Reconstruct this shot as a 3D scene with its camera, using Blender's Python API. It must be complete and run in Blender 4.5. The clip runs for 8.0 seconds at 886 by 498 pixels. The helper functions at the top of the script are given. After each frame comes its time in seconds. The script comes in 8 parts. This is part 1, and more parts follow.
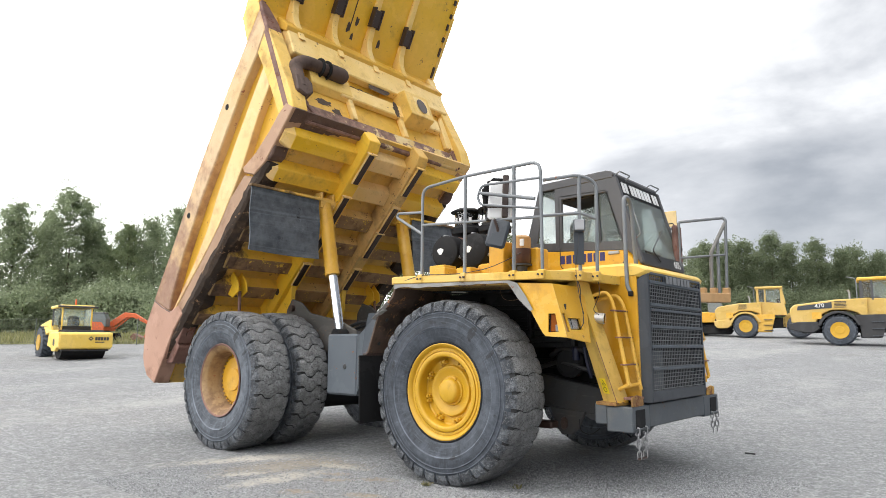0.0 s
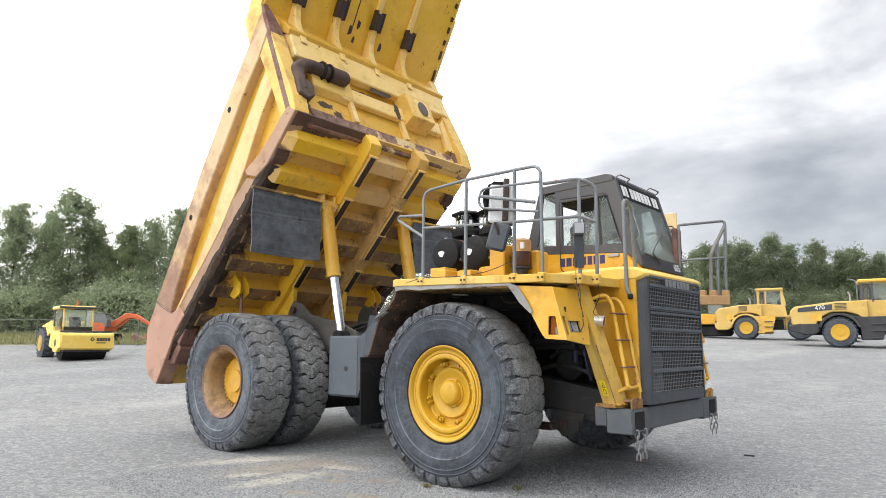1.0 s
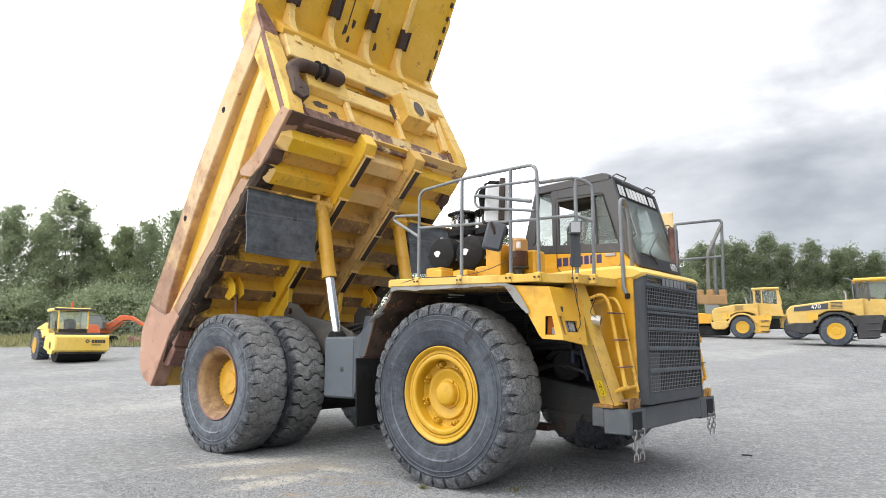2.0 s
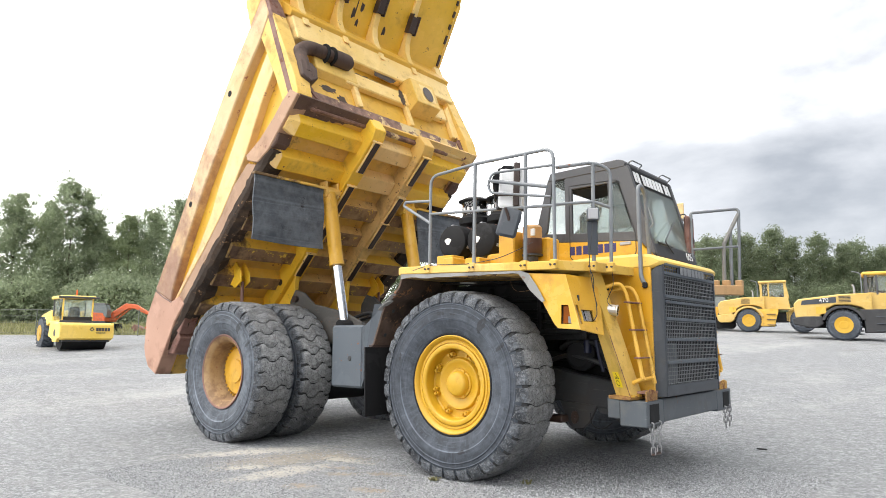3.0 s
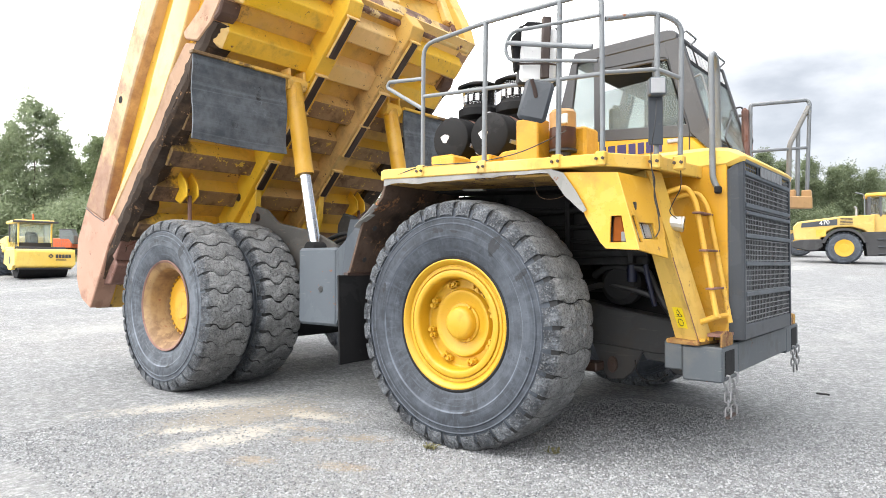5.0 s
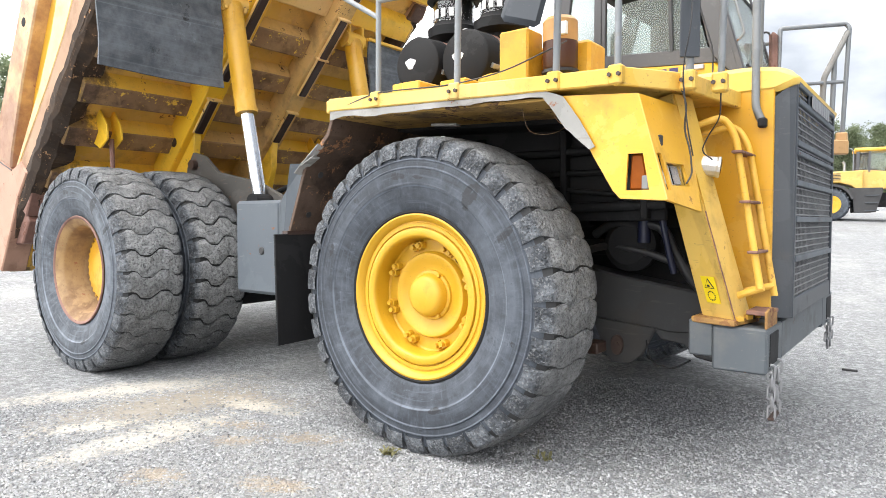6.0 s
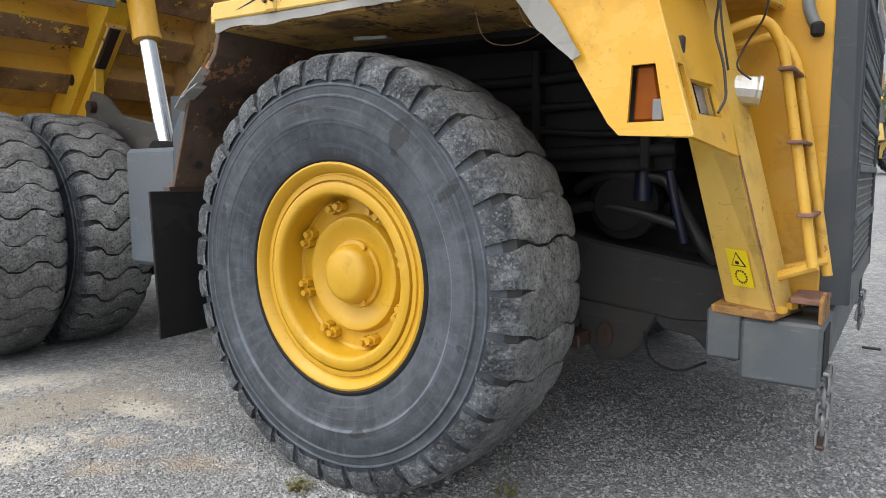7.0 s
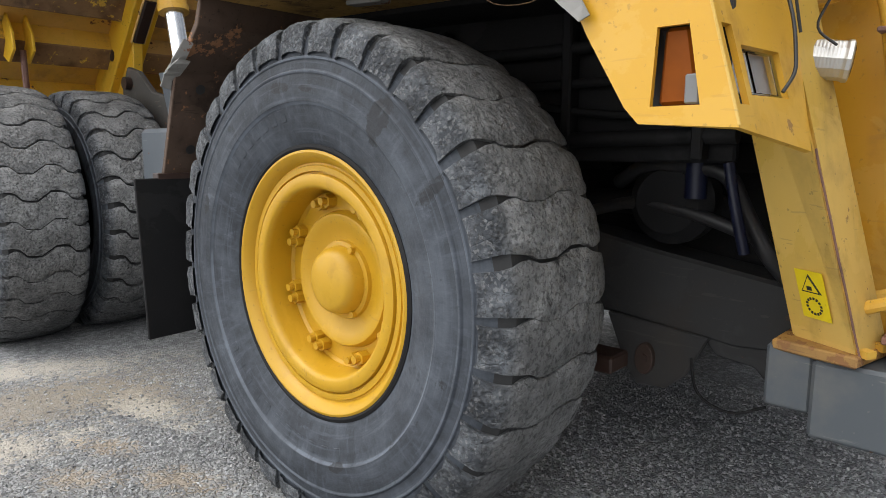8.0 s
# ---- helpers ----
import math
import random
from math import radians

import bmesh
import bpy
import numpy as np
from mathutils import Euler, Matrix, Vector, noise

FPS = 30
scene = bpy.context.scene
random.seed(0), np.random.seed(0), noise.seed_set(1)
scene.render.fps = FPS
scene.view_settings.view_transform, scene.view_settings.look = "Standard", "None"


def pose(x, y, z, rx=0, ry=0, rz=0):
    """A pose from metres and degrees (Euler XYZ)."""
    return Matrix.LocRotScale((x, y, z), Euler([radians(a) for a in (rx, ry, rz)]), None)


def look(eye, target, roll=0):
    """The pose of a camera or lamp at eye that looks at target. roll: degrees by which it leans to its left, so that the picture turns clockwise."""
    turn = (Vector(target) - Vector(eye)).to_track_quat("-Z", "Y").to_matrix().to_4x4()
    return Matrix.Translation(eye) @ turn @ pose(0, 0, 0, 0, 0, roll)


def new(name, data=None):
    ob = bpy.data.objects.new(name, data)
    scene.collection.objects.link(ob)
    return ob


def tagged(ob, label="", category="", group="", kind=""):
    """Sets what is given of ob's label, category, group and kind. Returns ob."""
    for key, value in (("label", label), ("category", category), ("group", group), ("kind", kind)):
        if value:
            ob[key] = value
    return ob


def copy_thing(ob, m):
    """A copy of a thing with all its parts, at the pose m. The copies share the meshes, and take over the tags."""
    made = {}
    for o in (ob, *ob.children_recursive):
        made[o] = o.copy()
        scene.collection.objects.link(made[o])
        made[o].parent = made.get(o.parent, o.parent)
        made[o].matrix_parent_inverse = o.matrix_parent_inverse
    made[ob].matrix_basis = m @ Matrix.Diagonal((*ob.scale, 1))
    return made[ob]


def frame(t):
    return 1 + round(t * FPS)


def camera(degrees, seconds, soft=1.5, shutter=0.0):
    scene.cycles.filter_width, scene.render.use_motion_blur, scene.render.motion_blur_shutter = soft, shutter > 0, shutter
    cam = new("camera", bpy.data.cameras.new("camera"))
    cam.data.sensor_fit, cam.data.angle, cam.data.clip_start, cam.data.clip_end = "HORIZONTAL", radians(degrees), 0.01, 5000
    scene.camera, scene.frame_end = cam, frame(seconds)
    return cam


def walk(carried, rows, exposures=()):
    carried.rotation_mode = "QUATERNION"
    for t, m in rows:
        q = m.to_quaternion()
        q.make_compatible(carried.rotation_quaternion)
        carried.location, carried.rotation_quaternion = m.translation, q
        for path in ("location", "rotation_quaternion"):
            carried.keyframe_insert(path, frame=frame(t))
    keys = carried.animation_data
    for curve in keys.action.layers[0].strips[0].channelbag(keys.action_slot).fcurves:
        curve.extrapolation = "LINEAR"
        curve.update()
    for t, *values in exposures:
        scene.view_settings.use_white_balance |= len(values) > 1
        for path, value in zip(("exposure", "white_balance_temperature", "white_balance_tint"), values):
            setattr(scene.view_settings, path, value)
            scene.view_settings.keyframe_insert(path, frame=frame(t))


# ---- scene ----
cam = camera(68.1, 8.0, soft=0.5)
PATH = [
    (0, (5.032, -7.933, 1.571), (3.752, -6.423, 1.863), -0.0),
    (0.5, (5.056, -7.94, 1.578), (3.774, -6.433, 1.871), -0.0),
    (1, (5.066, -7.977, 1.584), (3.785, -6.469, 1.879), 0.1),
    (1.5, (5.053, -7.957, 1.593), (3.782, -6.442, 1.892), -0.2),
    (3, (4.835, -7.837, 1.558), (3.551, -6.327, 1.829), 0.3),
    (3.5, (4.545, -7.687, 1.559), (3.26, -6.168, 1.766), 0.2),
    (4, (4.223, -7.287, 1.558), (2.946, -5.755, 1.706), -0.1),
    (4.5, (3.833, -6.85, 1.543), (2.565, -5.306, 1.646), 0.1),
    (4.7, (3.679, -6.696, 1.555), (2.419, -5.145, 1.638), 0.1),
    (5.8, (2.926, -5.532, 1.554), (1.68, -3.97, 1.488), 0.1),
    (6, (2.781, -5.352, 1.549), (1.569, -3.764, 1.464), -0.0),
    (6.5, (2.501, -4.774, 1.541), (1.341, -3.149, 1.418), -0.4),
    (7, (2.256, -4.245, 1.532), (1.102, -2.627, 1.31), -0.2),
    (7.5, (2.182, -3.828, 1.582), (0.929, -2.297, 1.289), -0.3),
    (8, (2.197, -3.613, 1.606), (0.864, -2.153, 1.303), 0.1),
]
EXPOSURES = [(0, -0.1), (1.5, -0.08), (3, 0.15), (4, 0.31), (5, 0.5), (6, 0.62), (6.5, 0.28), (7, -0.13), (7.5, -0.27), (8, -0.3)]
walk(cam, [(t, look(eye, target, roll)) for t, eye, target, roll in PATH], EXPOSURES)

# ---------- light ----------
SUN_EL, SUN_AZ = radians(58), radians(215)
world = bpy.data.worlds.new("overcast_sky")
scene.world = world
world.use_nodes = True
wn, wl = world.node_tree.nodes, world.node_tree.links
wn.clear()


def wnode(kind, **kw):
    n = wn.new(kind)
    for key, value in kw.items():
        n.inputs[key].default_value = value
    return n


w_out = wn.new("ShaderNodeOutputWorld")
w_bg = wnode("ShaderNodeBackground", Strength=1.0)
w_sky = wn.new("ShaderNodeTexSky")
w_sky.sky_type, w_sky.sun_disc = "NISHITA", False
w_sky.sun_elevation, w_sky.sun_rotation = SUN_EL, SUN_AZ
w_co = wn.new("ShaderNodeTexCoord")
w_map = wn.new("ShaderNodeMapping")
w_map.inputs["Scale"].default_value = (1.0, 1.0, 2.4)
w_map.inputs["Location"].default_value = (0.35, 0.2, 0.15)
wl.new(w_co.outputs["Generated"], w_map.inputs["Vector"])
w_n1 = wnode("ShaderNodeTexNoise", Scale=2.3, Detail=8.0, Roughness=0.52, Distortion=0.15)
wl.new(w_map.outputs[0], w_n1.inputs["Vector"])
# broad brightness: thin bright cloud to the west, heavy cloud to the north-east
w_dot = wn.new("ShaderNodeVectorMath")
w_dot.operation = "DOT_PRODUCT"
w_dot.inputs[1].default_value = (0.80, 0.52, -0.75)
wl.new(w_co.outputs["Generated"], w_dot.inputs[0])
w_add = wn.new("ShaderNodeMath")
w_add.operation = "MULTIPLY_ADD"
w_add.inputs[1].default_value = 0.66
wl.new(w_dot.outputs["Value"], w_add.inputs[0])
wl.new(w_n1.outputs["Fac"], w_add.inputs[2])
w_ramp = wn.new("ShaderNodeValToRGB")
w_ramp.color_ramp.elements[0].position, w_ramp.color_ramp.elements[0].color = 0.36, (3.0, 3.0, 3.0, 1)
w_ramp.color_ramp.elements[1].position, w_ramp.color_ramp.elements[1].color = 0.86, (0.30, 0.325, 0.37, 1)
for pos, col in ((0.46, (1.35, 1.36, 1.38, 1)), (0.56, (0.90, 0.92, 0.96, 1)), (0.70, (0.53, 0.56, 0.61, 1))):
    e = w_ramp.color_ramp.elements.new(pos)
    e.color = col
wl.new(w_add.outputs[0], w_ramp.inputs["Fac"])
w_skys = wn.new("ShaderNodeVectorMath")
w_skys.operation = "SCALE"
w_skys.inputs["Scale"].default_value = 0.10
wl.new(w_sky.outputs["Color"], w_skys.inputs[0])
w_mix = wn.new("ShaderNodeMix")
w_mix.data_type = "RGBA"
w_mix.inputs["Factor"].default_value = 0.86
wl.new(w_skys.outputs[0], w_mix.inputs["A"])
wl.new(w_ramp.outputs["Color"], w_mix.inputs["B"])
wl.new(w_mix.outputs["Result"], w_bg.inputs["Color"])
wl.new(w_bg.outputs[0], w_out.inputs["Surface"])

sun_data = bpy.data.lights.new("sun", "SUN")
sun_data.energy, sun_data.angle, sun_data.color = 1.75, radians(40), (1.0, 0.96, 0.9)
sun = new("sun", sun_data)
sun.matrix_world = pose(0, 0, 30, 90 - math.degrees(SUN_EL), 0, 180 - math.degrees(SUN_AZ))
scene.view_settings.exposure = 0.0


# ---------- materials ----------
class Nodes:
    """A small builder for one node material."""

    def __init__(self, name):
        self.m = bpy.data.materials.new(name)
        self.m.use_nodes = True
        self.t = self.m.node_tree
        self.b = self.t.nodes["Principled BSDF"]
        self.co = self.t.nodes.new("ShaderNodeTexCoord").outputs["Object"]
        self.geo = self.t.nodes.new("ShaderNodeNewGeometry")

    def link(self, a, b):
        self.t.links.new(a, b)

    def noise(self, scale, detail=6.0, rough=0.55, vec=None, dist=0.0, stretch=None):
        n = self.t.nodes.new("ShaderNodeTexNoise")
        n.inputs["Scale"].default_value, n.inputs["Detail"].default_value = scale, detail
        n.inputs["Roughness"].default_value, n.inputs["Distortion"].default_value = rough, dist
        src = vec or self.co
        if stretch:
            mp = self.t.nodes.new("ShaderNodeMapping")
            mp.inputs["Scale"].default_value = stretch
            self.link(src, mp.inputs["Vector"])
            src = mp.outputs[0]
        self.link(src, n.inputs["Vector"])
        return n.outputs["Fac"]

    def voronoi(self, scale, feature="F1", vec=None, out="Distance"):
        n = self.t.nodes.new("ShaderNodeTexVoronoi")
        n.feature = feature
        n.inputs["Scale"].default_value = scale
        self.link(vec or self.co, n.inputs["Vector"])
        return n.outputs[out]

    def ramp(self, fac, lo, hi, a=0.0, b=1.0):
        n = self.t.nodes.new("ShaderNodeMapRange")
        n.interpolation_type = "SMOOTHSTEP"
        for key, value in (("From Min", lo), ("From Max", hi), ("To Min", a), ("To Max", b)):
            n.inputs[key].default_value = value
        self.link(fac, n.inputs["Value"])
        return n.outputs[0]

    def math(self, op, a, b):
        n = self.t.nodes.new("ShaderNodeMath")
        n.operation = op
        for i, v in enumerate((a, b)):
            if isinstance(v, (int, float)):
                n.inputs[i].default_value = v
            else:
                self.link(v, n.inputs[i])
        return n.outputs[0]

    def mix(self, fac, a, b):
        n = self.t.nodes.new("ShaderNodeMix")
        n.data_type = "RGBA"
        for key, v in (("Factor", fac), ("A", a), ("B", b)):
            if isinstance(v, (int, float)):
                n.inputs[key].default_value = v
            elif isinstance(v, tuple):
                n.inputs[key].default_value = (*v, 1.0)
            else:
                self.link(v, n.inputs[key])
        return n.outputs["Result"]

    def island(self):
        return self.geo.outputs["Random Per Island"]

    def rand(self):
        n = self.t.nodes.new("ShaderNodeObjectInfo")
        return n.outputs["Random"]

    def done(self, colour, rough=0.5, metal=0.0, bump=None, strength=0.3, depth=0.01, coat=0.0):
        for key, v in (("Base Color", colour), ("Roughness", rough), ("Metallic", metal)):
            if isinstance(v, (int, float)):
                self.b.inputs[key].default_value = v
            elif isinstance(v, tuple):
                self.b.inputs[key].default_value = (*v, 1.0)
            else:
                self.link(v, self.b.inputs[key])
        self.b.inputs["Coat Weight"].default_value = coat
        if bump is not None:
            n = self.t.nodes.new("ShaderNodeBump")
            n.inputs["Strength"].default_value, n.inputs["Distance"].default_value = strength, depth
            self.link(bump, n.inputs["Height"])
            self.link(n.outputs[0], self.b.inputs["Normal"])
        return self.m


def paint(name, base, fade, dirt=(0.10, 0.065, 0.035), rust=(0.13, 0.055, 0.03), dirty=0.5, rusty=0.5, rough=0.42, tail=None, edge=None, patchy=0.32, bleach=None):
    """Old machine paint: fading, dirt film, chips with rust; more dirt and rust as the last figures rise."""
    n = Nodes(name)
    big, mid, fine = n.noise(0.7, 4), n.noise(3.5, 8, 0.6), n.noise(26, 8, 0.65)
    col = n.mix(n.ramp(big, 0.3, 0.7), base, fade)
    film = n.ramp(n.math("ADD", n.math("MULTIPLY", mid, 0.7), n.math("MULTIPLY", n.noise(1.3, 6, 0.6, stretch=(1, 1, 0.35)), 0.3)), 0.62 - 0.25 * dirty, 0.80 - 0.22 * dirty)
    col = n.mix(n.math("MULTIPLY", film, min(1.0, 0.35 + 0.6 * dirty)), col, dirt)
    chip_field = n.math("ADD", n.math("MULTIPLY", n.noise(5.0, 10, 0.7), 0.62), n.math("MULTIPLY", fine, 0.38))
    chips = n.ramp(chip_field, 0.668 - 0.15 * rusty, 0.685 - 0.14 * rusty)
    rustc = n.mix(n.noise(40, 5), rust, tuple(min(1, c * 2.0) for c in rust))
    col = n.mix(chips, col, rustc)
    patch = n.ramp(n.noise(1.9 if bleach is None else 2.8, 10, 0.62, dist=0.4), 0.545, 0.565)
    col = n.mix(n.math("MULTIPLY", patch, patchy), col, bleach or tuple(min(1.0, c * 1.12 + 0.015) for c in fade))
    runs = n.ramp(n.noise(5, 6, 0.6, stretch=(2.2, 2.2, 0.16)), 0.56, 0.72)
    col = n.mix(n.math("MULTIPLY", runs, 0.12 + 0.35 * dirty), col, tuple(0.5 * a + 0.5 * c for a, c in zip(dirt, base)))
    if edge:
        se = n.t.nodes.new("ShaderNodeSeparateXYZ")
        n.link(n.co, se.inputs[0])
        out = n.math("ADD", n.math("ABSOLUTE", se.outputs[1], 0.0), n.math("MULTIPLY", n.math("SUBTRACT", n.noise(2.6, 9, 0.7), 0.5), 2.2))
        mud = n.mix(n.ramp(n.noise(9, 8, 0.7), 0.35, 0.65), edge, tuple(c * 2.6 for c in edge))
        col = n.mix(n.ramp(out, 1.72, 2.05, 0.0, 0.9), col, mud)
    if tail:
        sx = n.t.nodes.new("ShaderNodeSeparateXYZ")
        n.link(n.co, sx.inputs[0])
        worn = n.math("ADD", n.math("SUBTRACT", n.math("MULTIPLY", sx.outputs[0], -0.21), 0.18), n.math("MULTIPLY", n.math("SUBTRACT", n.noise(2.2, 9, 0.65), 0.5), 1.7))
        col = n.mix(n.ramp(worn, 0.15, 0.75, 0.0, 0.92), col, n.mix(n.noise(7, 8, 0.6), tail, tuple(c * 0.6 for c in tail)))
    scratch = n.ramp(n.noise(9, 4, 0.5, stretch=(0.6, 1.0, 7.0), dist=0.6), 0.665, 0.69)
    col = n.mix(n.math("MULTIPLY", scratch, 0.10 + 0.45 * rusty), col, tuple(c * 1.5 for c in dirt))
    specks = n.ramp(n.noise(48, 3, 0.5), 0.675, 0.70)
    col = n.mix(n.math("MULTIPLY", specks, 0.15 + 0.5 * max(dirty, rusty)), col, dirt)
    rgh = n.math("ADD", n.math("MULTIPLY", film, 0.3), n.math("ADD", n.math("MULTIPLY", chips, 0.35), rough))
    return n.done(col, rgh, 0.0, n.math("SUBTRACT", n.math("MULTIPLY", fine, 0.4), chips), 0.25, 0.004)


YEL, YEL_F = (0.61, 0.315, 0.014), (0.65, 0.365, 0.035)
M_yellow = paint("yellow_paint", YEL, YEL_F, dirt=(0.30, 0.16, 0.035), dirty=0.48, rusty=0.34, rough=0.36, patchy=0.30, bleach=(0.70, 0.43, 0.09))
M_hood = paint("sunbleached_hood_paint", (0.70, 0.45, 0.07), (0.74, 0.53, 0.15), dirt=(0.34, 0.20, 0.07), dirty=0.36, rusty=0.30, rough=0.42)
M_deck = paint("grimy_yellow_deck_paint", (0.64, 0.39, 0.05), (0.68, 0.46, 0.13), dirt=(0.19, 0.11, 0.05), dirty=0.55, rusty=0.46, rough=0.5)
M_wall = paint("pale_faded_wall_paint", (0.84, 0.56, 0.15), (0.87, 0.63, 0.25), dirt=(0.36, 0.20, 0.09), dirty=0.36, rusty=0.46, rough=0.5)
M_botrail = paint("brown_worn_rail_paint", (0.40, 0.24, 0.15), (0.46, 0.29, 0.17), dirt=(0.24, 0.13, 0.085), rust=(0.15, 0.07, 0.045), dirty=0.6, rusty=0.55, rough=0.6, tail=(0.32, 0.17, 0.115))
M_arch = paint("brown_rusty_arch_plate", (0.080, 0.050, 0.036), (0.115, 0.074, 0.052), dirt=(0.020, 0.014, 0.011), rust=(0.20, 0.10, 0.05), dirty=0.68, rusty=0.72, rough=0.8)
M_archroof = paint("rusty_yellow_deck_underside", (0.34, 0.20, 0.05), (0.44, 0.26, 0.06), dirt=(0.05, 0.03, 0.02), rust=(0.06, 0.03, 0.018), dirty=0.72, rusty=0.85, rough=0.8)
M_lip = paint("pale_grey_torn_sheet", (0.19, 0.187, 0.178), (0.25, 0.243, 0.23), dirt=(0.12, 0.10, 0.08), dirty=0.5, rusty=0.42, rough=0.6)
# Canister black; also painted where the wheel arch and openings are in shade.
M_can_shade = paint("black_canister_paint", (0.012, 0.012, 0.013), (0.018, 0.018, 0.019), dirt=(0.035, 0.032, 0.03), dirty=0.2, rusty=0.0, rough=0.62)
M_wire = paint("grey_wire", (0.14, 0.147, 0.155), (0.18, 0.186, 0.192), dirt=(0.15, 0.14, 0.125), dirty=0.35, rusty=0.25, rough=0.5)
M_body = paint("faded_yellow_body_paint", (0.76, 0.47, 0.07), (0.80, 0.53, 0.14), dirt=(0.28, 0.15, 0.06), dirty=0.44, rusty=0.46, rough=0.5)
M_under = paint("muddy_yellow_underside", (0.76, 0.455, 0.06), (0.70, 0.45, 0.14), dirt=(0.42, 0.25, 0.12), rust=(0.12, 0.06, 0.035), dirty=0.5, rusty=0.48, rough=0.6, edge=(0.06, 0.036, 0.024))
M_midrail = paint("cream_tan_rail_paint", (0.74, 0.51, 0.20), (0.76, 0.54, 0.26), dirt=(0.46, 0.28, 0.15), rust=(0.24, 0.12, 0.07), dirty=0.45, rusty=0.42, rough=0.55, tail=(0.62, 0.36, 0.17))
M_mud = paint("caked_black_mud", (0.030, 0.020, 0.014), (0.046, 0.030, 0.020), dirt=(0.14, 0.085, 0.05), rust=(0.24, 0.135, 0.07), dirty=0.52, rusty=0.62, rough=0.95)
M_midbeam = paint("tan_dusty_beam_paint", (0.84, 0.55, 0.16), (0.80, 0.55, 0.25), dirt=(0.42, 0.26, 0.13), rust=(0.10, 0.05, 0.03), dirty=0.42, rusty=0.5, rough=0.6)
M_beam = paint("yellow_beam_paint", (0.86, 0.51, 0.02), (0.86, 0.53, 0.06), dirt=(0.30, 0.165, 0.05), dirty=0.36, rusty=0.42, rough=0.42)
# Darker than the beams' paint, so the recesses' shade is in the colour.
M_recess = paint("amber_recess_paint", (0.68, 0.385, 0.025), (0.72, 0.42, 0.06), dirt=(0.40, 0.22, 0.07), dirty=0.45, rusty=0.42, rough=0.5)
M_rail_side = paint("sunbleached_rail_paint", (0.62, 0.42, 0.18), (0.64, 0.45, 0.25), dirt=(0.36, 0.20, 0.13), rust=(0.22, 0.10, 0.07), dirty=0.62, rusty=0.45, rough=0.58, tail=(0.32, 0.175, 0.12))


def flange_paint():
    n = Nodes("rust_brown_flange_with_yellow_paint")
    sx = n.t.nodes.new("ShaderNodeSeparateXYZ")
    n.link(n.co, sx.inputs[0])
    f = n.math("ADD", n.math("MULTIPLY", sx.outputs[1], 0.16), n.math("MULTIPLY", n.math("SUBTRACT", n.noise(2.4, 10, 0.68), 0.5), 2.2))
    brown = n.mix(n.ramp(n.noise(6, 9, 0.65), 0.35, 0.65), (0.13, 0.068, 0.052), (0.30, 0.17, 0.125))
    yellow = n.mix(n.ramp(n.noise(3, 7), 0.35, 0.65), (0.66, 0.45, 0.16), (0.70, 0.54, 0.28))
    c = n.mix(n.ramp(f, 0.10, 0.22), brown, yellow)
    return n.done(c, 0.6, 0.0, n.noise(20, 8, 0.7), 0.3, 0.006)


M_flange = flange_paint()
M_rust = paint("worn_rusty_steel", (0.17, 0.085, 0.065), (0.24, 0.125, 0.095), dirt=(0.08, 0.045, 0.038), rust=(0.10, 0.04, 0.025), dirty=0.6, rusty=0.7, rough=0.62)
# Dark steel, its tone lowered further for the shade inside the wheel well.
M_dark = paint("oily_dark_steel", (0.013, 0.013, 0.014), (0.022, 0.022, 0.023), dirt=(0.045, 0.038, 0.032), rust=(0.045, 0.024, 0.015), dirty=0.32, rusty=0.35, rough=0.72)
for dull in (M_can_shade, M_dark):
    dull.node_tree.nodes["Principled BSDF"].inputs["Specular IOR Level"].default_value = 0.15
M_grey = paint("grey_chassis_paint", (0.066, 0.080, 0.096), (0.085, 0.100, 0.117), dirt=(0.13, 0.135, 0.14), dirty=0.5, rusty=0.5, rough=0.48)
M_railing = paint("grey_railing_paint", (0.15, 0.163, 0.175), (0.20, 0.212, 0.222), dirt=(0.12, 0.10, 0.08), dirty=0.3, rusty=0.3, rough=0.45)
M_cabgrey = paint("dark_grey_cab_paint", (0.050, 0.050, 0.055), (0.068, 0.067, 0.070), dirt=(0.12, 0.115, 0.11), dirty=0.22, rusty=0.0, rough=0.4)
M_bumper = paint("grey_bumper_paint", (0.062, 0.074, 0.087), (0.080, 0.092, 0.104), dirt=(0.17, 0.165, 0.15), rust=(0.10, 0.06, 0.04), dirty=0.5, rusty=0.42, rough=0.5)
M_foot = paint("rusty_foot_plate_paint", (0.50, 0.27, 0.03), (0.40, 0.22, 0.06), dirt=(0.12, 0.06, 0.035), rust=(0.11, 0.045, 0.025), dirty=0.75, rusty=1.05, rough=0.6)
M_beamlow = paint("yellow_beam_with_brown_mud", (0.80, 0.48, 0.035), (0.78, 0.49, 0.09), dirt=(0.34, 0.20, 0.09), rust=(0.12, 0.06, 0.035), dirty=0.42, rusty=0.46, rough=0.55, edge=(0.06, 0.035, 0.022))
M_brown = paint("dried_brown_mud_on_steel", (0.22, 0.125, 0.07), (0.42, 0.26, 0.12), dirt=(0.075, 0.044, 0.03), rust=(0.60, 0.36, 0.06), dirty=0.56, rusty=0.72, rough=0.8, edge=(0.05, 0.03, 0.02))
M_mudrail = paint("brown_mud_on_rail", (0.34, 0.215, 0.14), (0.40, 0.26, 0.17), dirt=(0.22, 0.14, 0.09), rust=(0.07, 0.042, 0.028), dirty=0.55, rusty=0.42, rough=0.85)
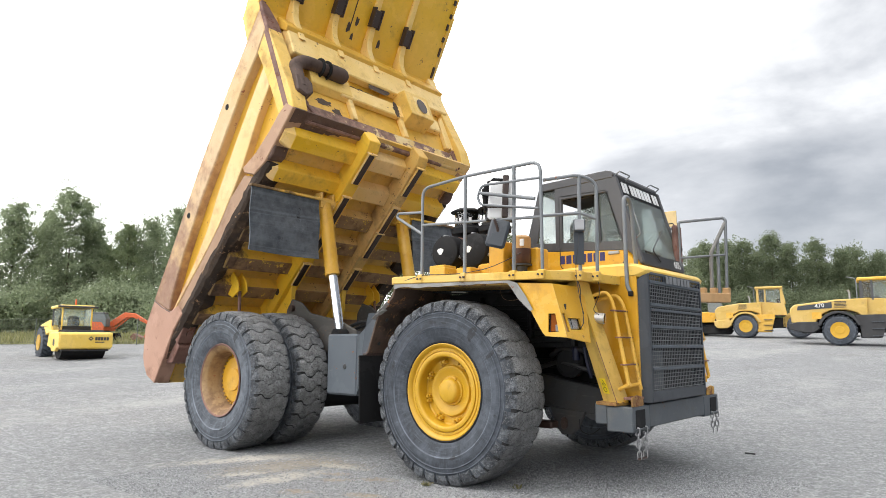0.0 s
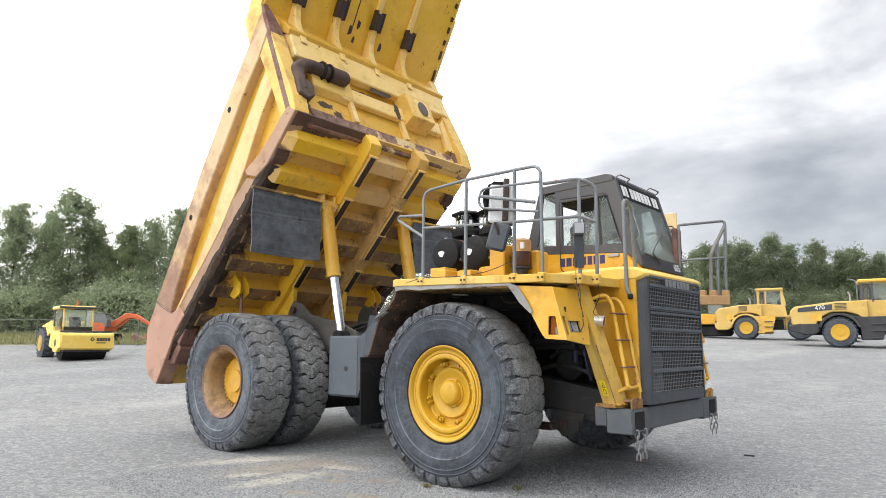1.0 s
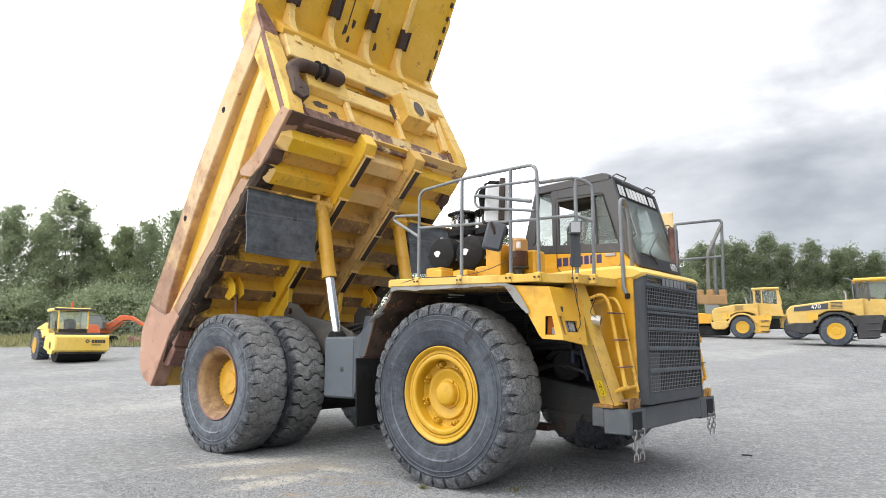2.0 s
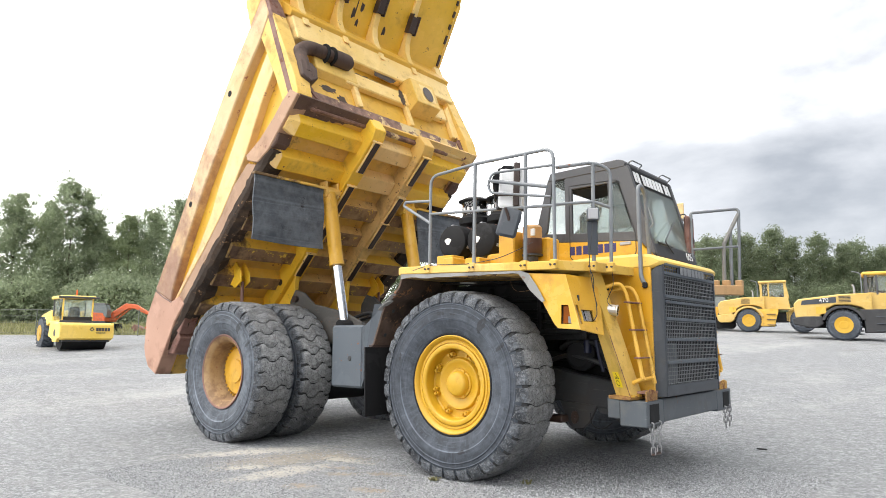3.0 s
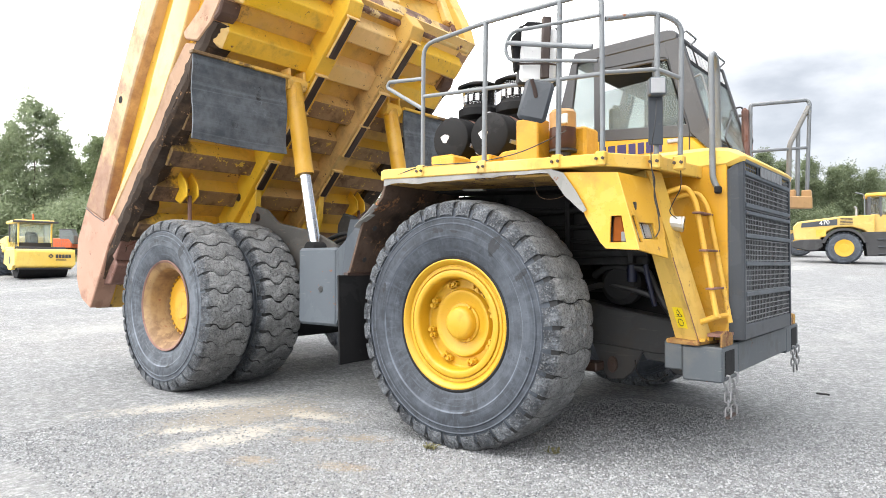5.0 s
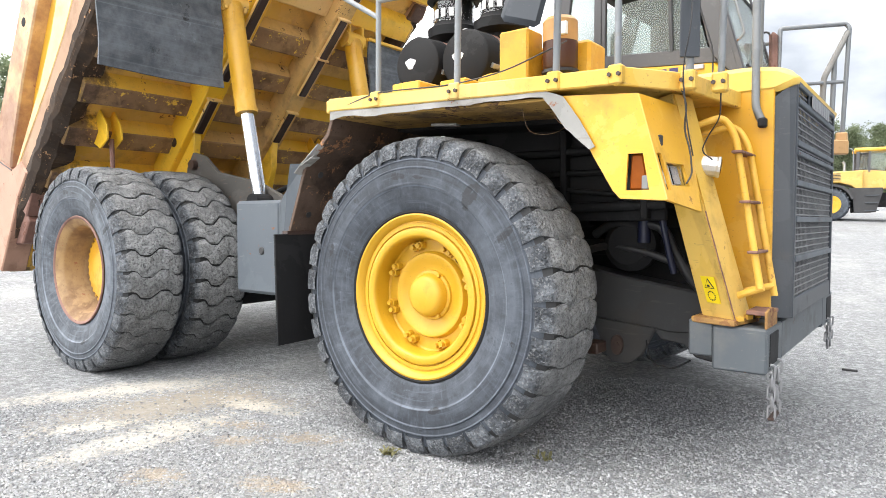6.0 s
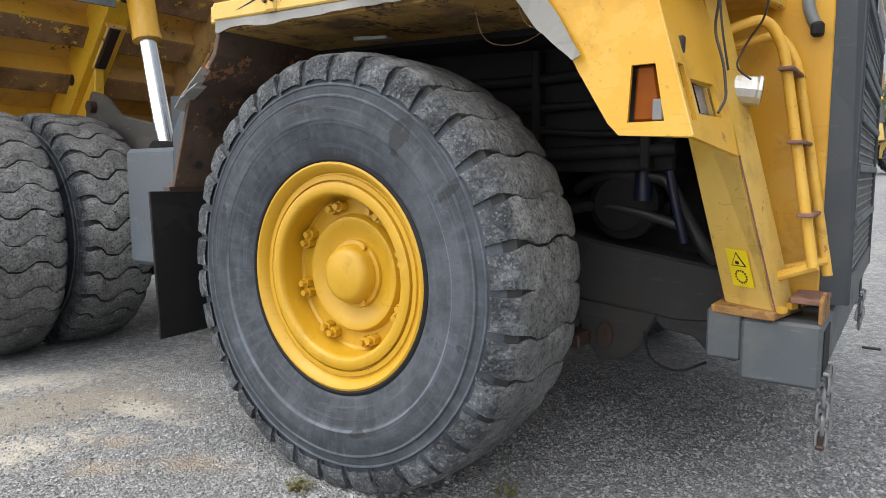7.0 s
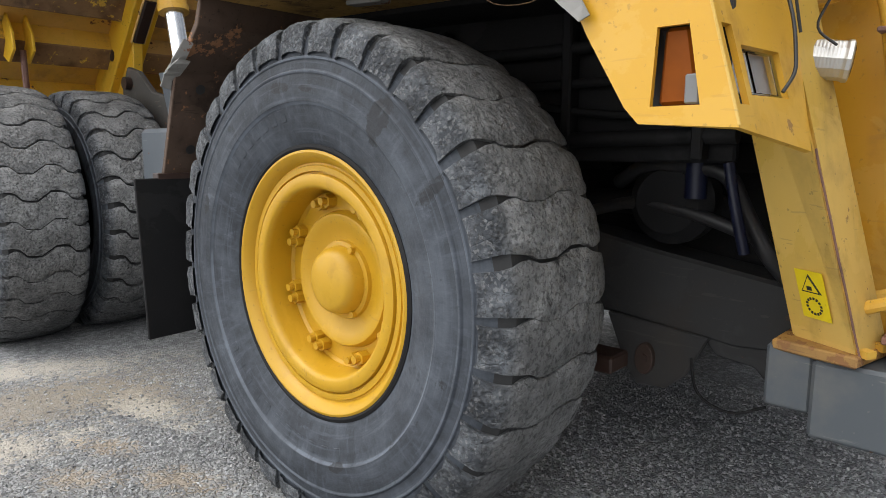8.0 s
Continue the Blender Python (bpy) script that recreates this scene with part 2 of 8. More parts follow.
M_tailrust = paint("pinkish_brown_worn_steel", (0.40, 0.225, 0.155), (0.46, 0.27, 0.19), dirt=(0.22, 0.12, 0.085), rust=(0.14, 0.07, 0.05), dirty=0.5, rusty=0.5, rough=0.6)
M_soot = paint("black_soot", (0.045, 0.032, 0.026), (0.10, 0.07, 0.05), dirt=(0.03, 0.022, 0.018), dirty=0.4, rusty=0.3, rough=0.85)
M_exhaust = paint("scorched_brown_exhaust", (0.055, 0.034, 0.028), (0.085, 0.052, 0.040), dirt=(0.03, 0.022, 0.02), rust=(0.11, 0.06, 0.04), dirty=0.5, rusty=0.5, rough=0.7)
M_muddy = paint("brown_muddy_beam_paint", (0.70, 0.43, 0.10), (0.70, 0.46, 0.18), dirt=(0.26, 0.155, 0.08), rust=(0.075, 0.042, 0.026), dirty=0.55, rusty=0.60, rough=0.7)
M_rustplate = paint("dark_brown_rust_plate", (0.10, 0.058, 0.043), (0.145, 0.085, 0.062), dirt=(0.06, 0.035, 0.028), rust=(0.26, 0.14, 0.08), dirty=0.5, rusty=0.5, rough=0.75)
M_canopy = paint("yellow_canopy_paint", (0.76, 0.455, 0.025), (0.78, 0.48, 0.06), dirt=(0.45, 0.26, 0.05), rust=(0.10, 0.05, 0.03), dirty=0.45, rusty=0.40, rough=0.45)
M_tan = paint("tan_weathered_paint", (0.42, 0.25, 0.11), (0.48, 0.31, 0.16), dirty=0.4, rusty=0.3, rough=0.55)
M_tanboard = paint("tan_board_paint", (0.56, 0.40, 0.17), (0.60, 0.45, 0.22), dirty=0.3, rusty=0.2, rough=0.6)
M_farwire = paint("dull_green_wire", (0.10, 0.115, 0.095), (0.14, 0.15, 0.13), dirty=0.2, rusty=0.1, rough=0.6)
M_grille = paint("grey_grille_paint", (0.030, 0.036, 0.045), (0.044, 0.051, 0.061), dirt=(0.09, 0.085, 0.08), dirty=0.30, rusty=0.15, rough=0.45)
M_rim = paint("yellow_rim_paint", (0.50, 0.275, 0.008), (0.54, 0.31, 0.016), dirt=(0.16, 0.085, 0.03), dirty=0.22, rusty=0.14, rough=0.42)
M_rimrust = paint("ochre_dirty_rim_paint", (0.36, 0.22, 0.085), (0.40, 0.27, 0.14), dirt=(0.16, 0.09, 0.052), rust=(0.20, 0.085, 0.045), dirty=0.9, rusty=0.5, rough=0.6)
M_black = paint("black_plastic", (0.018, 0.018, 0.02), (0.03, 0.03, 0.032), dirt=(0.09, 0.075, 0.06), dirty=0.3, rusty=0.0, rough=0.45)
M_ladder = paint("yellow_ladder_paint", (0.66, 0.36, 0.03), (0.70, 0.42, 0.07), dirty=0.35, rusty=0.5, rough=0.5)
M_white = paint("white_lettering", (0.75, 0.75, 0.75), (0.7, 0.7, 0.7), dirty=0.1, rusty=0.0, rough=0.5)
M_navy = paint("dark_blue_decal", (0.03, 0.025, 0.10), (0.035, 0.03, 0.12), dirty=0.1, rusty=0.0, rough=0.5)
M_sticker = paint("bright_yellow_sticker", (0.85, 0.62, 0.01), (0.85, 0.65, 0.02), dirty=0.05, rusty=0.0, rough=0.4)


def rubber(name, base, dust, wear=0.5):
    n = Nodes(name)
    big, mid, fine = n.noise(1.6, 6, 0.6), n.noise(9, 8, 0.65), n.noise(60, 6, 0.7)
    col = n.mix(n.ramp(n.math("ADD", n.math("MULTIPLY", big, 0.5), n.math("MULTIPLY", mid, 0.5)), 0.36, 0.66), base, dust)
    scuff = n.ramp(n.noise(5, 11, 0.74, stretch=(0.5, 1, 1)), 0.59, 0.65)
    col = n.mix(n.math("MULTIPLY", scuff, 0.55 * wear), col, tuple(c * 1.7 for c in dust))
    col = n.mix(n.ramp(n.noise(3.1, 8, 0.7), 0.64, 0.70), col, (0.012, 0.012, 0.013))
    if wear > 0.8:
        sy = n.t.nodes.new("ShaderNodeSeparateXYZ")
        n.link(n.co, sy.inputs[0])
        out = n.math("ADD", n.math("ABSOLUTE", sy.outputs[1], 0.0), n.math("MULTIPLY", n.math("SUBTRACT", n.noise(8, 7, 0.7), 0.5), 0.09))
        shoulder = n.mix(n.ramp(mid, 0.36, 0.64), (0.036, 0.042, 0.052), (0.135, 0.148, 0.166))
        col = n.mix(n.ramp(out, 0.235, 0.305), col, shoulder)
    if wear < 0.8 and wear > 0.7:
        sp = n.t.nodes.new("ShaderNodeSeparateXYZ")
        n.link(n.co, sp.inputs[0])
        rad = n.math("SQRT", n.math("ADD", n.math("MULTIPLY", sp.outputs[0], sp.outputs[0]), n.math("MULTIPLY", sp.outputs[2], sp.outputs[2])), 0.0)
        for r_line in (0.738, 0.856, 0.908):
            near = n.ramp(n.math("ABSOLUTE", n.math("SUBTRACT", rad, r_line), 0.0), 0.009, 0.002)
            col = n.mix(n.math("MULTIPLY", near, n.ramp(n.noise(4, 6), 0.3, 0.6, 0.15, 0.75)), col, tuple(c * 1.9 for c in dust))
        band = n.math("MULTIPLY", n.ramp(rad, 0.795, 0.825), n.ramp(rad, 0.95, 0.90))
        col = n.mix(n.math("MULTIPLY", band, n.ramp(n.noise(6, 8, 0.7), 0.35, 0.65, 0.2, 0.65)), col, tuple(c * 0.9 for c in base))
        gouge = n.ramp(n.noise(4.0, 9, 0.68), 0.60, 0.66)
        col = n.mix(n.math("MULTIPLY", gouge, 0.6), col, (0.012, 0.013, 0.015))
        for x, z, sx_, sz_, turn in ((0.48, 0.66, 0.05, 0.11, 0.6), (0.72, 0.42, 0.035, 0.075, 0.9), (-0.10, 0.80, 0.07, 0.022, 0.0), (0.06, 0.79, 0.05, 0.016, 0.1), (-0.74, 0.30, 0.02, 0.05, 0.3), (0.20, -0.72, 0.06, 0.02, -0.3)):
            dx, dz = n.math("SUBTRACT", sp.outputs[0], x), n.math("SUBTRACT", sp.outputs[2], z)
            ct, st_ = math.cos(turn), math.sin(turn)
            du = n.math("MULTIPLY", n.math("ADD", n.math("MULTIPLY", dx, ct), n.math("MULTIPLY", dz, -st_)), 1 / sx_)
            dv = n.math("MULTIPLY", n.math("ADD", n.math("MULTIPLY", dx, st_), n.math("MULTIPLY", dz, ct)), 1 / sz_)
            ln = n.math("SQRT", n.math("ADD", n.math("MULTIPLY", du, du), n.math("MULTIPLY", dv, dv)), 0.0)
            scar = n.ramp(n.math("ADD", ln, n.math("MULTIPLY", n.math("SUBTRACT", n.noise(14, 6, 0.7), 0.5), 2.2)), 1.0, 0.8)
            col = n.mix(n.math("MULTIPLY", scar, 0.8), col, (0.014, 0.015, 0.018))
        ang = n.math("ARCTAN2", sp.outputs[2], sp.outputs[0])
        for ka, kr, amount in ((0.5, 14.0, 0.34), (7.0, 2.6, 0.26)):
            cb = n.t.nodes.new("ShaderNodeCombineXYZ")
            n.link(n.math("MULTIPLY", ang, ka), cb.inputs[0])
            n.link(n.math("MULTIPLY", rad, kr), cb.inputs[1])
            st = n.noise(3.0, 7, 0.65, vec=cb.outputs[0])
            col = n.mix(n.math("MULTIPLY", n.ramp(st, 0.52, 0.68), amount), col, tuple(c * 1.55 for c in dust))
            col = n.mix(n.math("MULTIPLY", n.ramp(st, 0.44, 0.33), amount), col, tuple(c * 0.55 for c in base))
    cracks = n.ramp(n.voronoi(16 if wear > 0.8 else 9, "DISTANCE_TO_EDGE", vec=None), 0.0, 0.045)
    h = n.math("ADD", n.math("MULTIPLY", fine, 0.5), n.math("MULTIPLY", mid, 0.9))
    if wear > 0.8:
        chunk = n.math("ADD", n.noise(70, 6, 0.85), n.math("MULTIPLY", n.voronoi(62, "F1"), 0.8))
        grit = n.voronoi(95, "F1", out="Color")
        sg = n.t.nodes.new("ShaderNodeSeparateColor")
        n.link(grit, sg.inputs[0])
        col = n.mix(n.math("MULTIPLY", n.ramp(sg.outputs[0], 0.72, 0.95), 0.30), col, tuple(c * 1.15 for c in dust))
        h = n.math("ADD", n.math("MULTIPLY", h, 0.8), n.math("ADD", n.math("MULTIPLY", cracks, 0.10), n.math("MULTIPLY", n.math("MULTIPLY", chunk, n.ramp(n.noise(6, 5), 0.4, 0.6)), 0.9)))
        pits = n.ramp(n.noise(52, 8, 0.8), 0.43, 0.50)
        col = n.mix(n.math("MULTIPLY", n.math("SUBTRACT", 1.0, pits), 0.62), col, (0.02, 0.02, 0.02))
    return n.done(col, n.math("ADD", n.math("MULTIPLY", fine, 0.2), 0.58), 0.0, h, 1.0 if wear > 0.8 else 0.35, 0.022 if wear > 0.8 else 0.012)


M_side = rubber("tyre_sidewall_rubber", (0.023, 0.028, 0.037), (0.074, 0.087, 0.108), 0.75)
M_side_dusty = rubber("dusty_rear_sidewall_rubber", (0.036, 0.043, 0.054), (0.125, 0.142, 0.168), 0.75)
M_tread = rubber("worn_tread_rubber", (0.125, 0.128, 0.133), (0.31, 0.314, 0.316), 1.0)
# Near-black: the shade down in the tread grooves is put into this colour.
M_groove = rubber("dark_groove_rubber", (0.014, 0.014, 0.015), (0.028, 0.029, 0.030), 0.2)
M_sheet = rubber("grey_black_rubber_sheet", (0.050, 0.058, 0.068), (0.125, 0.138, 0.155), 0.75)


def chrome(name, col, rough):
    n = Nodes(name)
    return n.done(n.mix(n.noise(12, 5), col, tuple(c * 0.8 for c in col)), n.math("ADD", n.math("MULTIPLY", n.noise(30, 4), 0.15), rough), 1.0)


M_chrome = chrome("polished_piston_rod", (0.85, 0.86, 0.88), 0.12)
M_silver = chrome("silvery_reflector", (0.90, 0.90, 0.90), 0.34)
M_lampshell = chrome("brushed_lamp_shell", (0.78, 0.77, 0.74), 0.38)
M_galv = chrome("galvanised_steel", (0.42, 0.42, 0.43), 0.42)


def glass(name, tint, alpha):
    n = Nodes(name)
    n.b.inputs["Transmission Weight"].default_value = 1.0
    n.b.inputs["IOR"].default_value = 1.42
    n.b.inputs["Specular IOR Level"].default_value = 0.9
    n.b.inputs["Alpha"].default_value = alpha
    dust = n.ramp(n.noise(2.2, 6, 0.6), 0.45, 0.8, 0.0, 0.12)
    return n.done(tint, dust, 0.0)


M_glass = glass("tinted_cab_glass", (0.82, 0.90, 0.88), 1.0)
film = M_glass.node_tree.nodes.new("ShaderNodeBsdfTranslucent")
film.inputs["Color"].default_value = (0.62, 0.70, 0.68, 1)
blend = M_glass.node_tree.nodes.new("ShaderNodeMixShader")
blend.inputs[0].default_value = 0.30
M_glass.node_tree.links.new(M_glass.node_tree.nodes["Principled BSDF"].outputs[0], blend.inputs[1])
M_glass.node_tree.links.new(film.outputs[0], blend.inputs[2])
M_glass.node_tree.links.new(blend.outputs[0], M_glass.node_tree.nodes["Material Output"].inputs["Surface"])
M_lens = glass("clear_lamp_lens", (0.95, 0.95, 0.95), 1.0)


def plain(name, col, rough=0.5, metal=0.0, alpha=1.0):
    n = Nodes(name)
    return n.done(n.mix(n.ramp(n.noise(8, 6), 0.35, 0.7), col, tuple(c * 0.8 for c in col)), n.math("ADD", n.math("MULTIPLY", n.noise(20, 4), 0.2), rough), metal)


M_amber = plain("amber_lamp_plastic", (0.23, 0.058, 0.003), 0.45)
M_amber.node_tree.nodes["Principled BSDF"].inputs["Specular IOR Level"].default_value = 0.15
M_seat = plain("dark_interior_fabric", (0.02, 0.02, 0.022), 0.9)
M_hose = plain("blue_filter_can", (0.007, 0.010, 0.034), 0.35)
M_jar_hi = plain("yellowed_jar_plastic", (0.52, 0.29, 0.10), 0.3)
M_jar_lo = plain("dark_brown_grease", (0.07, 0.025, 0.012), 0.3)
M_orange = plain("orange_excavator_paint", (0.68, 0.13, 0.035), 0.4)


# spilt powder on the yard: x, y, turn, half length, half width
TAN = ((-2.40, -2.45, 80, 1.10, 0.55), (-2.05, -1.95, 20, 0.75, 0.30))
CREAM = ((-3.15, -2.40, 64, 1.15, 0.30), (-1.74, -2.95, 88, 0.85, 0.26), (-1.72, -1.98, 5, 0.48, 0.16), (-2.30, -3.10, 60, 0.40, 0.15))
OCHRE = ((-1.43, -2.36, 25, 0.26, 0.12), (-1.17, -2.62, 30, 0.26, 0.13), (-0.76, -2.27, 20, 0.34, 0.15), (-0.30, -2.95, 20, 0.30, 0.14), (-1.0, -3.3, 30, 0.24, 0.15))


def gravel():
    n = Nodes("crushed_grey_gravel")

    def cells(scale):
        sep = n.t.nodes.new("ShaderNodeSeparateColor")
        n.link(n.voronoi(scale, "F1", out="Color"), sep.inputs[0])
        return sep.outputs

    stone, lump = cells(46), cells(27)
    edge = n.ramp(n.voronoi(46, "DISTANCE_TO_EDGE"), 0.0, 0.30)
    tone = n.mix(stone[0], (0.20, 0.208, 0.218), (0.42, 0.427, 0.435))
    tone = n.mix(n.ramp(n.noise(150, 3, 0.6), 0.35, 0.7, 0.0, 0.35), tone, (0.20, 0.202, 0.208))
    tone = n.mix(n.ramp(edge, 0, 1, 0.42, 0.0), tone, (0.075, 0.077, 0.08))
    tone = n.mix(n.ramp(lump[0], 0.50, 0.90, 0.0, 0.34), tone, (0.13, 0.134, 0.14))
    tone = n.mix(n.ramp(lump[1], 0.66, 0.92, 0.0, 0.32), tone, (0.55, 0.57, 0.58))
    mottle = n.math("ADD", n.math("MULTIPLY", n.noise(6.5, 6, 0.7), 0.6), n.math("MULTIPLY", n.noise(19, 4, 0.7), 0.4))
    tone = n.mix(n.ramp(mottle, 0.50, 0.60, 0.0, 0.42), tone, (0.15, 0.152, 0.155))
    tone = n.mix(n.ramp(mottle, 0.48, 0.40, 0.0, 0.30), tone, (0.50, 0.505, 0.51))
    dust = n.ramp(n.math("ADD", n.math("MULTIPLY", n.noise(0.22, 5, 0.6, stretch=(1, 0.45, 1)), 0.65), n.math("MULTIPLY", n.noise(1.7, 6, 0.6), 0.35)), 0.46, 0.66)
    tone = n.mix(n.math("MULTIPLY", dust, 0.42), tone, (0.46, 0.455, 0.44))
    damp = n.ramp(n.noise(0.35, 5, 0.6), 0.58, 0.72)
    tone = n.mix(n.math("MULTIPLY", damp, 0.35), tone, (0.17, 0.165, 0.155))
    ragged = n.math("MULTIPLY", n.math("SUBTRACT", n.noise(5.0, 9, 0.72), 0.5), 3.2)
    grains = n.math("MULTIPLY", n.math("SUBTRACT", stone[1], 0.5), 0.75)

    def spill(x, y, turn, sx, sy, rough):
        mp = n.t.nodes.new("ShaderNodeMapping")
        mp.vector_type = "TEXTURE"
        mp.inputs["Location"].default_value = (x, y, 0.0)
        mp.inputs["Rotation"].default_value = (0, 0, radians(turn))
        mp.inputs["Scale"].default_value = (sx, sy, 1.0)
        n.link(n.co, mp.inputs["Vector"])
        ln = n.t.nodes.new("ShaderNodeVectorMath")
        ln.operation = "LENGTH"
        n.link(mp.outputs[0], ln.inputs[0])
        return n.math("ADD", n.math("ADD", n.math("SUBTRACT", 1.0, ln.outputs["Value"]), n.math("MULTIPLY", ragged, rough)), grains)

    powder = 0.0
    for kind, lo, hi, amount, colour, rough in ((TAN, -0.10, 0.80, 0.78, (0.29, 0.25, 0.195), 0.5), (CREAM, -0.15, 0.85, 0.80, (0.49, 0.45, 0.385), 0.7), (OCHRE, 0.0, 0.80, 0.5, (0.37, 0.275, 0.165), 0.55)):
        for shape in kind:
            mask = n.ramp(spill(*shape, rough), lo, hi, 0.0, amount)
            tone = n.mix(mask, tone, colour)
            powder = n.math("ADD", powder, mask)
    flat = n.ramp(powder, 0.2, 0.9, 1.0, 0.3)
    h = n.math("ADD", n.math("MULTIPLY", edge, 0.8), n.math("MULTIPLY", stone[2], 0.7))
    return n.done(tone, 0.85, 0.0, n.math("MULTIPLY", h, flat), 0.8, 0.018)


M_gravel = gravel()


def grass_mat():
    n = Nodes("dry_meadow_grass")
    c = n.mix(n.noise(0.8, 6), (0.16, 0.17, 0.05), (0.30, 0.27, 0.12))
    return n.done(n.mix(n.ramp(n.noise(7, 6), 0.4, 0.7), c, (0.10, 0.13, 0.04)), 0.9, 0.0, n.noise(20, 4), 0.5, 0.1)


M_grass = grass_mat()


def leaf_mat(name, a, b):
    n = Nodes(name)
    c = n.mix(n.island(), a, b)
    c = n.mix(n.ramp(n.noise(0.25, 4), 0.35, 0.65, 0.0, 0.35), c, tuple(x * 0.6 for x in a))
    m = n.done(c, 0.5, 0.0)
    tr = n.t.nodes.new("ShaderNodeBsdfTranslucent")
    n.link(c, tr.inputs["Color"])
    mx = n.t.nodes.new("ShaderNodeMixShader")
    mx.inputs[0].default_value = 0.5
    n.link(n.b.outputs[0], mx.inputs[1])
    n.link(tr.outputs[0], mx.inputs[2])
    n.link(mx.outputs[0], n.t.nodes["Material Output"].inputs["Surface"])
    return m


M_leaf = leaf_mat("green_tree_leaves", (0.20, 0.25, 0.13), (0.37, 0.43, 0.245))
# Darker copy of the leaf colour, making up for the light on that side.
M_leaf_r = leaf_mat("deep_green_leaves", (0.135, 0.172, 0.10), (0.29, 0.335, 0.20))
M_leaf2 = leaf_mat("silver_green_leaves", (0.23, 0.28, 0.165), (0.41, 0.47, 0.305))
M_bark = plain("grey_brown_bark", (0.10, 0.085, 0.065), 0.9)


# ---------- mesh helpers ----------
def part(name, bm, material, parent, label="", smooth=False):
    me = bpy.data.meshes.new(name)
    bmesh.ops.recalc_face_normals(bm, faces=bm.faces)
    bm.to_mesh(me)
    bm.free()
    for m in material if isinstance(material, (list, tuple)) else [material]:
        me.materials.append(m)
    if smooth:
        for p in me.polygons:
            p.use_smooth = True
        me.set_sharp_from_angle(angle=radians(38))
    ob = new(name, me)
    if parent is not None:
        ob.parent = parent
    if label:
        ob["label"] = label
    return ob


def again(ob, m, parent=None):
    """One more part on the same mesh."""
    o = new(ob.name.split(".")[0], ob.data)
    o.parent = parent or ob.parent
    o.matrix_basis = m
    if "label" in ob:
        o["label"] = ob["label"]
    return o


def thing(name, label, category, m=None, group="", kind=""):
    e = new(name)
    if m is not None:
        e.matrix_basis = m
    return tagged(e, label, category, group, kind)


def bevelled(bm, w, seg=1):
    if w > 0:
        bmesh.ops.bevel(bm, geom=bm.edges[:], offset=w, segments=seg, affect="EDGES", clamp_overlap=True)
    return bm


def merge(dst, src, m=None):
    """Copies src into dst and frees it."""
    if m is not None:
        bmesh.ops.transform(src, matrix=m, verts=src.verts)
    me = bpy.data.meshes.new("scratch")
    src.to_mesh(me)
    src.free()
    dst.from_mesh(me)
    bpy.data.meshes.remove(me)
    return dst


def box(x0, x1, y0, y1, z0, z1, w=0.01, bm=None, m=None):
    b = bmesh.new()
    bmesh.ops.create_cube(b, size=1.0, matrix=Matrix.Translation(((x0 + x1) / 2, (y0 + y1) / 2, (z0 + z1) / 2)) @ Matrix.Diagonal((abs(x1 - x0), abs(y1 - y0), abs(z1 - z0), 1)))
    bevelled(b, w)
    if bm is None:
        if m is not None:
            bmesh.ops.transform(b, matrix=m, verts=b.verts)
        return b
    return merge(bm, b, m)


def slab(points, lo, hi, axis="y", w=0.008, bm=None, m=None):
    """A flat polygon with thickness: its points lie in the plane across axis, from lo to hi along it."""
    b = bmesh.new()

    def at(p, h):
        return {"x": (h, p[0], p[1]), "y": (p[0], h, p[1]), "z": (p[0], p[1], h)}[axis]

    a = [b.verts.new(at(p, lo)) for p in points]
    c = [b.verts.new(at(p, hi)) for p in points]
    b.faces.new(a)
    b.faces.new(c[::-1])
    k = len(points)
    for i in range(k):
        b.faces.new((a[i], c[i], c[(i + 1) % k], a[(i + 1) % k]))
    bmesh.ops.recalc_face_normals(b, faces=b.faces)
    bevelled(b, w)
    if bm is None:
        if m is not None:
            bmesh.ops.transform(b, matrix=m, verts=b.verts)
        return b
    return merge(bm, b, m)


def rod(p, q, r, seg=12, r2=None, bm=None):
    p, q = Vector(p), Vector(q)
    b = bm or bmesh.new()
    d = q - p
    m = Matrix.Translation((p + q) / 2) @ d.to_track_quat("Z", "Y").to_matrix().to_4x4()
    bmesh.ops.create_cone(b, cap_ends=True, cap_tris=False, segments=seg, radius1=r, radius2=r if r2 is None else r2, depth=d.length, matrix=m)
    return b


def pipe(points, r, bend=0.08, seg=10, bm=None, steps=4):
    """A tube along a line of points, its corners bent round."""
    pts = [Vector(p) for p in points]
    line = [pts[0]]
    for i in range(1, len(pts) - 1):
        a, b_, c = pts[i - 1], pts[i], pts[i + 1]
        k = min(bend, (a - b_).length * 0.45, (c - b_).length * 0.45)
        s, e = b_ + (a - b_).normalized() * k, b_ + (c - b_).normalized() * k
        for j in range(steps + 1):
            f = j / steps
            line.append(s * (1 - f) ** 2 + b_ * 2 * f * (1 - f) + e * f * f)
    line.append(pts[-1])
    b = bm or bmesh.new()
    rings = []
    up = None
    for i, p in enumerate(line):
        d = (line[min(i + 1, len(line) - 1)] - line[max(i - 1, 0)]).normalized()
        if up is None:
            up = d.orthogonal().normalized()
        up = (up - d * up.dot(d)).normalized()
        side = d.cross(up)
        rings.append([b.verts.new(p + (up * math.cos(t) + side * math.sin(t)) * r) for t in (2 * math.pi * j / seg for j in range(seg))])
    for u, v in zip(rings, rings[1:]):
        for j in range(seg):
            b.faces.new((u[j], u[(j + 1) % seg], v[(j + 1) % seg], v[j]))
    b.faces.new(rings[0][::-1])
    b.faces.new(rings[-1])
    return b


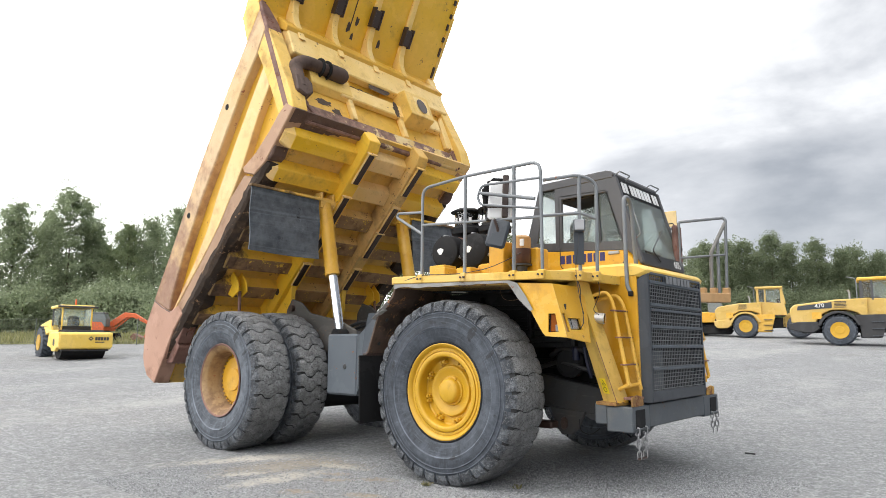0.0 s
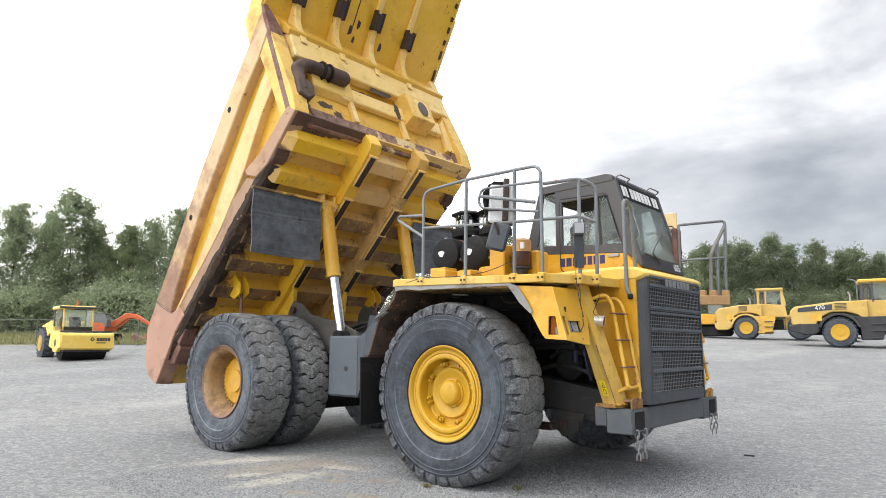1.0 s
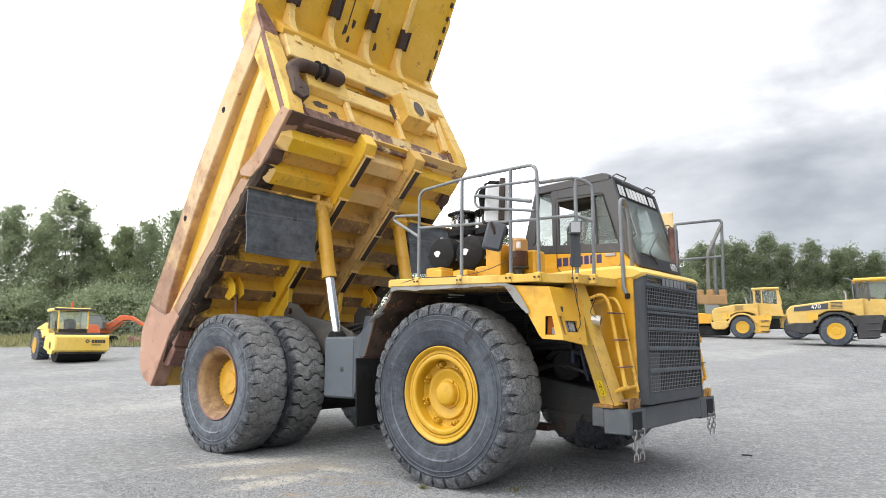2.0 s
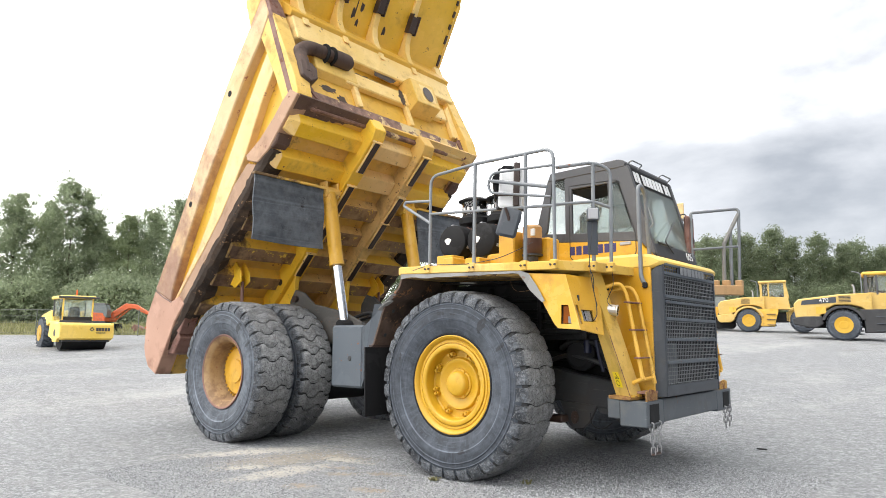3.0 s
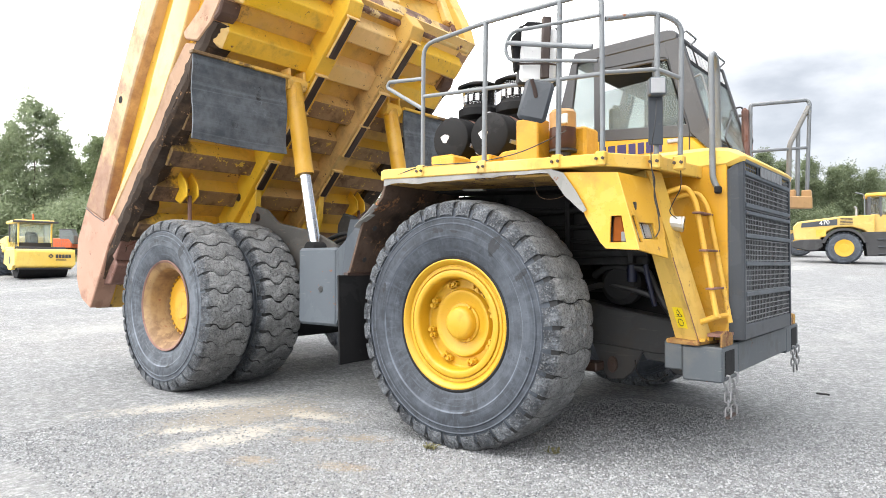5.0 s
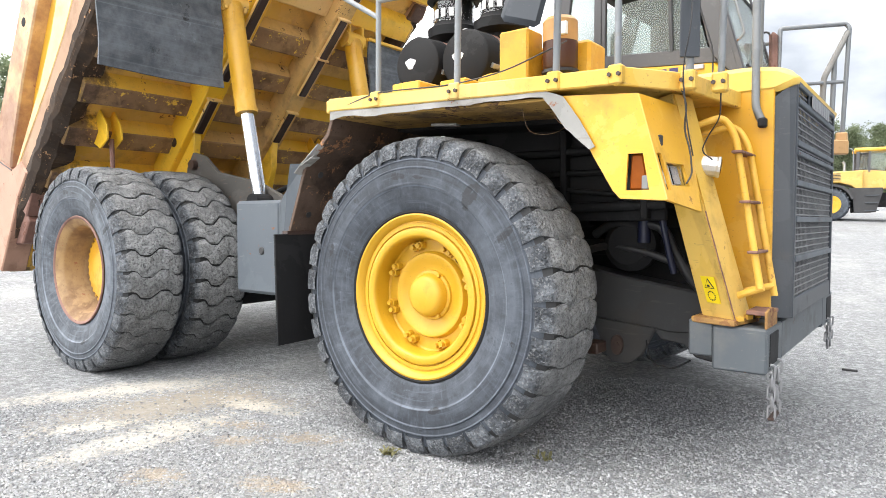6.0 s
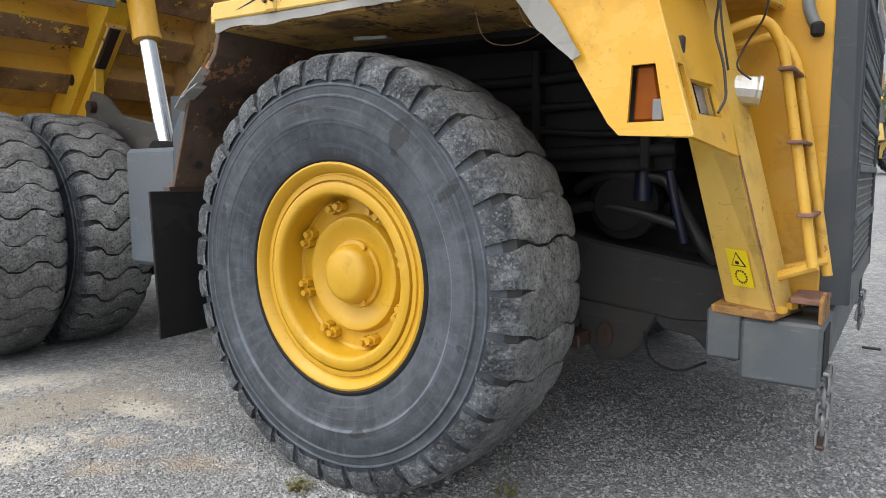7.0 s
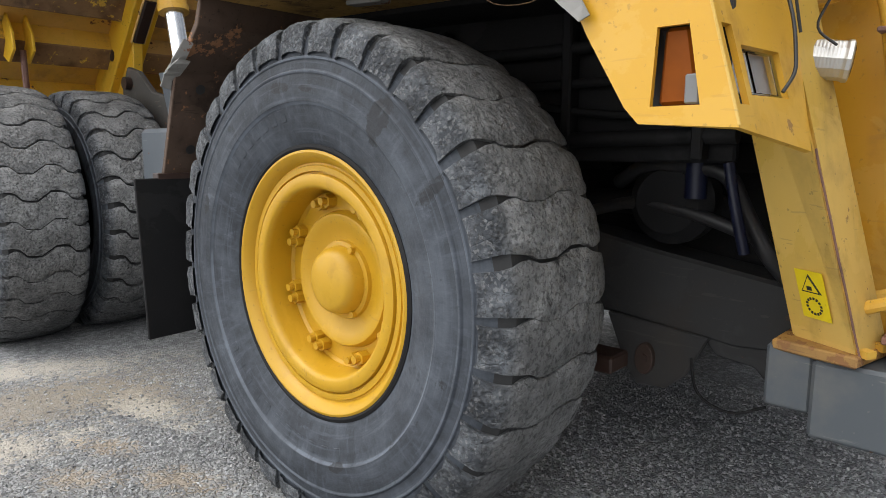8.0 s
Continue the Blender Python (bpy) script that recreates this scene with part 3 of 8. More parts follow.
def lathe(profile, seg=64, axis="y", bm=None, closed=False):
    """Turns (along, radius) points round an axis."""
    b = bm or bmesh.new()
    rings = []
    for a, r in profile:
        ring = []
        for j in range(seg):
            t = 2 * math.pi * j / seg
            c, s = r * math.cos(t), r * math.sin(t)
            ring.append(b.verts.new({"y": (c, a, s), "z": (c, s, a), "x": (a, c, s)}[axis]))
        rings.append(ring)
    pairs = list(zip(rings, rings[1:])) + ([(rings[-1], rings[0])] if closed else [])
    for u, v in pairs:
        for j in range(seg):
            b.faces.new((u[j], u[(j + 1) % seg], v[(j + 1) % seg], v[j]))
    if not closed:
        for ring in (rings[0], rings[-1]):
            if (ring[0].co - ring[seg // 2].co).length > 1e-4:
                b.faces.new(ring)
    bmesh.ops.remove_doubles(b, verts=b.verts, dist=1e-5)
    return b


def bars(parent, name, material, spans, make, label=""):
    """Plain bars in place of lettering: spans of (start, end) along a line."""
    b = bmesh.new()
    for s, e in spans:
        make(b, s, e)
    return part(name, b, material, parent, label)

def lettering(parent, text, size, m, material):
    """Raised lettering in the built-in font, as a mesh."""
    cu = bpy.data.curves.new("lettering", "FONT")
    cu.body, cu.size, cu.extrude, cu.resolution_u = text, size, 0.002, 3
    tmp = bpy.data.objects.new("lettering", cu)
    me = bpy.data.meshes.new_from_object(tmp)
    bpy.data.objects.remove(tmp)
    bpy.data.curves.remove(cu)
    me.materials.clear()
    me.materials.append(material)
    o = new("lettering", me)
    o.parent = parent
    o.matrix_basis = m
    return o


# ---------- ground ----------
def ground_z(x, y):
    """The yard is level round the truck and rises gently towards the wood."""
    s = (x - 5.0) * -0.646 + (y + 7.9) * 0.763
    if s < 9.5:
        return 0.0
    if s < 16.5:
        return 0.0045 * (s - 9.5) ** 2
    if s < 130:
        return 0.2205 + 0.063 * (s - 16.5)
    return 0.2205 + 0.063 * 113.5


def sheet(name, xs, ys, material, lift, label, category, bumpy=0.0):
    b = bmesh.new()
    rows = []
    for y in ys:
        rows.append([b.verts.new((x, y, ground_z(x, y) + lift + (bumpy * (noise.noise((x * 0.5, y * 0.5, 3)) if abs(x) < 60 else 0)))) for x in xs])
    for u, v in zip(rows, rows[1:]):
        for i in range(len(xs) - 1):
            b.faces.new((u[i], u[i + 1], v[i + 1], v[i]))
    o = part(name, b, material, None, smooth=True)
    return tagged(o, label, category, kind="structure")


steps = [-1500, -600, -300, -180] + [-140 + 4 * i for i in range(71)] + [180, 300, 600, 1500]
sheet("ground", steps, steps, M_gravel, 0.0, "pale grey crushed gravel yard with damp and pale patches", "ground")

# ---------- the dump truck ----------
truck = thing("dump_truck", "yellow rigid dump truck with raised body on grey gravel", "dump truck")
R_T, HUB = 1.075, 1.045


def tyre_mesh(gap_mid, gap_edge, zig, depth, seed, edge_at, lugs, phase, fade=0.035):
    """A tyre round the y axis: carcass, grooved tread blocks, shoulder lugs; flattened where it stands."""
    rnd = random.Random(seed)
    side = [(-0.235, 0.53), (-0.25, 0.56), (-0.285, 0.64), (-0.305, 0.72), (-0.3075, 0.735), (-0.318, 0.745), (-0.322, 0.80), (-0.318, 0.848), (-0.3215, 0.853), (-0.3215, 0.859), (-0.312, 0.866), (-0.310, 0.900), (-0.314, 0.905), (-0.314, 0.911), (-0.307, 0.917), (-0.300, 0.955), (-0.290, 0.988), (-0.276, 1.012)]
    prof = side + [(-0.262, R_T - depth - 0.008), (-0.14, R_T - depth - 0.004), (0.0, R_T - depth), (0.14, R_T - depth - 0.004), (0.262, R_T - depth - 0.008)] + [(-a, r) for a, r in side[::-1]] + [(0.2, 0.5), (-0.2, 0.5)]
    b = lathe(prof, 96, "y", closed=True)
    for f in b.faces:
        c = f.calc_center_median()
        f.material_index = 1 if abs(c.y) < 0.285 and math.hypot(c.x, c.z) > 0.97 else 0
    cross = [(-0.318, 0.935), (-0.312, 0.985), (-0.297, 1.035), (-0.268, R_T - 0.02), (-0.19, R_T - 0.007), (-0.10, R_T - 0.001), (0.0, R_T), (0.10, R_T - 0.001), (0.19, R_T - 0.007), (0.268, R_T - 0.02), (0.297, 1.035), (0.312, 0.985), (0.318, 0.935)]
    fine_cross = []
    for (w0, r0), (w1, r1) in zip(cross, cross[1:]):
        fine_cross += [(w0, r0), ((w0 + w1) / 2, (r0 + r1) / 2 + 0.001)]
    cross = fine_cross + [cross[-1]]
    cols = 8
    pitch = 2 * math.pi / lugs
    lows = []
    for k in range(lugs):
        grid, low_a, low_b = [], [], []
        wob = rnd.uniform(-0.004, 0.004)
        for w, r in cross:
            edge = min(1.0, max(0.0, (abs(w) - edge_at) / fade))
            g = (gap_mid + (gap_edge - gap_mid) * edge * edge * (3 - 2 * edge)) * (0.8 + 0.2 * min(1.0, max(0.0, (r - 0.935) / 0.09))) / R_T
            off = (zig * max(-1.0, min(1.0, 1.7 * math.sin(2 * math.pi * w / 0.34))) * (1 - 0.6 * edge) + wob) / R_T
            lo, hi = phase + k * pitch + off + g / 2, phase + (k + 1) * pitch + off - g / 2
            row = []
            for j in range(cols):
                f = j / (cols - 1)
                t = lo + (hi - lo) * f
                dip = 0.008 if j in (0, cols - 1) else 0.002 if j in (1, cols - 2) else 0.0
                rr = r - dip - rnd.uniform(0, 0.004) - 0.010 * max(0.0, noise.noise((14 * r * math.cos(t), 14 * w, 14 * r * math.sin(t) + seed)))
                row.append(b.verts.new((rr * math.cos(t), w + rnd.uniform(-0.002, 0.002), rr * math.sin(t))))
            grid.append(row)
            rb = min(r - 0.03, R_T - depth - 0.012) if abs(w) < 0.25 else r - 0.034
            wb = w * 0.95
            low_a.append(b.verts.new((rb * math.cos(lo), wb, rb * math.sin(lo))))
            low_b.append(b.verts.new((rb * math.cos(hi), wb, rb * math.sin(hi))))
        lows.append((low_a, low_b))
        faces = []
        for i in range(len(cross) - 1):
            for j in range(cols - 1):
                faces.append(b.faces.new((grid[i][j], grid[i][j + 1], grid[i + 1][j + 1], grid[i + 1][j])))
            faces.append(b.faces.new((low_a[i], grid[i][0], grid[i + 1][0], low_a[i + 1])))
            faces.append(b.faces.new((grid[i][-1], low_b[i], low_b[i + 1], grid[i + 1][-1])))
        for f in faces:
            f.material_index = 2
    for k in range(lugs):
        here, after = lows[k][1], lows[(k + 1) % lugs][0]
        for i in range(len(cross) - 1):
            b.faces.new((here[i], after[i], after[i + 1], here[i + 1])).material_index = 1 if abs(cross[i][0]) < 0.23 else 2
    # raised moulding marks on the sidewall
    for start, end, count in ((-147, -75, 11), (135, 100, 7)):
        for i in range(count):
            t = radians(start + (end - start) * i / (count - 1))
            q = bmesh.new()
            bmesh.ops.create_cube(q, size=1.0, matrix=Matrix.Rotation(-t, 4, "Y") @ Matrix.Translation((0.70, -0.2985, 0)) @ Matrix.Rotation(radians(-13), 4, "Z") @ Matrix.Diagonal((0.052, 0.006, 0.042, 1)))
            bmesh.ops.bevel(q, geom=q.edges[:], offset=0.002, segments=1, affect="EDGES")
            merge(b, q)
    for v in b.verts:
        if v.co.z < -HUB + 0.002:
            v.co.z = -HUB + 0.002
            v.co.y *= 1.03
    return b


def wheel_nut(parent, x, y, z, mesh_from=None):
    if mesh_from is None:
        b = rod((0, 0.0, 0), (0, -0.045, 0), 0.030, 6)
        rod((0, -0.04, 0), (0, -0.072, 0), 0.017, 8, bm=b)
        o = part("wheel_nut", b, M_rim, parent)
        o.matrix_basis = Matrix.Translation((x, y, z))
        return o
    return again(mesh_from, Matrix.Translation((x, y, z)), parent)


# front wheels: painted rim, planetary-like hub, nuts in pairs
rim_prof = [(0.22, 0.50), (-0.20, 0.505), (-0.235, 0.53), (-0.250, 0.556), (-0.262, 0.556), (-0.266, 0.546), (-0.262, 0.534), (-0.236, 0.512), (-0.222, 0.504), (-0.222, 0.496), (-0.230, 0.492), (-0.230, 0.470), (-0.216, 0.467), (-0.216, 0.461), (-0.236, 0.458), (-0.240, 0.450), (-0.240, 0.416), (-0.236, 0.406), (-0.224, 0.398), (-0.205, 0.394), (-0.100, 0.388), (-0.088, 0.376), (-0.085, 0.302), (-0.108, 0.294), (-0.122, 0.285), (-0.124, 0.273), (-0.110, 0.240), (-0.094, 0.200), (-0.092, 0.174), (-0.108, 0.169), (-0.112, 0.150), (-0.150, 0.143), (-0.176, 0.130), (-0.190, 0.106), (-0.192, 0.0)]
front_tyre_bm = tyre_mesh(0.008, 0.046, 0.014, 0.028, 3, 0.185, 34, radians(1.2), 0.12)
wheel_fr = part("front_wheel", lathe(rim_prof, 72, "y"), M_rim, truck, "yellow painted front wheel rim", smooth=True)
wheel_fr.matrix_basis = pose(0, -1.745, HUB)
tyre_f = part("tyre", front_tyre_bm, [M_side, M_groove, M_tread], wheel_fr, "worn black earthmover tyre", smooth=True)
nut = None
for k in range(8):
    for d in (-4.3, 4.3):
        t = radians(107 + 45 * k + d)
        n_ = wheel_nut(wheel_fr, 0.345 * math.cos(t), -0.085, 0.345 * math.sin(t), nut)
        nut = nut or n_
for k in range(3):
    t = radians(60 + 120 * k)
    part("cap_bolt", rod((0.160 * math.cos(t), -0.105, 0.160 * math.sin(t)), (0.160 * math.cos(t), -0.130, 0.160 * math.sin(t)), 0.015, 8), M_rim, wheel_fr)
part("valve", pipe([(0.25, -0.09, 0.22), (0.26, -0.15, 0.235), (0.30, -0.235, 0.30)], 0.008), M_dark, wheel_fr)
# Black ring laid over the tyre-rim gap, drawing its shade.
part("bead_ring", lathe([(-0.262, 0.557), (-0.266, 0.566), (-0.262, 0.580), (-0.245, 0.580), (-0.245, 0.557)], 72, "y", closed=True), M_can_shade, wheel_fr, "black ring painted as the shaded gap between tyre and rim", smooth=True)
wheel_fl = copy_thing(wheel_fr, pose(0, 1.93, HUB, 0, 0, 180))

# rear wheels: dual tyres on deep ochre rims with a bolted final drive
rear_prof = [(0.22, 0.50), (-0.20, 0.505), (-0.24, 0.54), (-0.258, 0.556), (-0.268, 0.552), (-0.268, 0.54), (-0.25, 0.515), (-0.215, 0.47), (-0.19, 0.455), (0.10, 0.432), (0.16, 0.425), (0.30, 0.42), (0.30, 0.0)]
rear_tyre_bm = tyre_mesh(0.014, 0.040, 0.036, 0.026, 8, 0.22, 32, 0.0, 0.06)
wheel_rr = part("rear_wheel", lathe(rear_prof, 64, "y"), M_rimrust, truck, "ochre deep-dish rear wheel rim with rust", smooth=True)
wheel_rr.matrix_basis = pose(-4.3, -2.015, HUB)
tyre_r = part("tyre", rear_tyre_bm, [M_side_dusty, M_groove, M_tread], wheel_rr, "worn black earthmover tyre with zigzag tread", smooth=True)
b = lathe([(0.31, 0.385), (0.15, 0.385), (0.13, 0.37), (0.10, 0.34), (0.085, 0.18), (0.06, 0.17), (0.055, 0.0)], 48, "y")
for k in range(36):
    t = 2 * math.pi * k / 36
    rod((0.395 * math.cos(t), 0.2, 0.395 * math.sin(t)), (0.395 * math.cos(t), 0.125, 0.395 * math.sin(t)), 0.017, 8, bm=b)
bmesh.ops.translate(b, verts=b.verts, vec=(0, -0.10, 0))
part("final_drive", b, M_yellow, wheel_rr, "yellow bolted final drive cover", smooth=True)
part("rim_ring", lathe([(-0.262, 0.530), (-0.272, 0.540), (-0.274, 0.556), (-0.262, 0.562)], 64, "y", closed=True), M_rust, wheel_rr, "rusty outer rim ring", smooth=True)
inner_r = part("inner_rear_wheel", lathe([(0.25, 0.5), (0.24, 0.555), (0.2, 0.505), (-0.2, 0.505), (-0.25, 0.555), (-0.25, 0.4), (0.25, 0.4)], 48, "y", closed=True), M_dark, truck, smooth=True)
inner_r.matrix_basis = pose(-4.3, -1.265, HUB)
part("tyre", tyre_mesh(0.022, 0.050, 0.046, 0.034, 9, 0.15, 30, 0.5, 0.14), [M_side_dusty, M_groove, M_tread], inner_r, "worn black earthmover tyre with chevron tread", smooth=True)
wheel_rl = copy_thing(wheel_rr, pose(-4.3, 2.015, HUB, 0, 0, 180))
inner_l = copy_thing(inner_r, pose(-4.3, 1.265, HUB, 0, 0, 180))

# frame, axles, engine
M_dusty = paint("dusty_chassis_steel", (0.050, 0.047, 0.044), (0.085, 0.078, 0.07), dirt=(0.13, 0.11, 0.09), rust=(0.10, 0.055, 0.035), dirty=0.5, rusty=0.5, rough=0.8)
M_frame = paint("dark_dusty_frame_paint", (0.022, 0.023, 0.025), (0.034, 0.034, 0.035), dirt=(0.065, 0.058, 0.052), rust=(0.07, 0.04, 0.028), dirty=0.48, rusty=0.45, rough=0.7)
M_tow = paint("dark_greasy_rust", (0.035, 0.020, 0.016), (0.05, 0.028, 0.021), dirt=(0.05, 0.035, 0.025), rust=(0.07, 0.032, 0.02), dirty=0.5, rusty=0.5)
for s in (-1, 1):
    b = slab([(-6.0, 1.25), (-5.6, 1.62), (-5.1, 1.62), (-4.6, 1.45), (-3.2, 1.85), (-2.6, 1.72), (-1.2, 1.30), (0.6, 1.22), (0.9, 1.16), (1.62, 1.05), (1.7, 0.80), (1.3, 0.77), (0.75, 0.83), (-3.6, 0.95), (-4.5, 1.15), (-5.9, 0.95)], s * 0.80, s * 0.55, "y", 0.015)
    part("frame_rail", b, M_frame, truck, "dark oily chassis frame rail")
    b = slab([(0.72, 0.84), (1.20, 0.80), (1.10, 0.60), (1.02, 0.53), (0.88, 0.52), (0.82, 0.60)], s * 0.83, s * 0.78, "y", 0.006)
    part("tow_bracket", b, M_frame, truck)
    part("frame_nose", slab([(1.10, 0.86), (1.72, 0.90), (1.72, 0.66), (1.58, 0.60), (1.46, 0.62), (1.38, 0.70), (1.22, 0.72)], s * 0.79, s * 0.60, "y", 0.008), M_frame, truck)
    b = slab([(0.925 + 0.045 * math.cos(a), 0.655 + 0.075 * math.sin(a)) for a in (2 * math.pi * i / 14 for i in range(14))], s * 0.86, s * 0.80, "y", 0.004)
    rod((0.925, s * 0.87, 0.66), (0.925, s * 0.84, 0.66), 0.022, 6, bm=b)
    part("tow_pin", b, M_tow, truck, "rusty tow pin")
b = rod((0, -1.55, HUB), (0, 1.55, HUB), 0.16, 20)
box(-0.25, 0.25, -0.9, 0.9, 0.75, 1.15, 0.03, b)
part("front_axle", b, M_dark, truck)
b = rod((-4.3, -1.9, HUB), (-4.3, 1.9, HUB), 0.34, 28)
rod((-4.3, -0.5, HUB), (-4.3, 0.5, HUB), 0.55, 28, bm=b)
rod((-4.0, 0, HUB), (-3.1, 0, HUB + 0.05), 0.30, 24, r2=0.15, bm=b)
part("rear_axle", b, M_dark, truck, smooth=True)
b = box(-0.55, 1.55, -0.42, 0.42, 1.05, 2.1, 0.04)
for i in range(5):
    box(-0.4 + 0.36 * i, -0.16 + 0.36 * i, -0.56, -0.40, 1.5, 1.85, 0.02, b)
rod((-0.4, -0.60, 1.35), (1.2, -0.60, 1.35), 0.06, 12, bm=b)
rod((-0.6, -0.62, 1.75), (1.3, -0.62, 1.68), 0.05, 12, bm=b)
part("engine", b, M_dark, truck, "dirty engine behind the front wheel, the well's shade in its colour", smooth=True)
b = lathe([(-0.15, 0.02), (-0.15, 0.14), (-0.10, 0.19), (0.0, 0.19), (0.05, 0.14), (0.05, 0.02)], 24, "y")
bmesh.ops.transform(b, matrix=Matrix.Translation((1.0, -0.72, 1.38)), verts=b.verts)
part("alternator", b, M_can_shade, truck, smooth=True)
b = rod((1.12, -0.86, 1.62), (1.12, -0.86, 1.40), 0.045, 14)
part("filter_can", b, M_hose, truck, "blue filter canister", smooth=True)
part("hose", pipe([(0.7, -0.72, 1.45), (0.9, -0.85, 1.55), (1.25, -0.86, 1.52), (1.32, -0.86, 1.36), (1.42, -0.84, 1.18), (1.48, -0.8, 1.1)], 0.035, 0.12), M_black, truck, smooth=True)
part("hose", pipe([(0.55, -0.75, 1.30), (0.85, -0.84, 1.38), (1.15, -0.86, 1.33), (1.38, -0.85, 1.25)], 0.028, 0.12), M_black, truck, smooth=True)
part("hose", pipe([(1.28, -0.95, 1.55), (1.32, -0.97, 1.38), (1.36, -0.95, 1.2)], 0.022, 0.08), M_hose, truck, "blue hydraulic hose", smooth=True)
b = rod((-0.3, -0.75, 1.75), (-0.05, -1.5, 1.25), 0.10, 18)
rod((-0.05, -1.5, 1.25), (0.0, -1.55, 1.1), 0.12, 16, bm=b)
part("suspension_strut", b, M_dark, truck, smooth=True)
b = rod((-2.0, 0, 1.2), (-0.8, 0, 1.2), 0.35, 20)
box(-1.9, -0.9, -0.55, 0.55, 0.9, 1.5, 0.04, b)
part("transmission", b, M_dark, truck)
part("brake_line", pipe([(1.16, -0.9, 0.72), (1.22, -1.0, 0.60), (1.38, -1.05, 0.57), (1.52, -1.1, 0.66)], 0.006, 0.1), M_dark, truck)
b = box(0.45, 0.85, -1.02, -0.85, 0.60, 0.68, 0.01)
part("step_bar", b, M_tow, truck)

# grey tank, gusset and rusty wheel-arch guard
for s in (-1, 1):
    b = box(-2.62, -1.96, s * 1.56, s * 0.9, 0.87, 1.74, 0.03)
    part("tank", b, M_grey, truck, "grey painted side tank")
    b = lathe([(-0.006, 0.0), (-0.006, 0.03), (0.0, 0.038), (0.004, 0.038)], 18, "y")
    bmesh.ops.transform(b, matrix=Matrix.Translation((-2.22, s * 1.563, 1.275)), verts=b.verts)
    part("drain_hole", b, M_black, truck)
    g = bmesh.new()
    q = [(-1.97, s * 1.555, 1.70), (-1.97, s * 1.555, 0.89), (-1.26, s * 2.00, 1.44), (-1.05, s * 2.05, 1.98), (-1.24, s * 2.03, 1.99), (-1.44, s * 1.90, 1.80)]
    vs = [g.verts.new(p) for p in q]
    ws = [g.verts.new((p[0] - 0.02, p[1] * 0.985, p[2])) for p in q]
    g.faces.new(vs)
    g.faces.new(ws[::-1])
    for i in range(len(q)):
        g.faces.new((vs[i], vs[(i + 1) % len(q)], ws[(i + 1) % len(q)], ws[i]))
    part("gusset_plate", g, M_grey, truck, "grey painted gusset plate")
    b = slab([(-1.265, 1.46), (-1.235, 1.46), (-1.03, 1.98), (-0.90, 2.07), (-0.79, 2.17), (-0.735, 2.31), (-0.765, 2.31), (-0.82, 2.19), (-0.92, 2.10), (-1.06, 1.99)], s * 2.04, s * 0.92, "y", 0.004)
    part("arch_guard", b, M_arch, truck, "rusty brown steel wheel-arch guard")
    for (x0, z0), (x1, z1), w_ in (((-1.12, 1.90), (-0.86, 2.10), 0.07), ((-1.02, 1.96), (-0.90, 2.02), 0.11)):
        g = bmesh.new()
        rings = []
        for i in range(9):
            f = i / 8
            x, z = x0 + (x1 - x0) * f, z0 + (z1 - z0) * f
            h_ = w_ * (0.5 + 0.5 * math.sin(math.pi * min(1.0, f + 0.15))) * (1 + 0.5 * noise.noise((f * 5, w_ * 30, s)))
            rings.append([g.verts.new(p_) for p_ in ((x, s * 2.03, z), (x - 0.02, s * (2.05 + 0.5 * h_), z - h_ * 0.3 + 0.03), (x - 0.015, s * (2.05 + 0.5 * h_), z - h_ * 0.3 + 0.026), (x + 0.005, s * 2.03, z - 0.004))])
        for u_, v_ in zip(rings, rings[1:]):
            for j in range(4):
                g.faces.new((u_[j], u_[(j + 1) % 4], v_[(j + 1) % 4], v_[j]))
        part("torn_edge", g, M_lip, truck, "pale torn sheet edge on the guard")
    for x_, z_ in ((-1.16, 1.60), (-1.02, 1.90)):
        g = lathe([(0.0, 0.0), (0.0, 0.022), (0.006, 0.026)], 14, "x")
        bmesh.ops.transform(g, matrix=Matrix.Translation((x_ + 0.012, s * 1.93, z_)) @ Matrix.Rotation(radians(22), 4, "Y"), verts=g.verts)
        part("guard_hole", g, M_black, truck)
    b = box(-1.28, -1.215, s * 2.08, s * 0.95, 1.44, 1.475, 0.004)
    part("guard_strip", b, M_tow, truck)
    b = slab([(s * 2.20, 1.45), (s * 1.20, 1.45), (s * 1.20, 0.62), (s * 2.18, 0.60)], -1.235, -1.215, "x", 0.004)
    part("mud_flap", b, M_can_shade, truck, "black rubber mud flap")
    # Near-black paint puts the arch's inner shade into walls, pipes and ribs.
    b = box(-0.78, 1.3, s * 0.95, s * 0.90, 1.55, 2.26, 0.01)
    part("arch_inner_wall", b, M_can_shade, truck)
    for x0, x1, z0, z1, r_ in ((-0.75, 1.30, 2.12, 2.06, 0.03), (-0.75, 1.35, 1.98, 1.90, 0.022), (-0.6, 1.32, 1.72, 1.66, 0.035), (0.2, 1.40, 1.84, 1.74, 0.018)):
        part("frame_pipe", pipe([(x0, s * 0.99, z0), ((x0 + x1) / 2, s * 1.0, (z0 + z1) / 2 - 0.05), (x1, s * 0.99, z1)], r_, 0.3), M_can_shade, truck, smooth=True)
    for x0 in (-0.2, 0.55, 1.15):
        part("frame_rib", box(x0, x0 + 0.05, s * 1.03, s * 0.95, 1.56, 2.20, 0.008), M_can_shade, truck)

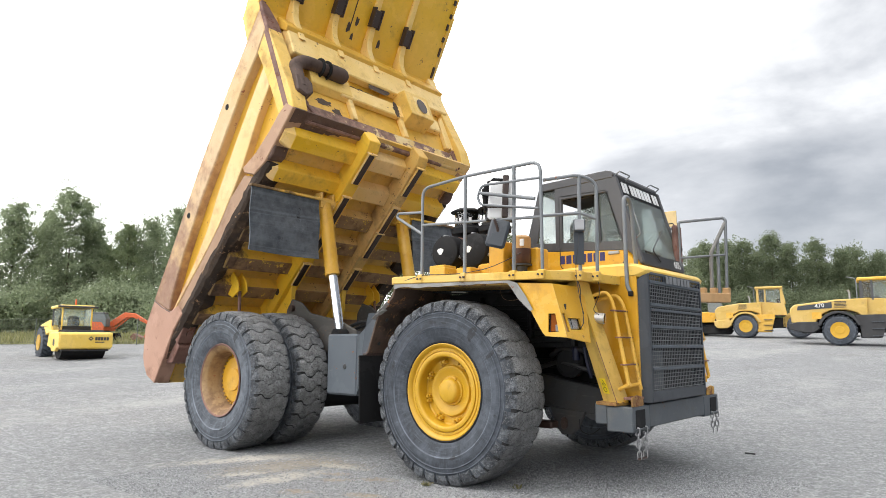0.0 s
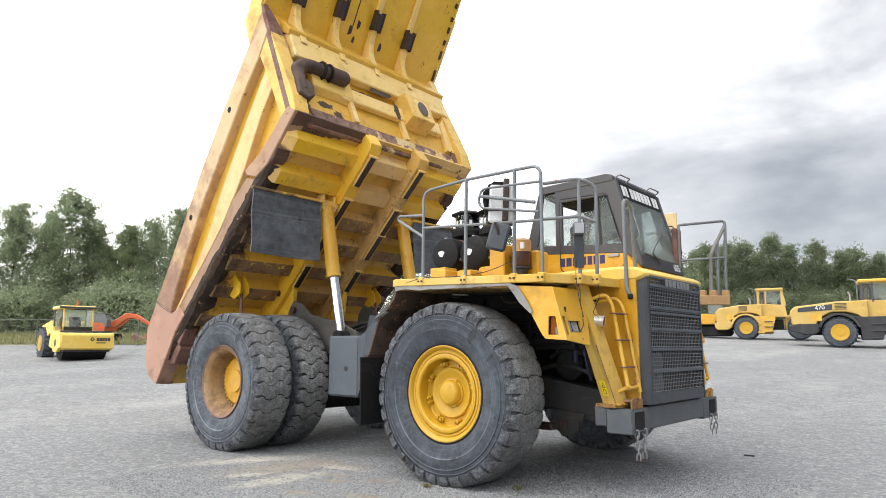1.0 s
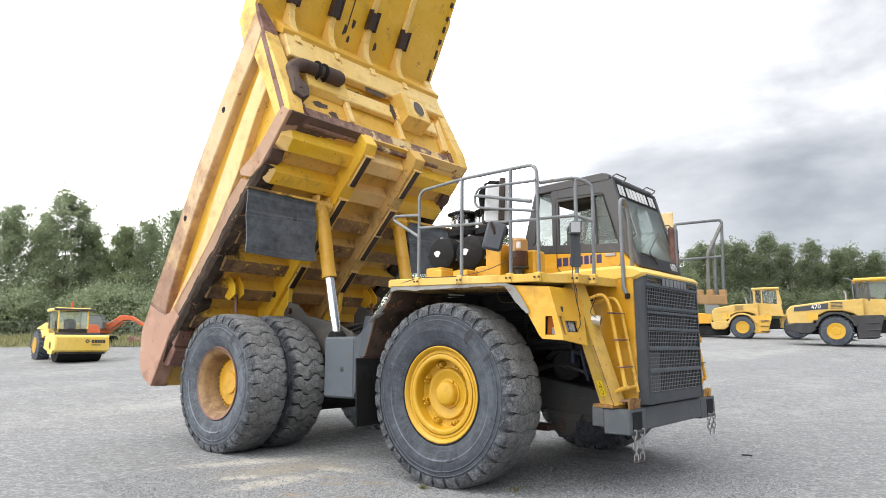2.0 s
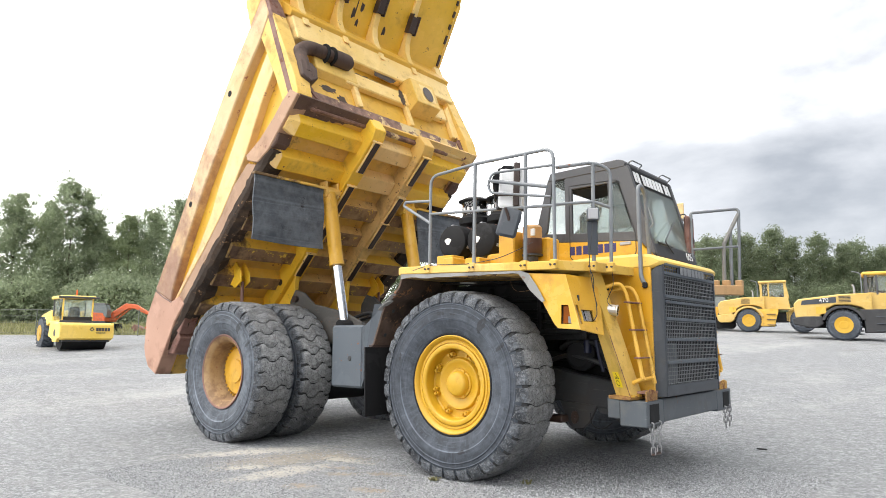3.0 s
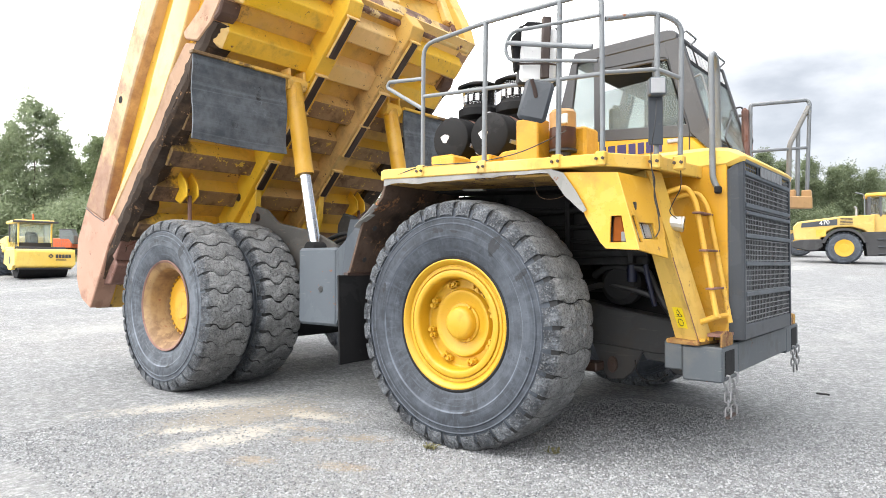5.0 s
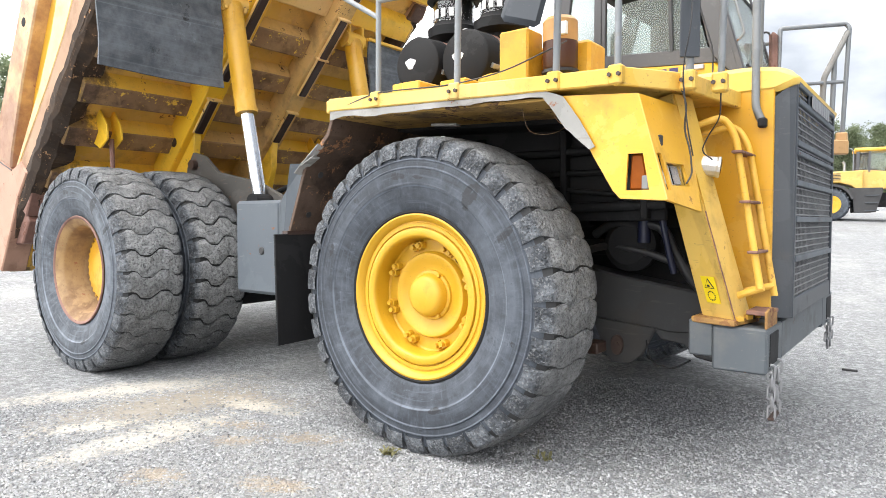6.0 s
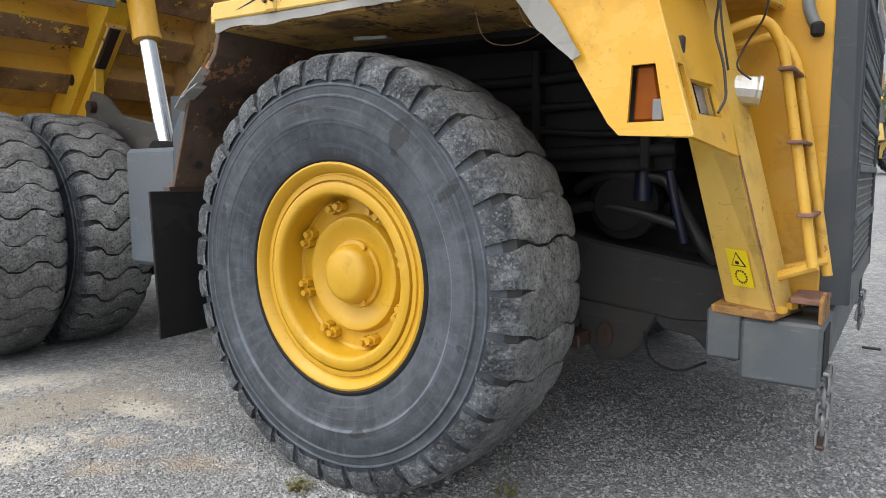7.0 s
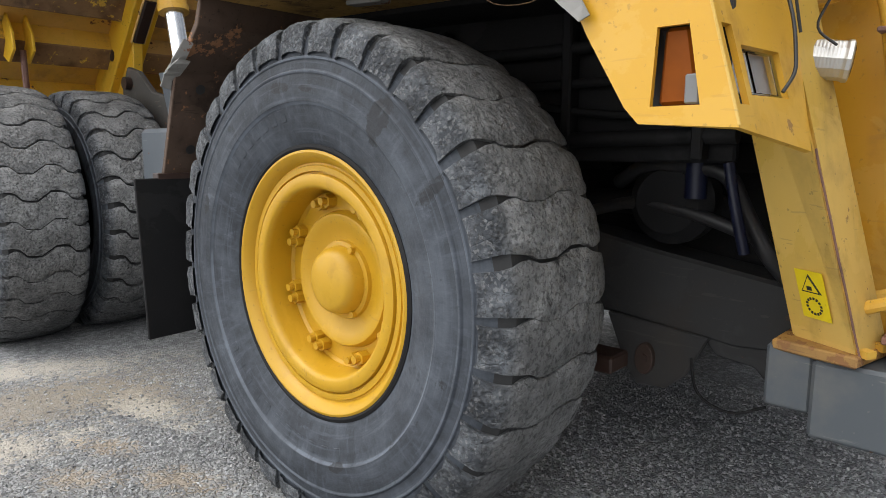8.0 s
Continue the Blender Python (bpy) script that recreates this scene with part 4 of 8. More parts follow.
# decks, sloping a little to the front
DZ = 2.41
for s, w_out in ((-1, 2.05), (1, 2.25)):
    outline = [(-0.76, s * w_out), (1.40, s * w_out), (1.64, s * (w_out - 0.40)), (1.72, s * 0.90), (-0.76, s * 0.90)]
    g = slab(outline, DZ - 0.045, DZ - 0.012, "z", 0.004)
    for v in g.verts:
        v.co.z -= 0.036 * (v.co.x + 0.76)
    part("deck_plate", g, M_deck, truck, "yellow steel deck plate")
    g = slab([(-0.77, DZ + 0.018), (1.41, DZ - 0.060), (1.41, DZ - 0.150), (-0.77, DZ - 0.072)], s * (w_out + 0.015), s * (w_out - 0.05), "y", 0.008)
    part("deck_edge_beam", g, M_deck, truck, "dirty yellow deck edge beam")
    b = bmesh.new()
    for p, q in (((1.40, w_out + 0.01), (1.655, w_out - 0.405)), ((1.655, w_out - 0.405), (1.735, 0.92))):
        d = Vector((q[0] - p[0], s * (q[1] - p[1]), 0))
        m = Matrix.Translation((p[0], s * p[1], DZ - 0.105)) @ Matrix.Rotation(math.atan2(d.y, d.x), 4, "Z")
        box(0, d.length, -0.02, 0.02, -0.05, 0.05, 0.006, b, m)
    part("deck_front_beam", b, M_deck, truck)
part("deck_plate", box(-0.76, 0.35, -0.90, 0.90, DZ - 0.035, DZ, 0.004), M_yellow, truck)
part("deck_rear_beam", box(-0.81, -0.765, -2.05, 2.25, DZ - 0.08, DZ + 0.01, 0.008), M_deck, truck)

# front fenders
for s in (-1, 1):
    yo = 2.03
    # side face with an opening for the indicator, front face with openings for a slot and the head lamps; the fold between them leans forward

    def fold(z):
        return 1.51 + (2.21 - z) * 0.2857

    def on_front(a, z, back=0.0):
        return Vector((fold(z) + 0.12 * a - back, s * (yo - a), z))

    def right(z):
        return 0.385 + (z - 1.60) * 0.275

    def front_plate(pts, d0, d1):
        g_ = bmesh.new()
        u_ = [g_.verts.new(on_front(a, z, d0)) for a, z in pts]
        v_ = [g_.verts.new(on_front(a, z, d1)) for a, z in pts]
        g_.faces.new(u_)
        g_.faces.new(v_[::-1])
        for k in range(len(pts)):
            g_.faces.new((u_[k], v_[k], v_[(k + 1) % len(pts)], u_[(k + 1) % len(pts)]))
        return g_

    b = bmesh.new()
    f9, f7 = fold(1.90), fold(1.71)
    for poly in (((1.06, 2.245), (1.51, 2.21), (f9, 1.90), (1.54, 1.90), (1.46, 1.90), (1.265, 1.90), (1.25, 1.93)), ((1.265, 1.90), (1.46, 1.90), (1.45, 1.71), (1.38, 1.71)), ((1.54, 1.90), (f9, 1.90), (f7, 1.71), (1.575, 1.71)), ((1.38, 1.71), (1.45, 1.71), (1.575, 1.71), (f7, 1.71), (fold(1.655), 1.655), (1.42, 1.668))):
        b.faces.new([b.verts.new((x, s * yo, z)) for x, z in poly])
    r9, r7 = right(1.90), right(1.71)
    for poly in (((0, 2.21), (0.55, 2.20), (r9, 1.90), (0.315, 1.90), (0.105, 1.90), (0.078, 1.90), (0.030, 1.90), (0, 1.90)), ((0, 1.90), (0.030, 1.90), (0.034, 1.71), (0, 1.71)), ((0.078, 1.90), (0.105, 1.90), (0.105, 1.855), (0.105, 1.735), (0.105, 1.71), (0.080, 1.71)), ((0.105, 1.90), (0.315, 1.90), (0.315, 1.855), (0.105, 1.855)), ((0.315, 1.90), (r9, 1.90), (r7, 1.71), (0.315, 1.71), (0.315, 1.735), (0.315, 1.855)), ((0.105, 1.735), (0.315, 1.735), (0.315, 1.71), (0.105, 1.71)), ((0, 1.71), (0.034, 1.71), (0.080, 1.71), (0.105, 1.71), (0.315, 1.71), (r7, 1.71), (0.385, 1.60), (0, 1.655))):
        b.faces.new([b.verts.new(on_front(a, z)) for a, z in poly])
    bmesh.ops.remove_doubles(b, verts=b.verts, dist=1e-4)
    bmesh.ops.recalc_face_normals(b, faces=b.faces)
    bmesh.ops.solidify(b, geom=b.faces[:], thickness=0.016)
    part("fender", b, M_yellow, truck, "yellow front fender with cut-outs for the lamps")
    part("fold_weld", pipe([on_front(0.0, 2.205, -0.002), on_front(0.0, 1.93, -0.002), on_front(0.0, 1.66, -0.002)], 0.004, 0.0, 6), M_deck, truck, "weld along the fender fold")
    part("lamp_housing", front_plate([(0.06, 1.90), (0.36, 1.90), (0.36, 1.69), (0.06, 1.69)], 0.10, 0.16), M_cabgrey, truck)
    part("slot_back", front_plate([(0.015, 1.92), (0.10, 1.92), (0.10, 1.69), (0.015, 1.69)], 0.03, 0.038), M_tan, truck)
    part("lamp_housing", box(1.41, 1.60, s * (yo - 0.13), s * (yo - 0.10), 1.67, 2.0, 0.004), M_black, truck)
    part("indicator_lamp", slab([(1.458, 1.712), (1.468, 1.90), (1.532, 1.90), (1.565, 1.712)], s * (yo - 0.025), s * (yo - 0.10), "y", 0.01), M_amber, truck, "dark amber indicator lamp")
    part("side_reflector", box(1.53, 1.566, s * (yo - 0.012), s * (yo - 0.06), 1.714, 1.785, 0.004), M_wire, truck, "clear side reflector")
    hl = part("head_lamp", front_plate([(0.098, 1.862), (0.322, 1.862), (0.322, 1.728), (0.098, 1.728)], 0.06, 0.10), M_black, truck, "twin rectangular head lamps")
    for poly in (((0.112, 1.846), (0.170, 1.846), (0.170, 1.744), (0.112, 1.744)), ((0.180, 1.846), (0.306, 1.846), (0.306, 1.744), (0.180, 1.744))):
        part("reflector", front_plate(poly, 0.040, 0.056), M_silver, hl, "silvery lamp reflector")
        part("lens", front_plate(poly, 0.020, 0.026), M_lens, hl, "clear lamp lens")
    # slanting column down to the bumper
    top = [(1.33, s * 1.42, 2.27), (1.555, s * 1.62, 2.27), (1.60, s * 1.42, 2.27), (1.45, s * 1.10, 2.27)]
    low = [(1.612, s * 1.17, 0.945), (1.835, s * 1.29, 0.945), (1.875, s * 1.06, 0.945), (1.62, s * 0.98, 0.945)]
    g = bmesh.new()
    a = [g.verts.new(p_) for p_ in top]
    c = [g.verts.new(p_) for p_ in low]
    g.faces.new(a)
    g.faces.new(c[::-1])
    for i in range(4):
        g.faces.new((a[i], c[i], c[(i + 1) % 4], a[(i + 1) % 4]))
    bmesh.ops.recalc_face_normals(g, faces=g.faces)
    bevelled(g, 0.012, 2)
    part("fender_column", g, M_deck, truck, "yellow slanted fender support column")
    part("column_foot", slab([(1.57, s * 1.27), (1.83, s * 1.33), (1.90, s * 1.0), (1.58, s * 0.97)], 0.935, 0.972, "z", 0.006), M_foot, truck, "rusty yellow foot plate")
    rf = random.Random(9)
    for k in range(9):
        fx, fy = 1.80 + rf.uniform(-0.02, 0.10), s * (1.05 + rf.uniform(0.0, 0.25))
        part("rust_flake", slab([(fx - 0.02, fy), (fx + 0.01, fy - 0.025), (fx + 0.03, fy + 0.01), (fx, fy + 0.03)], 0.966, 0.976 + rf.uniform(0.004, 0.02), "z", 0.0), M_tow if k % 2 else M_ladder, truck)
    edge = [Vector(low[1]).lerp(Vector(top[1]), i / 24) + Vector((0.001 + 0.003 * noise.noise((i * 0.7, s, 0)), s * 0.002, 0)) for i in range(13)]
    part("weld_seam", pipe(edge, 0.0035, 0.0, 6), M_rust, truck, "rusty weld seam")
    # torn pale grey lip along the arch, widest where it bends down over the fender
    b = bmesh.new()
    path = [(-0.76, 2.335), (-0.34, 2.315), (0.26, 2.295), (0.79, 2.275), (0.98, 2.275), (1.09, 2.235), (1.19, 2.10), (1.30, 1.915)]
    drop = (0.050, 0.042, 0.034, 0.022, 0.030, 0.085, 0.085, 0.012)
    rings = []
    for i, ((x0, z0), (x1, z1)) in enumerate(zip(path, path[1:])):
        k_ = max(2, int(math.hypot(x1 - x0, z1 - z0) / 0.035))
        for j in range(k_):
            f = j / k_
            x, z, h_ = x0 + (x1 - x0) * f, z0 + (z1 - z0) * f, drop[i] + (drop[i + 1] - drop[i]) * f
            d = Vector((-(z1 - z0), 0, x1 - x0)).normalized()
            n1, n2 = noise.noise((x * 4.3, z * 4.3, s)), noise.noise((x * 14, z * 14, s))
            h_ = h_ * (1.0 + 0.45 * n1) + 0.006 * n2
            o_ = 0.024 + 0.016 * noise.noise((x * 5, z * 4, 7.0))
            c0 = Vector((x, s * (yo + 0.020), z)) + d * 0.004
            c1 = Vector((x, s * (yo + o_), z)) - d * h_
            rings.append([b.verts.new(p_) for p_ in (c0, c0 + Vector((0, s * 0.005, 0)), c1 + Vector((0, s * 0.005, 0)), c1)])
    for u_, v_ in zip(rings, rings[1:]):
        for j in range(4):
            b.faces.new((u_[j], u_[(j + 1) % 4], v_[(j + 1) % 4], v_[j]))
    part("arch_lip", b, M_lip, truck, "pale grey bent and torn wheel-arch lip")
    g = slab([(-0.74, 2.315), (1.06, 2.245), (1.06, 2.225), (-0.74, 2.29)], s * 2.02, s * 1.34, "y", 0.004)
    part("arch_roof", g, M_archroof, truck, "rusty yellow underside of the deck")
    # Same deck underside farther in; its deeper shade is painted with M_dark.
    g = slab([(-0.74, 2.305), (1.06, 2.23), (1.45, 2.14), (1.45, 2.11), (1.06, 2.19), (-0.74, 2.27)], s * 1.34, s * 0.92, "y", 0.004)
    part("arch_roof", g, M_dark, truck, "inner roof of the wheel arch, its shade painted dark")
    part("bent_strip", slab([(-0.10, 2.235), (0.12, 2.215), (0.12, 2.20), (-0.10, 2.215)], s * 1.72, s * 1.66, "y", 0.003), M_lip, truck, "pale bent strip under the deck")
    for x_, dz in ((0.72, 0.16), (0.92, 0.12)):
        part("loose_wire", pipe([(x_, s * 1.86, 2.24), (x_ + 0.03, s * 1.84, 2.24 - dz), (x_ + 0.16, s * 1.74, 2.235 - dz), (x_ + 0.30, s * 1.62, 2.20)], 0.002, 0.08, 6), M_brown, truck, "loose dusty wire")
    b = lathe([(-0.075, 0.04), (-0.07, 0.066)] + [(-0.062 + 0.006 * i, 0.0712 + 0.0008 * (i % 2)) for i in range(20)] + [(0.062, 0.076), (0.075, 0.076), (0.08, 0.066), (0.06, 0.060), (0.05, 0.0)], 12, "x")
    bmesh.ops.transform(b, matrix=pose(1.68, s * 1.35, 1.87, 0, 8, s * -14) @ Matrix.Scale(0.82, 4), verts=b.verts)
    wl_ = part("work_lamp", b, M_lampshell, truck, "round chrome work lamp")
    b = lathe([(0.0, 0.068), (0.012, 0.05), (0.016, 0.0)], 20, "x")
    bmesh.ops.transform(b, matrix=pose(1.68, s * 1.35, 1.87, 0, 8, s * -14) @ Matrix.Scale(0.88, 4) @ Matrix.Translation((0.066, 0, 0)), verts=b.verts)
    part("lens", b, M_lens, wl_, smooth=True)
    part("lamp_bracket", pipe([(1.62, s * 1.62, 1.86), (1.68 - 0.06, s * (1.35 + 0.08), 1.87 - 0.06), (1.68 - 0.02, s * 1.35, 1.87 - 0.04)], 0.007), M_dark, truck)

# bumper with chains
b = box(1.70, 2.0, -1.29, -0.85, 0.665, 0.93, 0.012)
box(1.555, 1.70, -1.27, -0.90, 0.735, 0.955, 0.01, b)
part("bumper_end", b, M_bumper, truck, "grey steel bumper end box")
b = box(1.70, 2.0, 0.85, 1.40, 0.665, 0.93, 0.012)
box(1.555, 1.70, 0.90, 1.38, 0.735, 0.955, 0.01, b)
part("bumper_end", b, M_bumper, truck)
part("bumper_beam", box(1.78, 2.0, -0.86, 0.86, 0.69, 0.935, 0.012), M_bumper, truck, "grey steel front bumper beam")
for y, strands, n_links in ((-1.10, (-0.10, 0.10), 5), (1.20, (-0.09, 0.10), 4)):
    # Solid plate on the bumper face; the opening's inner shade is its colour.
    part("tow_opening", box(1.93, 2.004, y - 0.12, y + 0.12, 0.705, 0.895, 0.004), M_can_shade, truck, "black rectangular plate painted as the bumper's shaded opening")
    part("opening_rim", box(2.0, 2.012, y - 0.135, y + 0.135, 0.690, 0.706, 0.003), M_bumper, truck)
    for dy in strands:
        for k in range(n_links):
            lk = bmesh.new()
            pts = [(0.021 * math.cos(a_), 0.0, 0.022 * (1 if math.sin(a_) > 0 else -1) + 0.021 * math.sin(a_)) for a_ in (2 * math.pi * i / 12 for i in range(13))]
            pipe(pts, 0.0075, 0.0, 6, lk, 1)
            o = part("chain_link", lk, M_galv, truck, "", smooth=True)
            o.matrix_basis = pose(2.008, y + dy * (1 - 0.06 * k) + 0.006 * math.sin(3.0 * k), 0.672 - 0.060 * k, 0, 4, 90 * (k % 2) + 18)
    if y < 0:
        part("chain_bar", box(1.99, 2.025, y - 0.10, y + 0.10, 0.385, 0.405, 0.006), M_tow, truck, "rusty bar joining the chains")

# hood, grille
b = slab([(0.30, 2.30), (0.30, 2.44), (1.10, 2.50), (1.80, 2.505), (1.97, 2.485), (2.06, 2.44), (2.09, 2.385), (1.95, 2.33)], -0.945, 0.845, "y", 0.05)
part("hood", b, M_hood, truck, "yellow rounded hood", smooth=True)
for s in (-1, 1):
    b = slab([(0.30, 2.20), (0.30, 2.42), (1.945, 2.42), (1.945, 0.96), (1.70, 0.96), (1.60, 1.45), (1.25, 2.20)], -0.935 if s < 0 else 0.835, -0.90 if s < 0 else 0.80, "y", 0.006)
    part("hood_side", b, M_yellow, truck)
    yc = -0.925 if s < 0 else 0.825
    q = [(1.895, yc, 0.955), (1.895, yc, 2.27), (2.02, yc + 0.02 * -s, 2.365), (2.055, yc - 0.04 * s, 2.37), (2.055, yc - 0.04 * s, 0.955)]
    g = bmesh.new()
    a = [g.verts.new(p_) for p_ in q]
    c = [g.verts.new((p_[0] - 0.02, p_[1] - 0.03 * s - (0.006 * s), p_[2])) for p_ in q]
    g.faces.new(a)
    g.faces.new(c[::-1])
    for i in range(5):
        g.faces.new((a[i], c[i], c[(i + 1) % 5], a[(i + 1) % 5]))
    part("grille_cheek", g, M_grille, truck, "dark grey grille side panel with a cut corner")
g_frame = bmesh.new()
for y in (-0.868, 0.768):
    box(2.015, 2.062, y - 0.02, y + 0.02, 0.955, 2.40, 0.006, g_frame)
box(2.01, 2.058, -0.85, 0.75, 0.955, 1.075, 0.006, g_frame)
grille = part("grille", g_frame, M_grille, truck, "grey radiator grille with wire mesh")
for z in (2.385, 2.285, 2.03, 1.785, 1.56, 1.315):
    part("grille_bar", box(2.02, 2.068, -0.848, 0.748, z - 0.018, z + 0.018, 0.005), M_grey, grille)
b = bmesh.new()
for i in range(32):
    y = -0.83 + 1.56 * i / 31
    box(2.040, 2.045, y - 0.0042, y + 0.0042, 1.07, 2.38, 0, b)
for i in range(32):
    z = 1.09 + 1.29 * i / 31
    box(2.044, 2.049, -0.85, 0.75, z - 0.0042, z + 0.0042, 0, b)
mesh_ob = part("wire_mesh", b, M_wire, grille, "grey wire mesh")
mesh_ob["kind"] = "stuff"
part("radiator", box(1.86, 1.90, -0.88, 0.78, 1.0, 2.35, 0.01), M_can_shade, truck, "dark radiator core behind the grille")
part("radiator_shroud", box(1.92, 1.96, -0.62, -0.30, 1.08, 1.52, 0.01), M_grey, truck)
y = -0.40
badge = bmesh.new()
for w_ in (0.085, 0.10, 0.12, 0.095, 0.085, 0.085, 0.09):
    box(2.066, 2.078, y, y + w_ * 0.86, 2.292, 2.378, 0.004, badge)
    y += w_ + 0.018
part("name_badge", badge, M_galv, grille, "row of raised silver shapes")
part("grille_bar", box(2.02, 2.068, -0.848, 0.748, 1.955, 1.985, 0.005), M_grey, grille)
part("badge_plate", box(2.05, 2.060, -0.46, 0.40, 2.29, 2.382, 0.003), M_grille, grille)

# ladders on the front
for s in (-1, 1):
    lad = pipe([(1.55, s * 1.38, 2.09), (1.735, s * 1.27, 2.165), (1.80, s * 1.25, 2.05), (1.95, s * 1.25, 1.16)], 0.021, 0.07)
    ladder = part("ladder", lad, M_ladder, truck, "yellow tubular access ladder with rust", smooth=True)
    part("ladder_rail", pipe([(1.54, s * 1.10, 2.08), (1.75, s * 1.03, 2.14), (1.823, s * 1.02, 2.01), (1.983, s * 1.02, 1.10)], 0.021, 0.07), M_ladder, ladder, smooth=True)
    for z in (1.95, 1.66, 1.37):
        f = (2.06 - z) / 0.95
        part("rung", box(1.775 + 0.155 * f, 1.835 + 0.155 * f, s * 1.31, s * 0.97, z - 0.008, z + 0.008, 0.004), M_rust, ladder, "rusty flat rung")
    part("tie_tube", pipe([(1.79, s * 1.20, 1.095), (1.96, s * 1.22, 1.165)], 0.022), M_ladder, ladder)
    part("tie_tube", pipe([(1.82, s * 1.06, 1.12), (1.98, s * 1.03, 1.165)], 0.020), M_ladder, ladder)
    part("step_plate", slab([(1.87, s * 1.22), (1.99, s * 1.24), (2.0, s * 0.98), (1.87, s * 0.98)], 1.00, 1.025, "z", 0.004), M_rust, ladder, "rusty step plate")
    part("step_bracket", slab([(s * 1.28, 0.93), (s * 1.00, 0.93), (s * 1.00, 1.02), (s * 1.16, 1.05), (s * 1.28, 1.03)], 1.982, 1.998, "x", 0.004), M_foot, ladder, "rusty yellow step bracket")

# warning sticker on the column
c00, c10, c01, c11 = (Vector(p) for p in ((1.612, -1.17, 0.945), (1.835, -1.29, 0.945), (1.459, -1.305, 1.66), (1.682, -1.468, 1.66)))


def on_column(u, v, lift):
    p = (c00 * (1 - u) + c10 * u) * (1 - v) + (c01 * (1 - u) + c11 * u) * v
    nrm = (c10 - c00).cross(c01 - c00).normalized()
    return p + nrm * lift


def column_patch(pts, lift):
    g = bmesh.new()
    a = [g.verts.new(on_column(u, v, lift)) for u, v in pts]
    c = [g.verts.new(on_column(u, v, lift - 0.002)) for u, v in pts]
    g.faces.new(a)
    g.faces.new(c[::-1])
    for i in range(len(pts)):
        g.faces.new((a[i], c[i], c[(i + 1) % len(pts)], a[(i + 1) % len(pts)]))
    return g


sticker = part("warning_sticker", column_patch([(0.30, 0.16), (0.72, 0.16), (0.72, 0.385), (0.30, 0.385)], 0.004), M_sticker, truck, "bright yellow warning sticker with a triangle")
part("triangle", column_patch([(0.36, 0.285), (0.66, 0.285), (0.51, 0.37)], 0.007), M_black, sticker)
part("triangle_inside", column_patch([(0.395, 0.2925), (0.625, 0.2925), (0.51, 0.358)], 0.010), M_sticker, sticker)
part("pictogram", column_patch([(0.475, 0.30), (0.545, 0.30), (0.545, 0.318), (0.475, 0.318)], 0.0125), M_black, sticker)
g = bmesh.new()
for k in range(14):
    a0, a1 = 2 * math.pi * k / 14, 2 * math.pi * (k + 0.55) / 14
    ring = [(0.51 + 0.12 * math.cos(a0), 0.222 + 0.042 * math.sin(a0)), (0.51 + 0.12 * math.cos(a1), 0.222 + 0.042 * math.sin(a1)), (0.51 + 0.09 * math.cos(a1), 0.222 + 0.031 * math.sin(a1)), (0.51 + 0.09 * math.cos(a0), 0.222 + 0.031 * math.sin(a0))]
    merge(g, column_patch(ring, 0.007))
part("ring_mark", g, M_black, sticker)

# ---------- raised dump body: u runs along the floor to the front, z is square to the floor ----------
W = 2.15
side = [(0.0, 0.0), (0.08, 0.35), (0.80, 1.98), (0.22, 1.86), (-0.6, 1.74), (-2.14, 1.46), (-3.66, 1.08), (-5.10, 0.74), (-5.55, 0.33), (-5.66, 0.05), (-5.52, -0.22), (-5.0, -0.08), (-4.3, 0.0)]
b = bmesh.new()
box(-5.3, 0.05, -W + 0.12, W - 0.12, -0.03, 0.03, 0.0, b)
m_tail = Matrix.Translation((-5.3, 0, 0.0)) @ Matrix.Rotation(radians(-22), 4, "Y")
box(-0.38, 0.05, -W + 0.12, W - 0.12, -0.03, 0.03, 0.0, b, m_tail)
body = part("dump_body", b, M_under, truck, "raised yellow steel dump body with rusty edges")
body.matrix_basis = pose(-2.87, -0.04, 5.08, 0, -46, 0)


def ragged_strip(parent, us, low, high, y0, y1, amount, material, label="", seed=0.0):
    """A plate along u whose lower and upper borders low(u) and high(u) are eaten away unevenly; y0 to y1 is its thickness."""
    g = bmesh.new()
    rings = []
    for u in us:
        j = noise.noise((u * 3.7, seed, 0.3)) + 0.55 * noise.noise((u * 11.0, seed, 2.0))
        k = noise.noise((u * 4.3, seed + 5.0, 0.3)) + 0.55 * noise.noise((u * 13.0, seed, 7.0))
        lo, hi = low(u) + 0.4 * amount * j, high(u) + amount * k
        rings.append([g.verts.new(p_) for p_ in ((u, y0, lo), (u, y0, hi), (u, y1, hi), (u, y1, lo))])
    for p_, q_ in zip(rings, rings[1:]):
        for i in range(4):
            g.faces.new((p_[i], p_[(i + 1) % 4], q_[(i + 1) % 4], q_[i]))
    g.faces.new(rings[0])
    g.faces.new(rings[-1])
    return part("mud_band", g, material, parent, label)


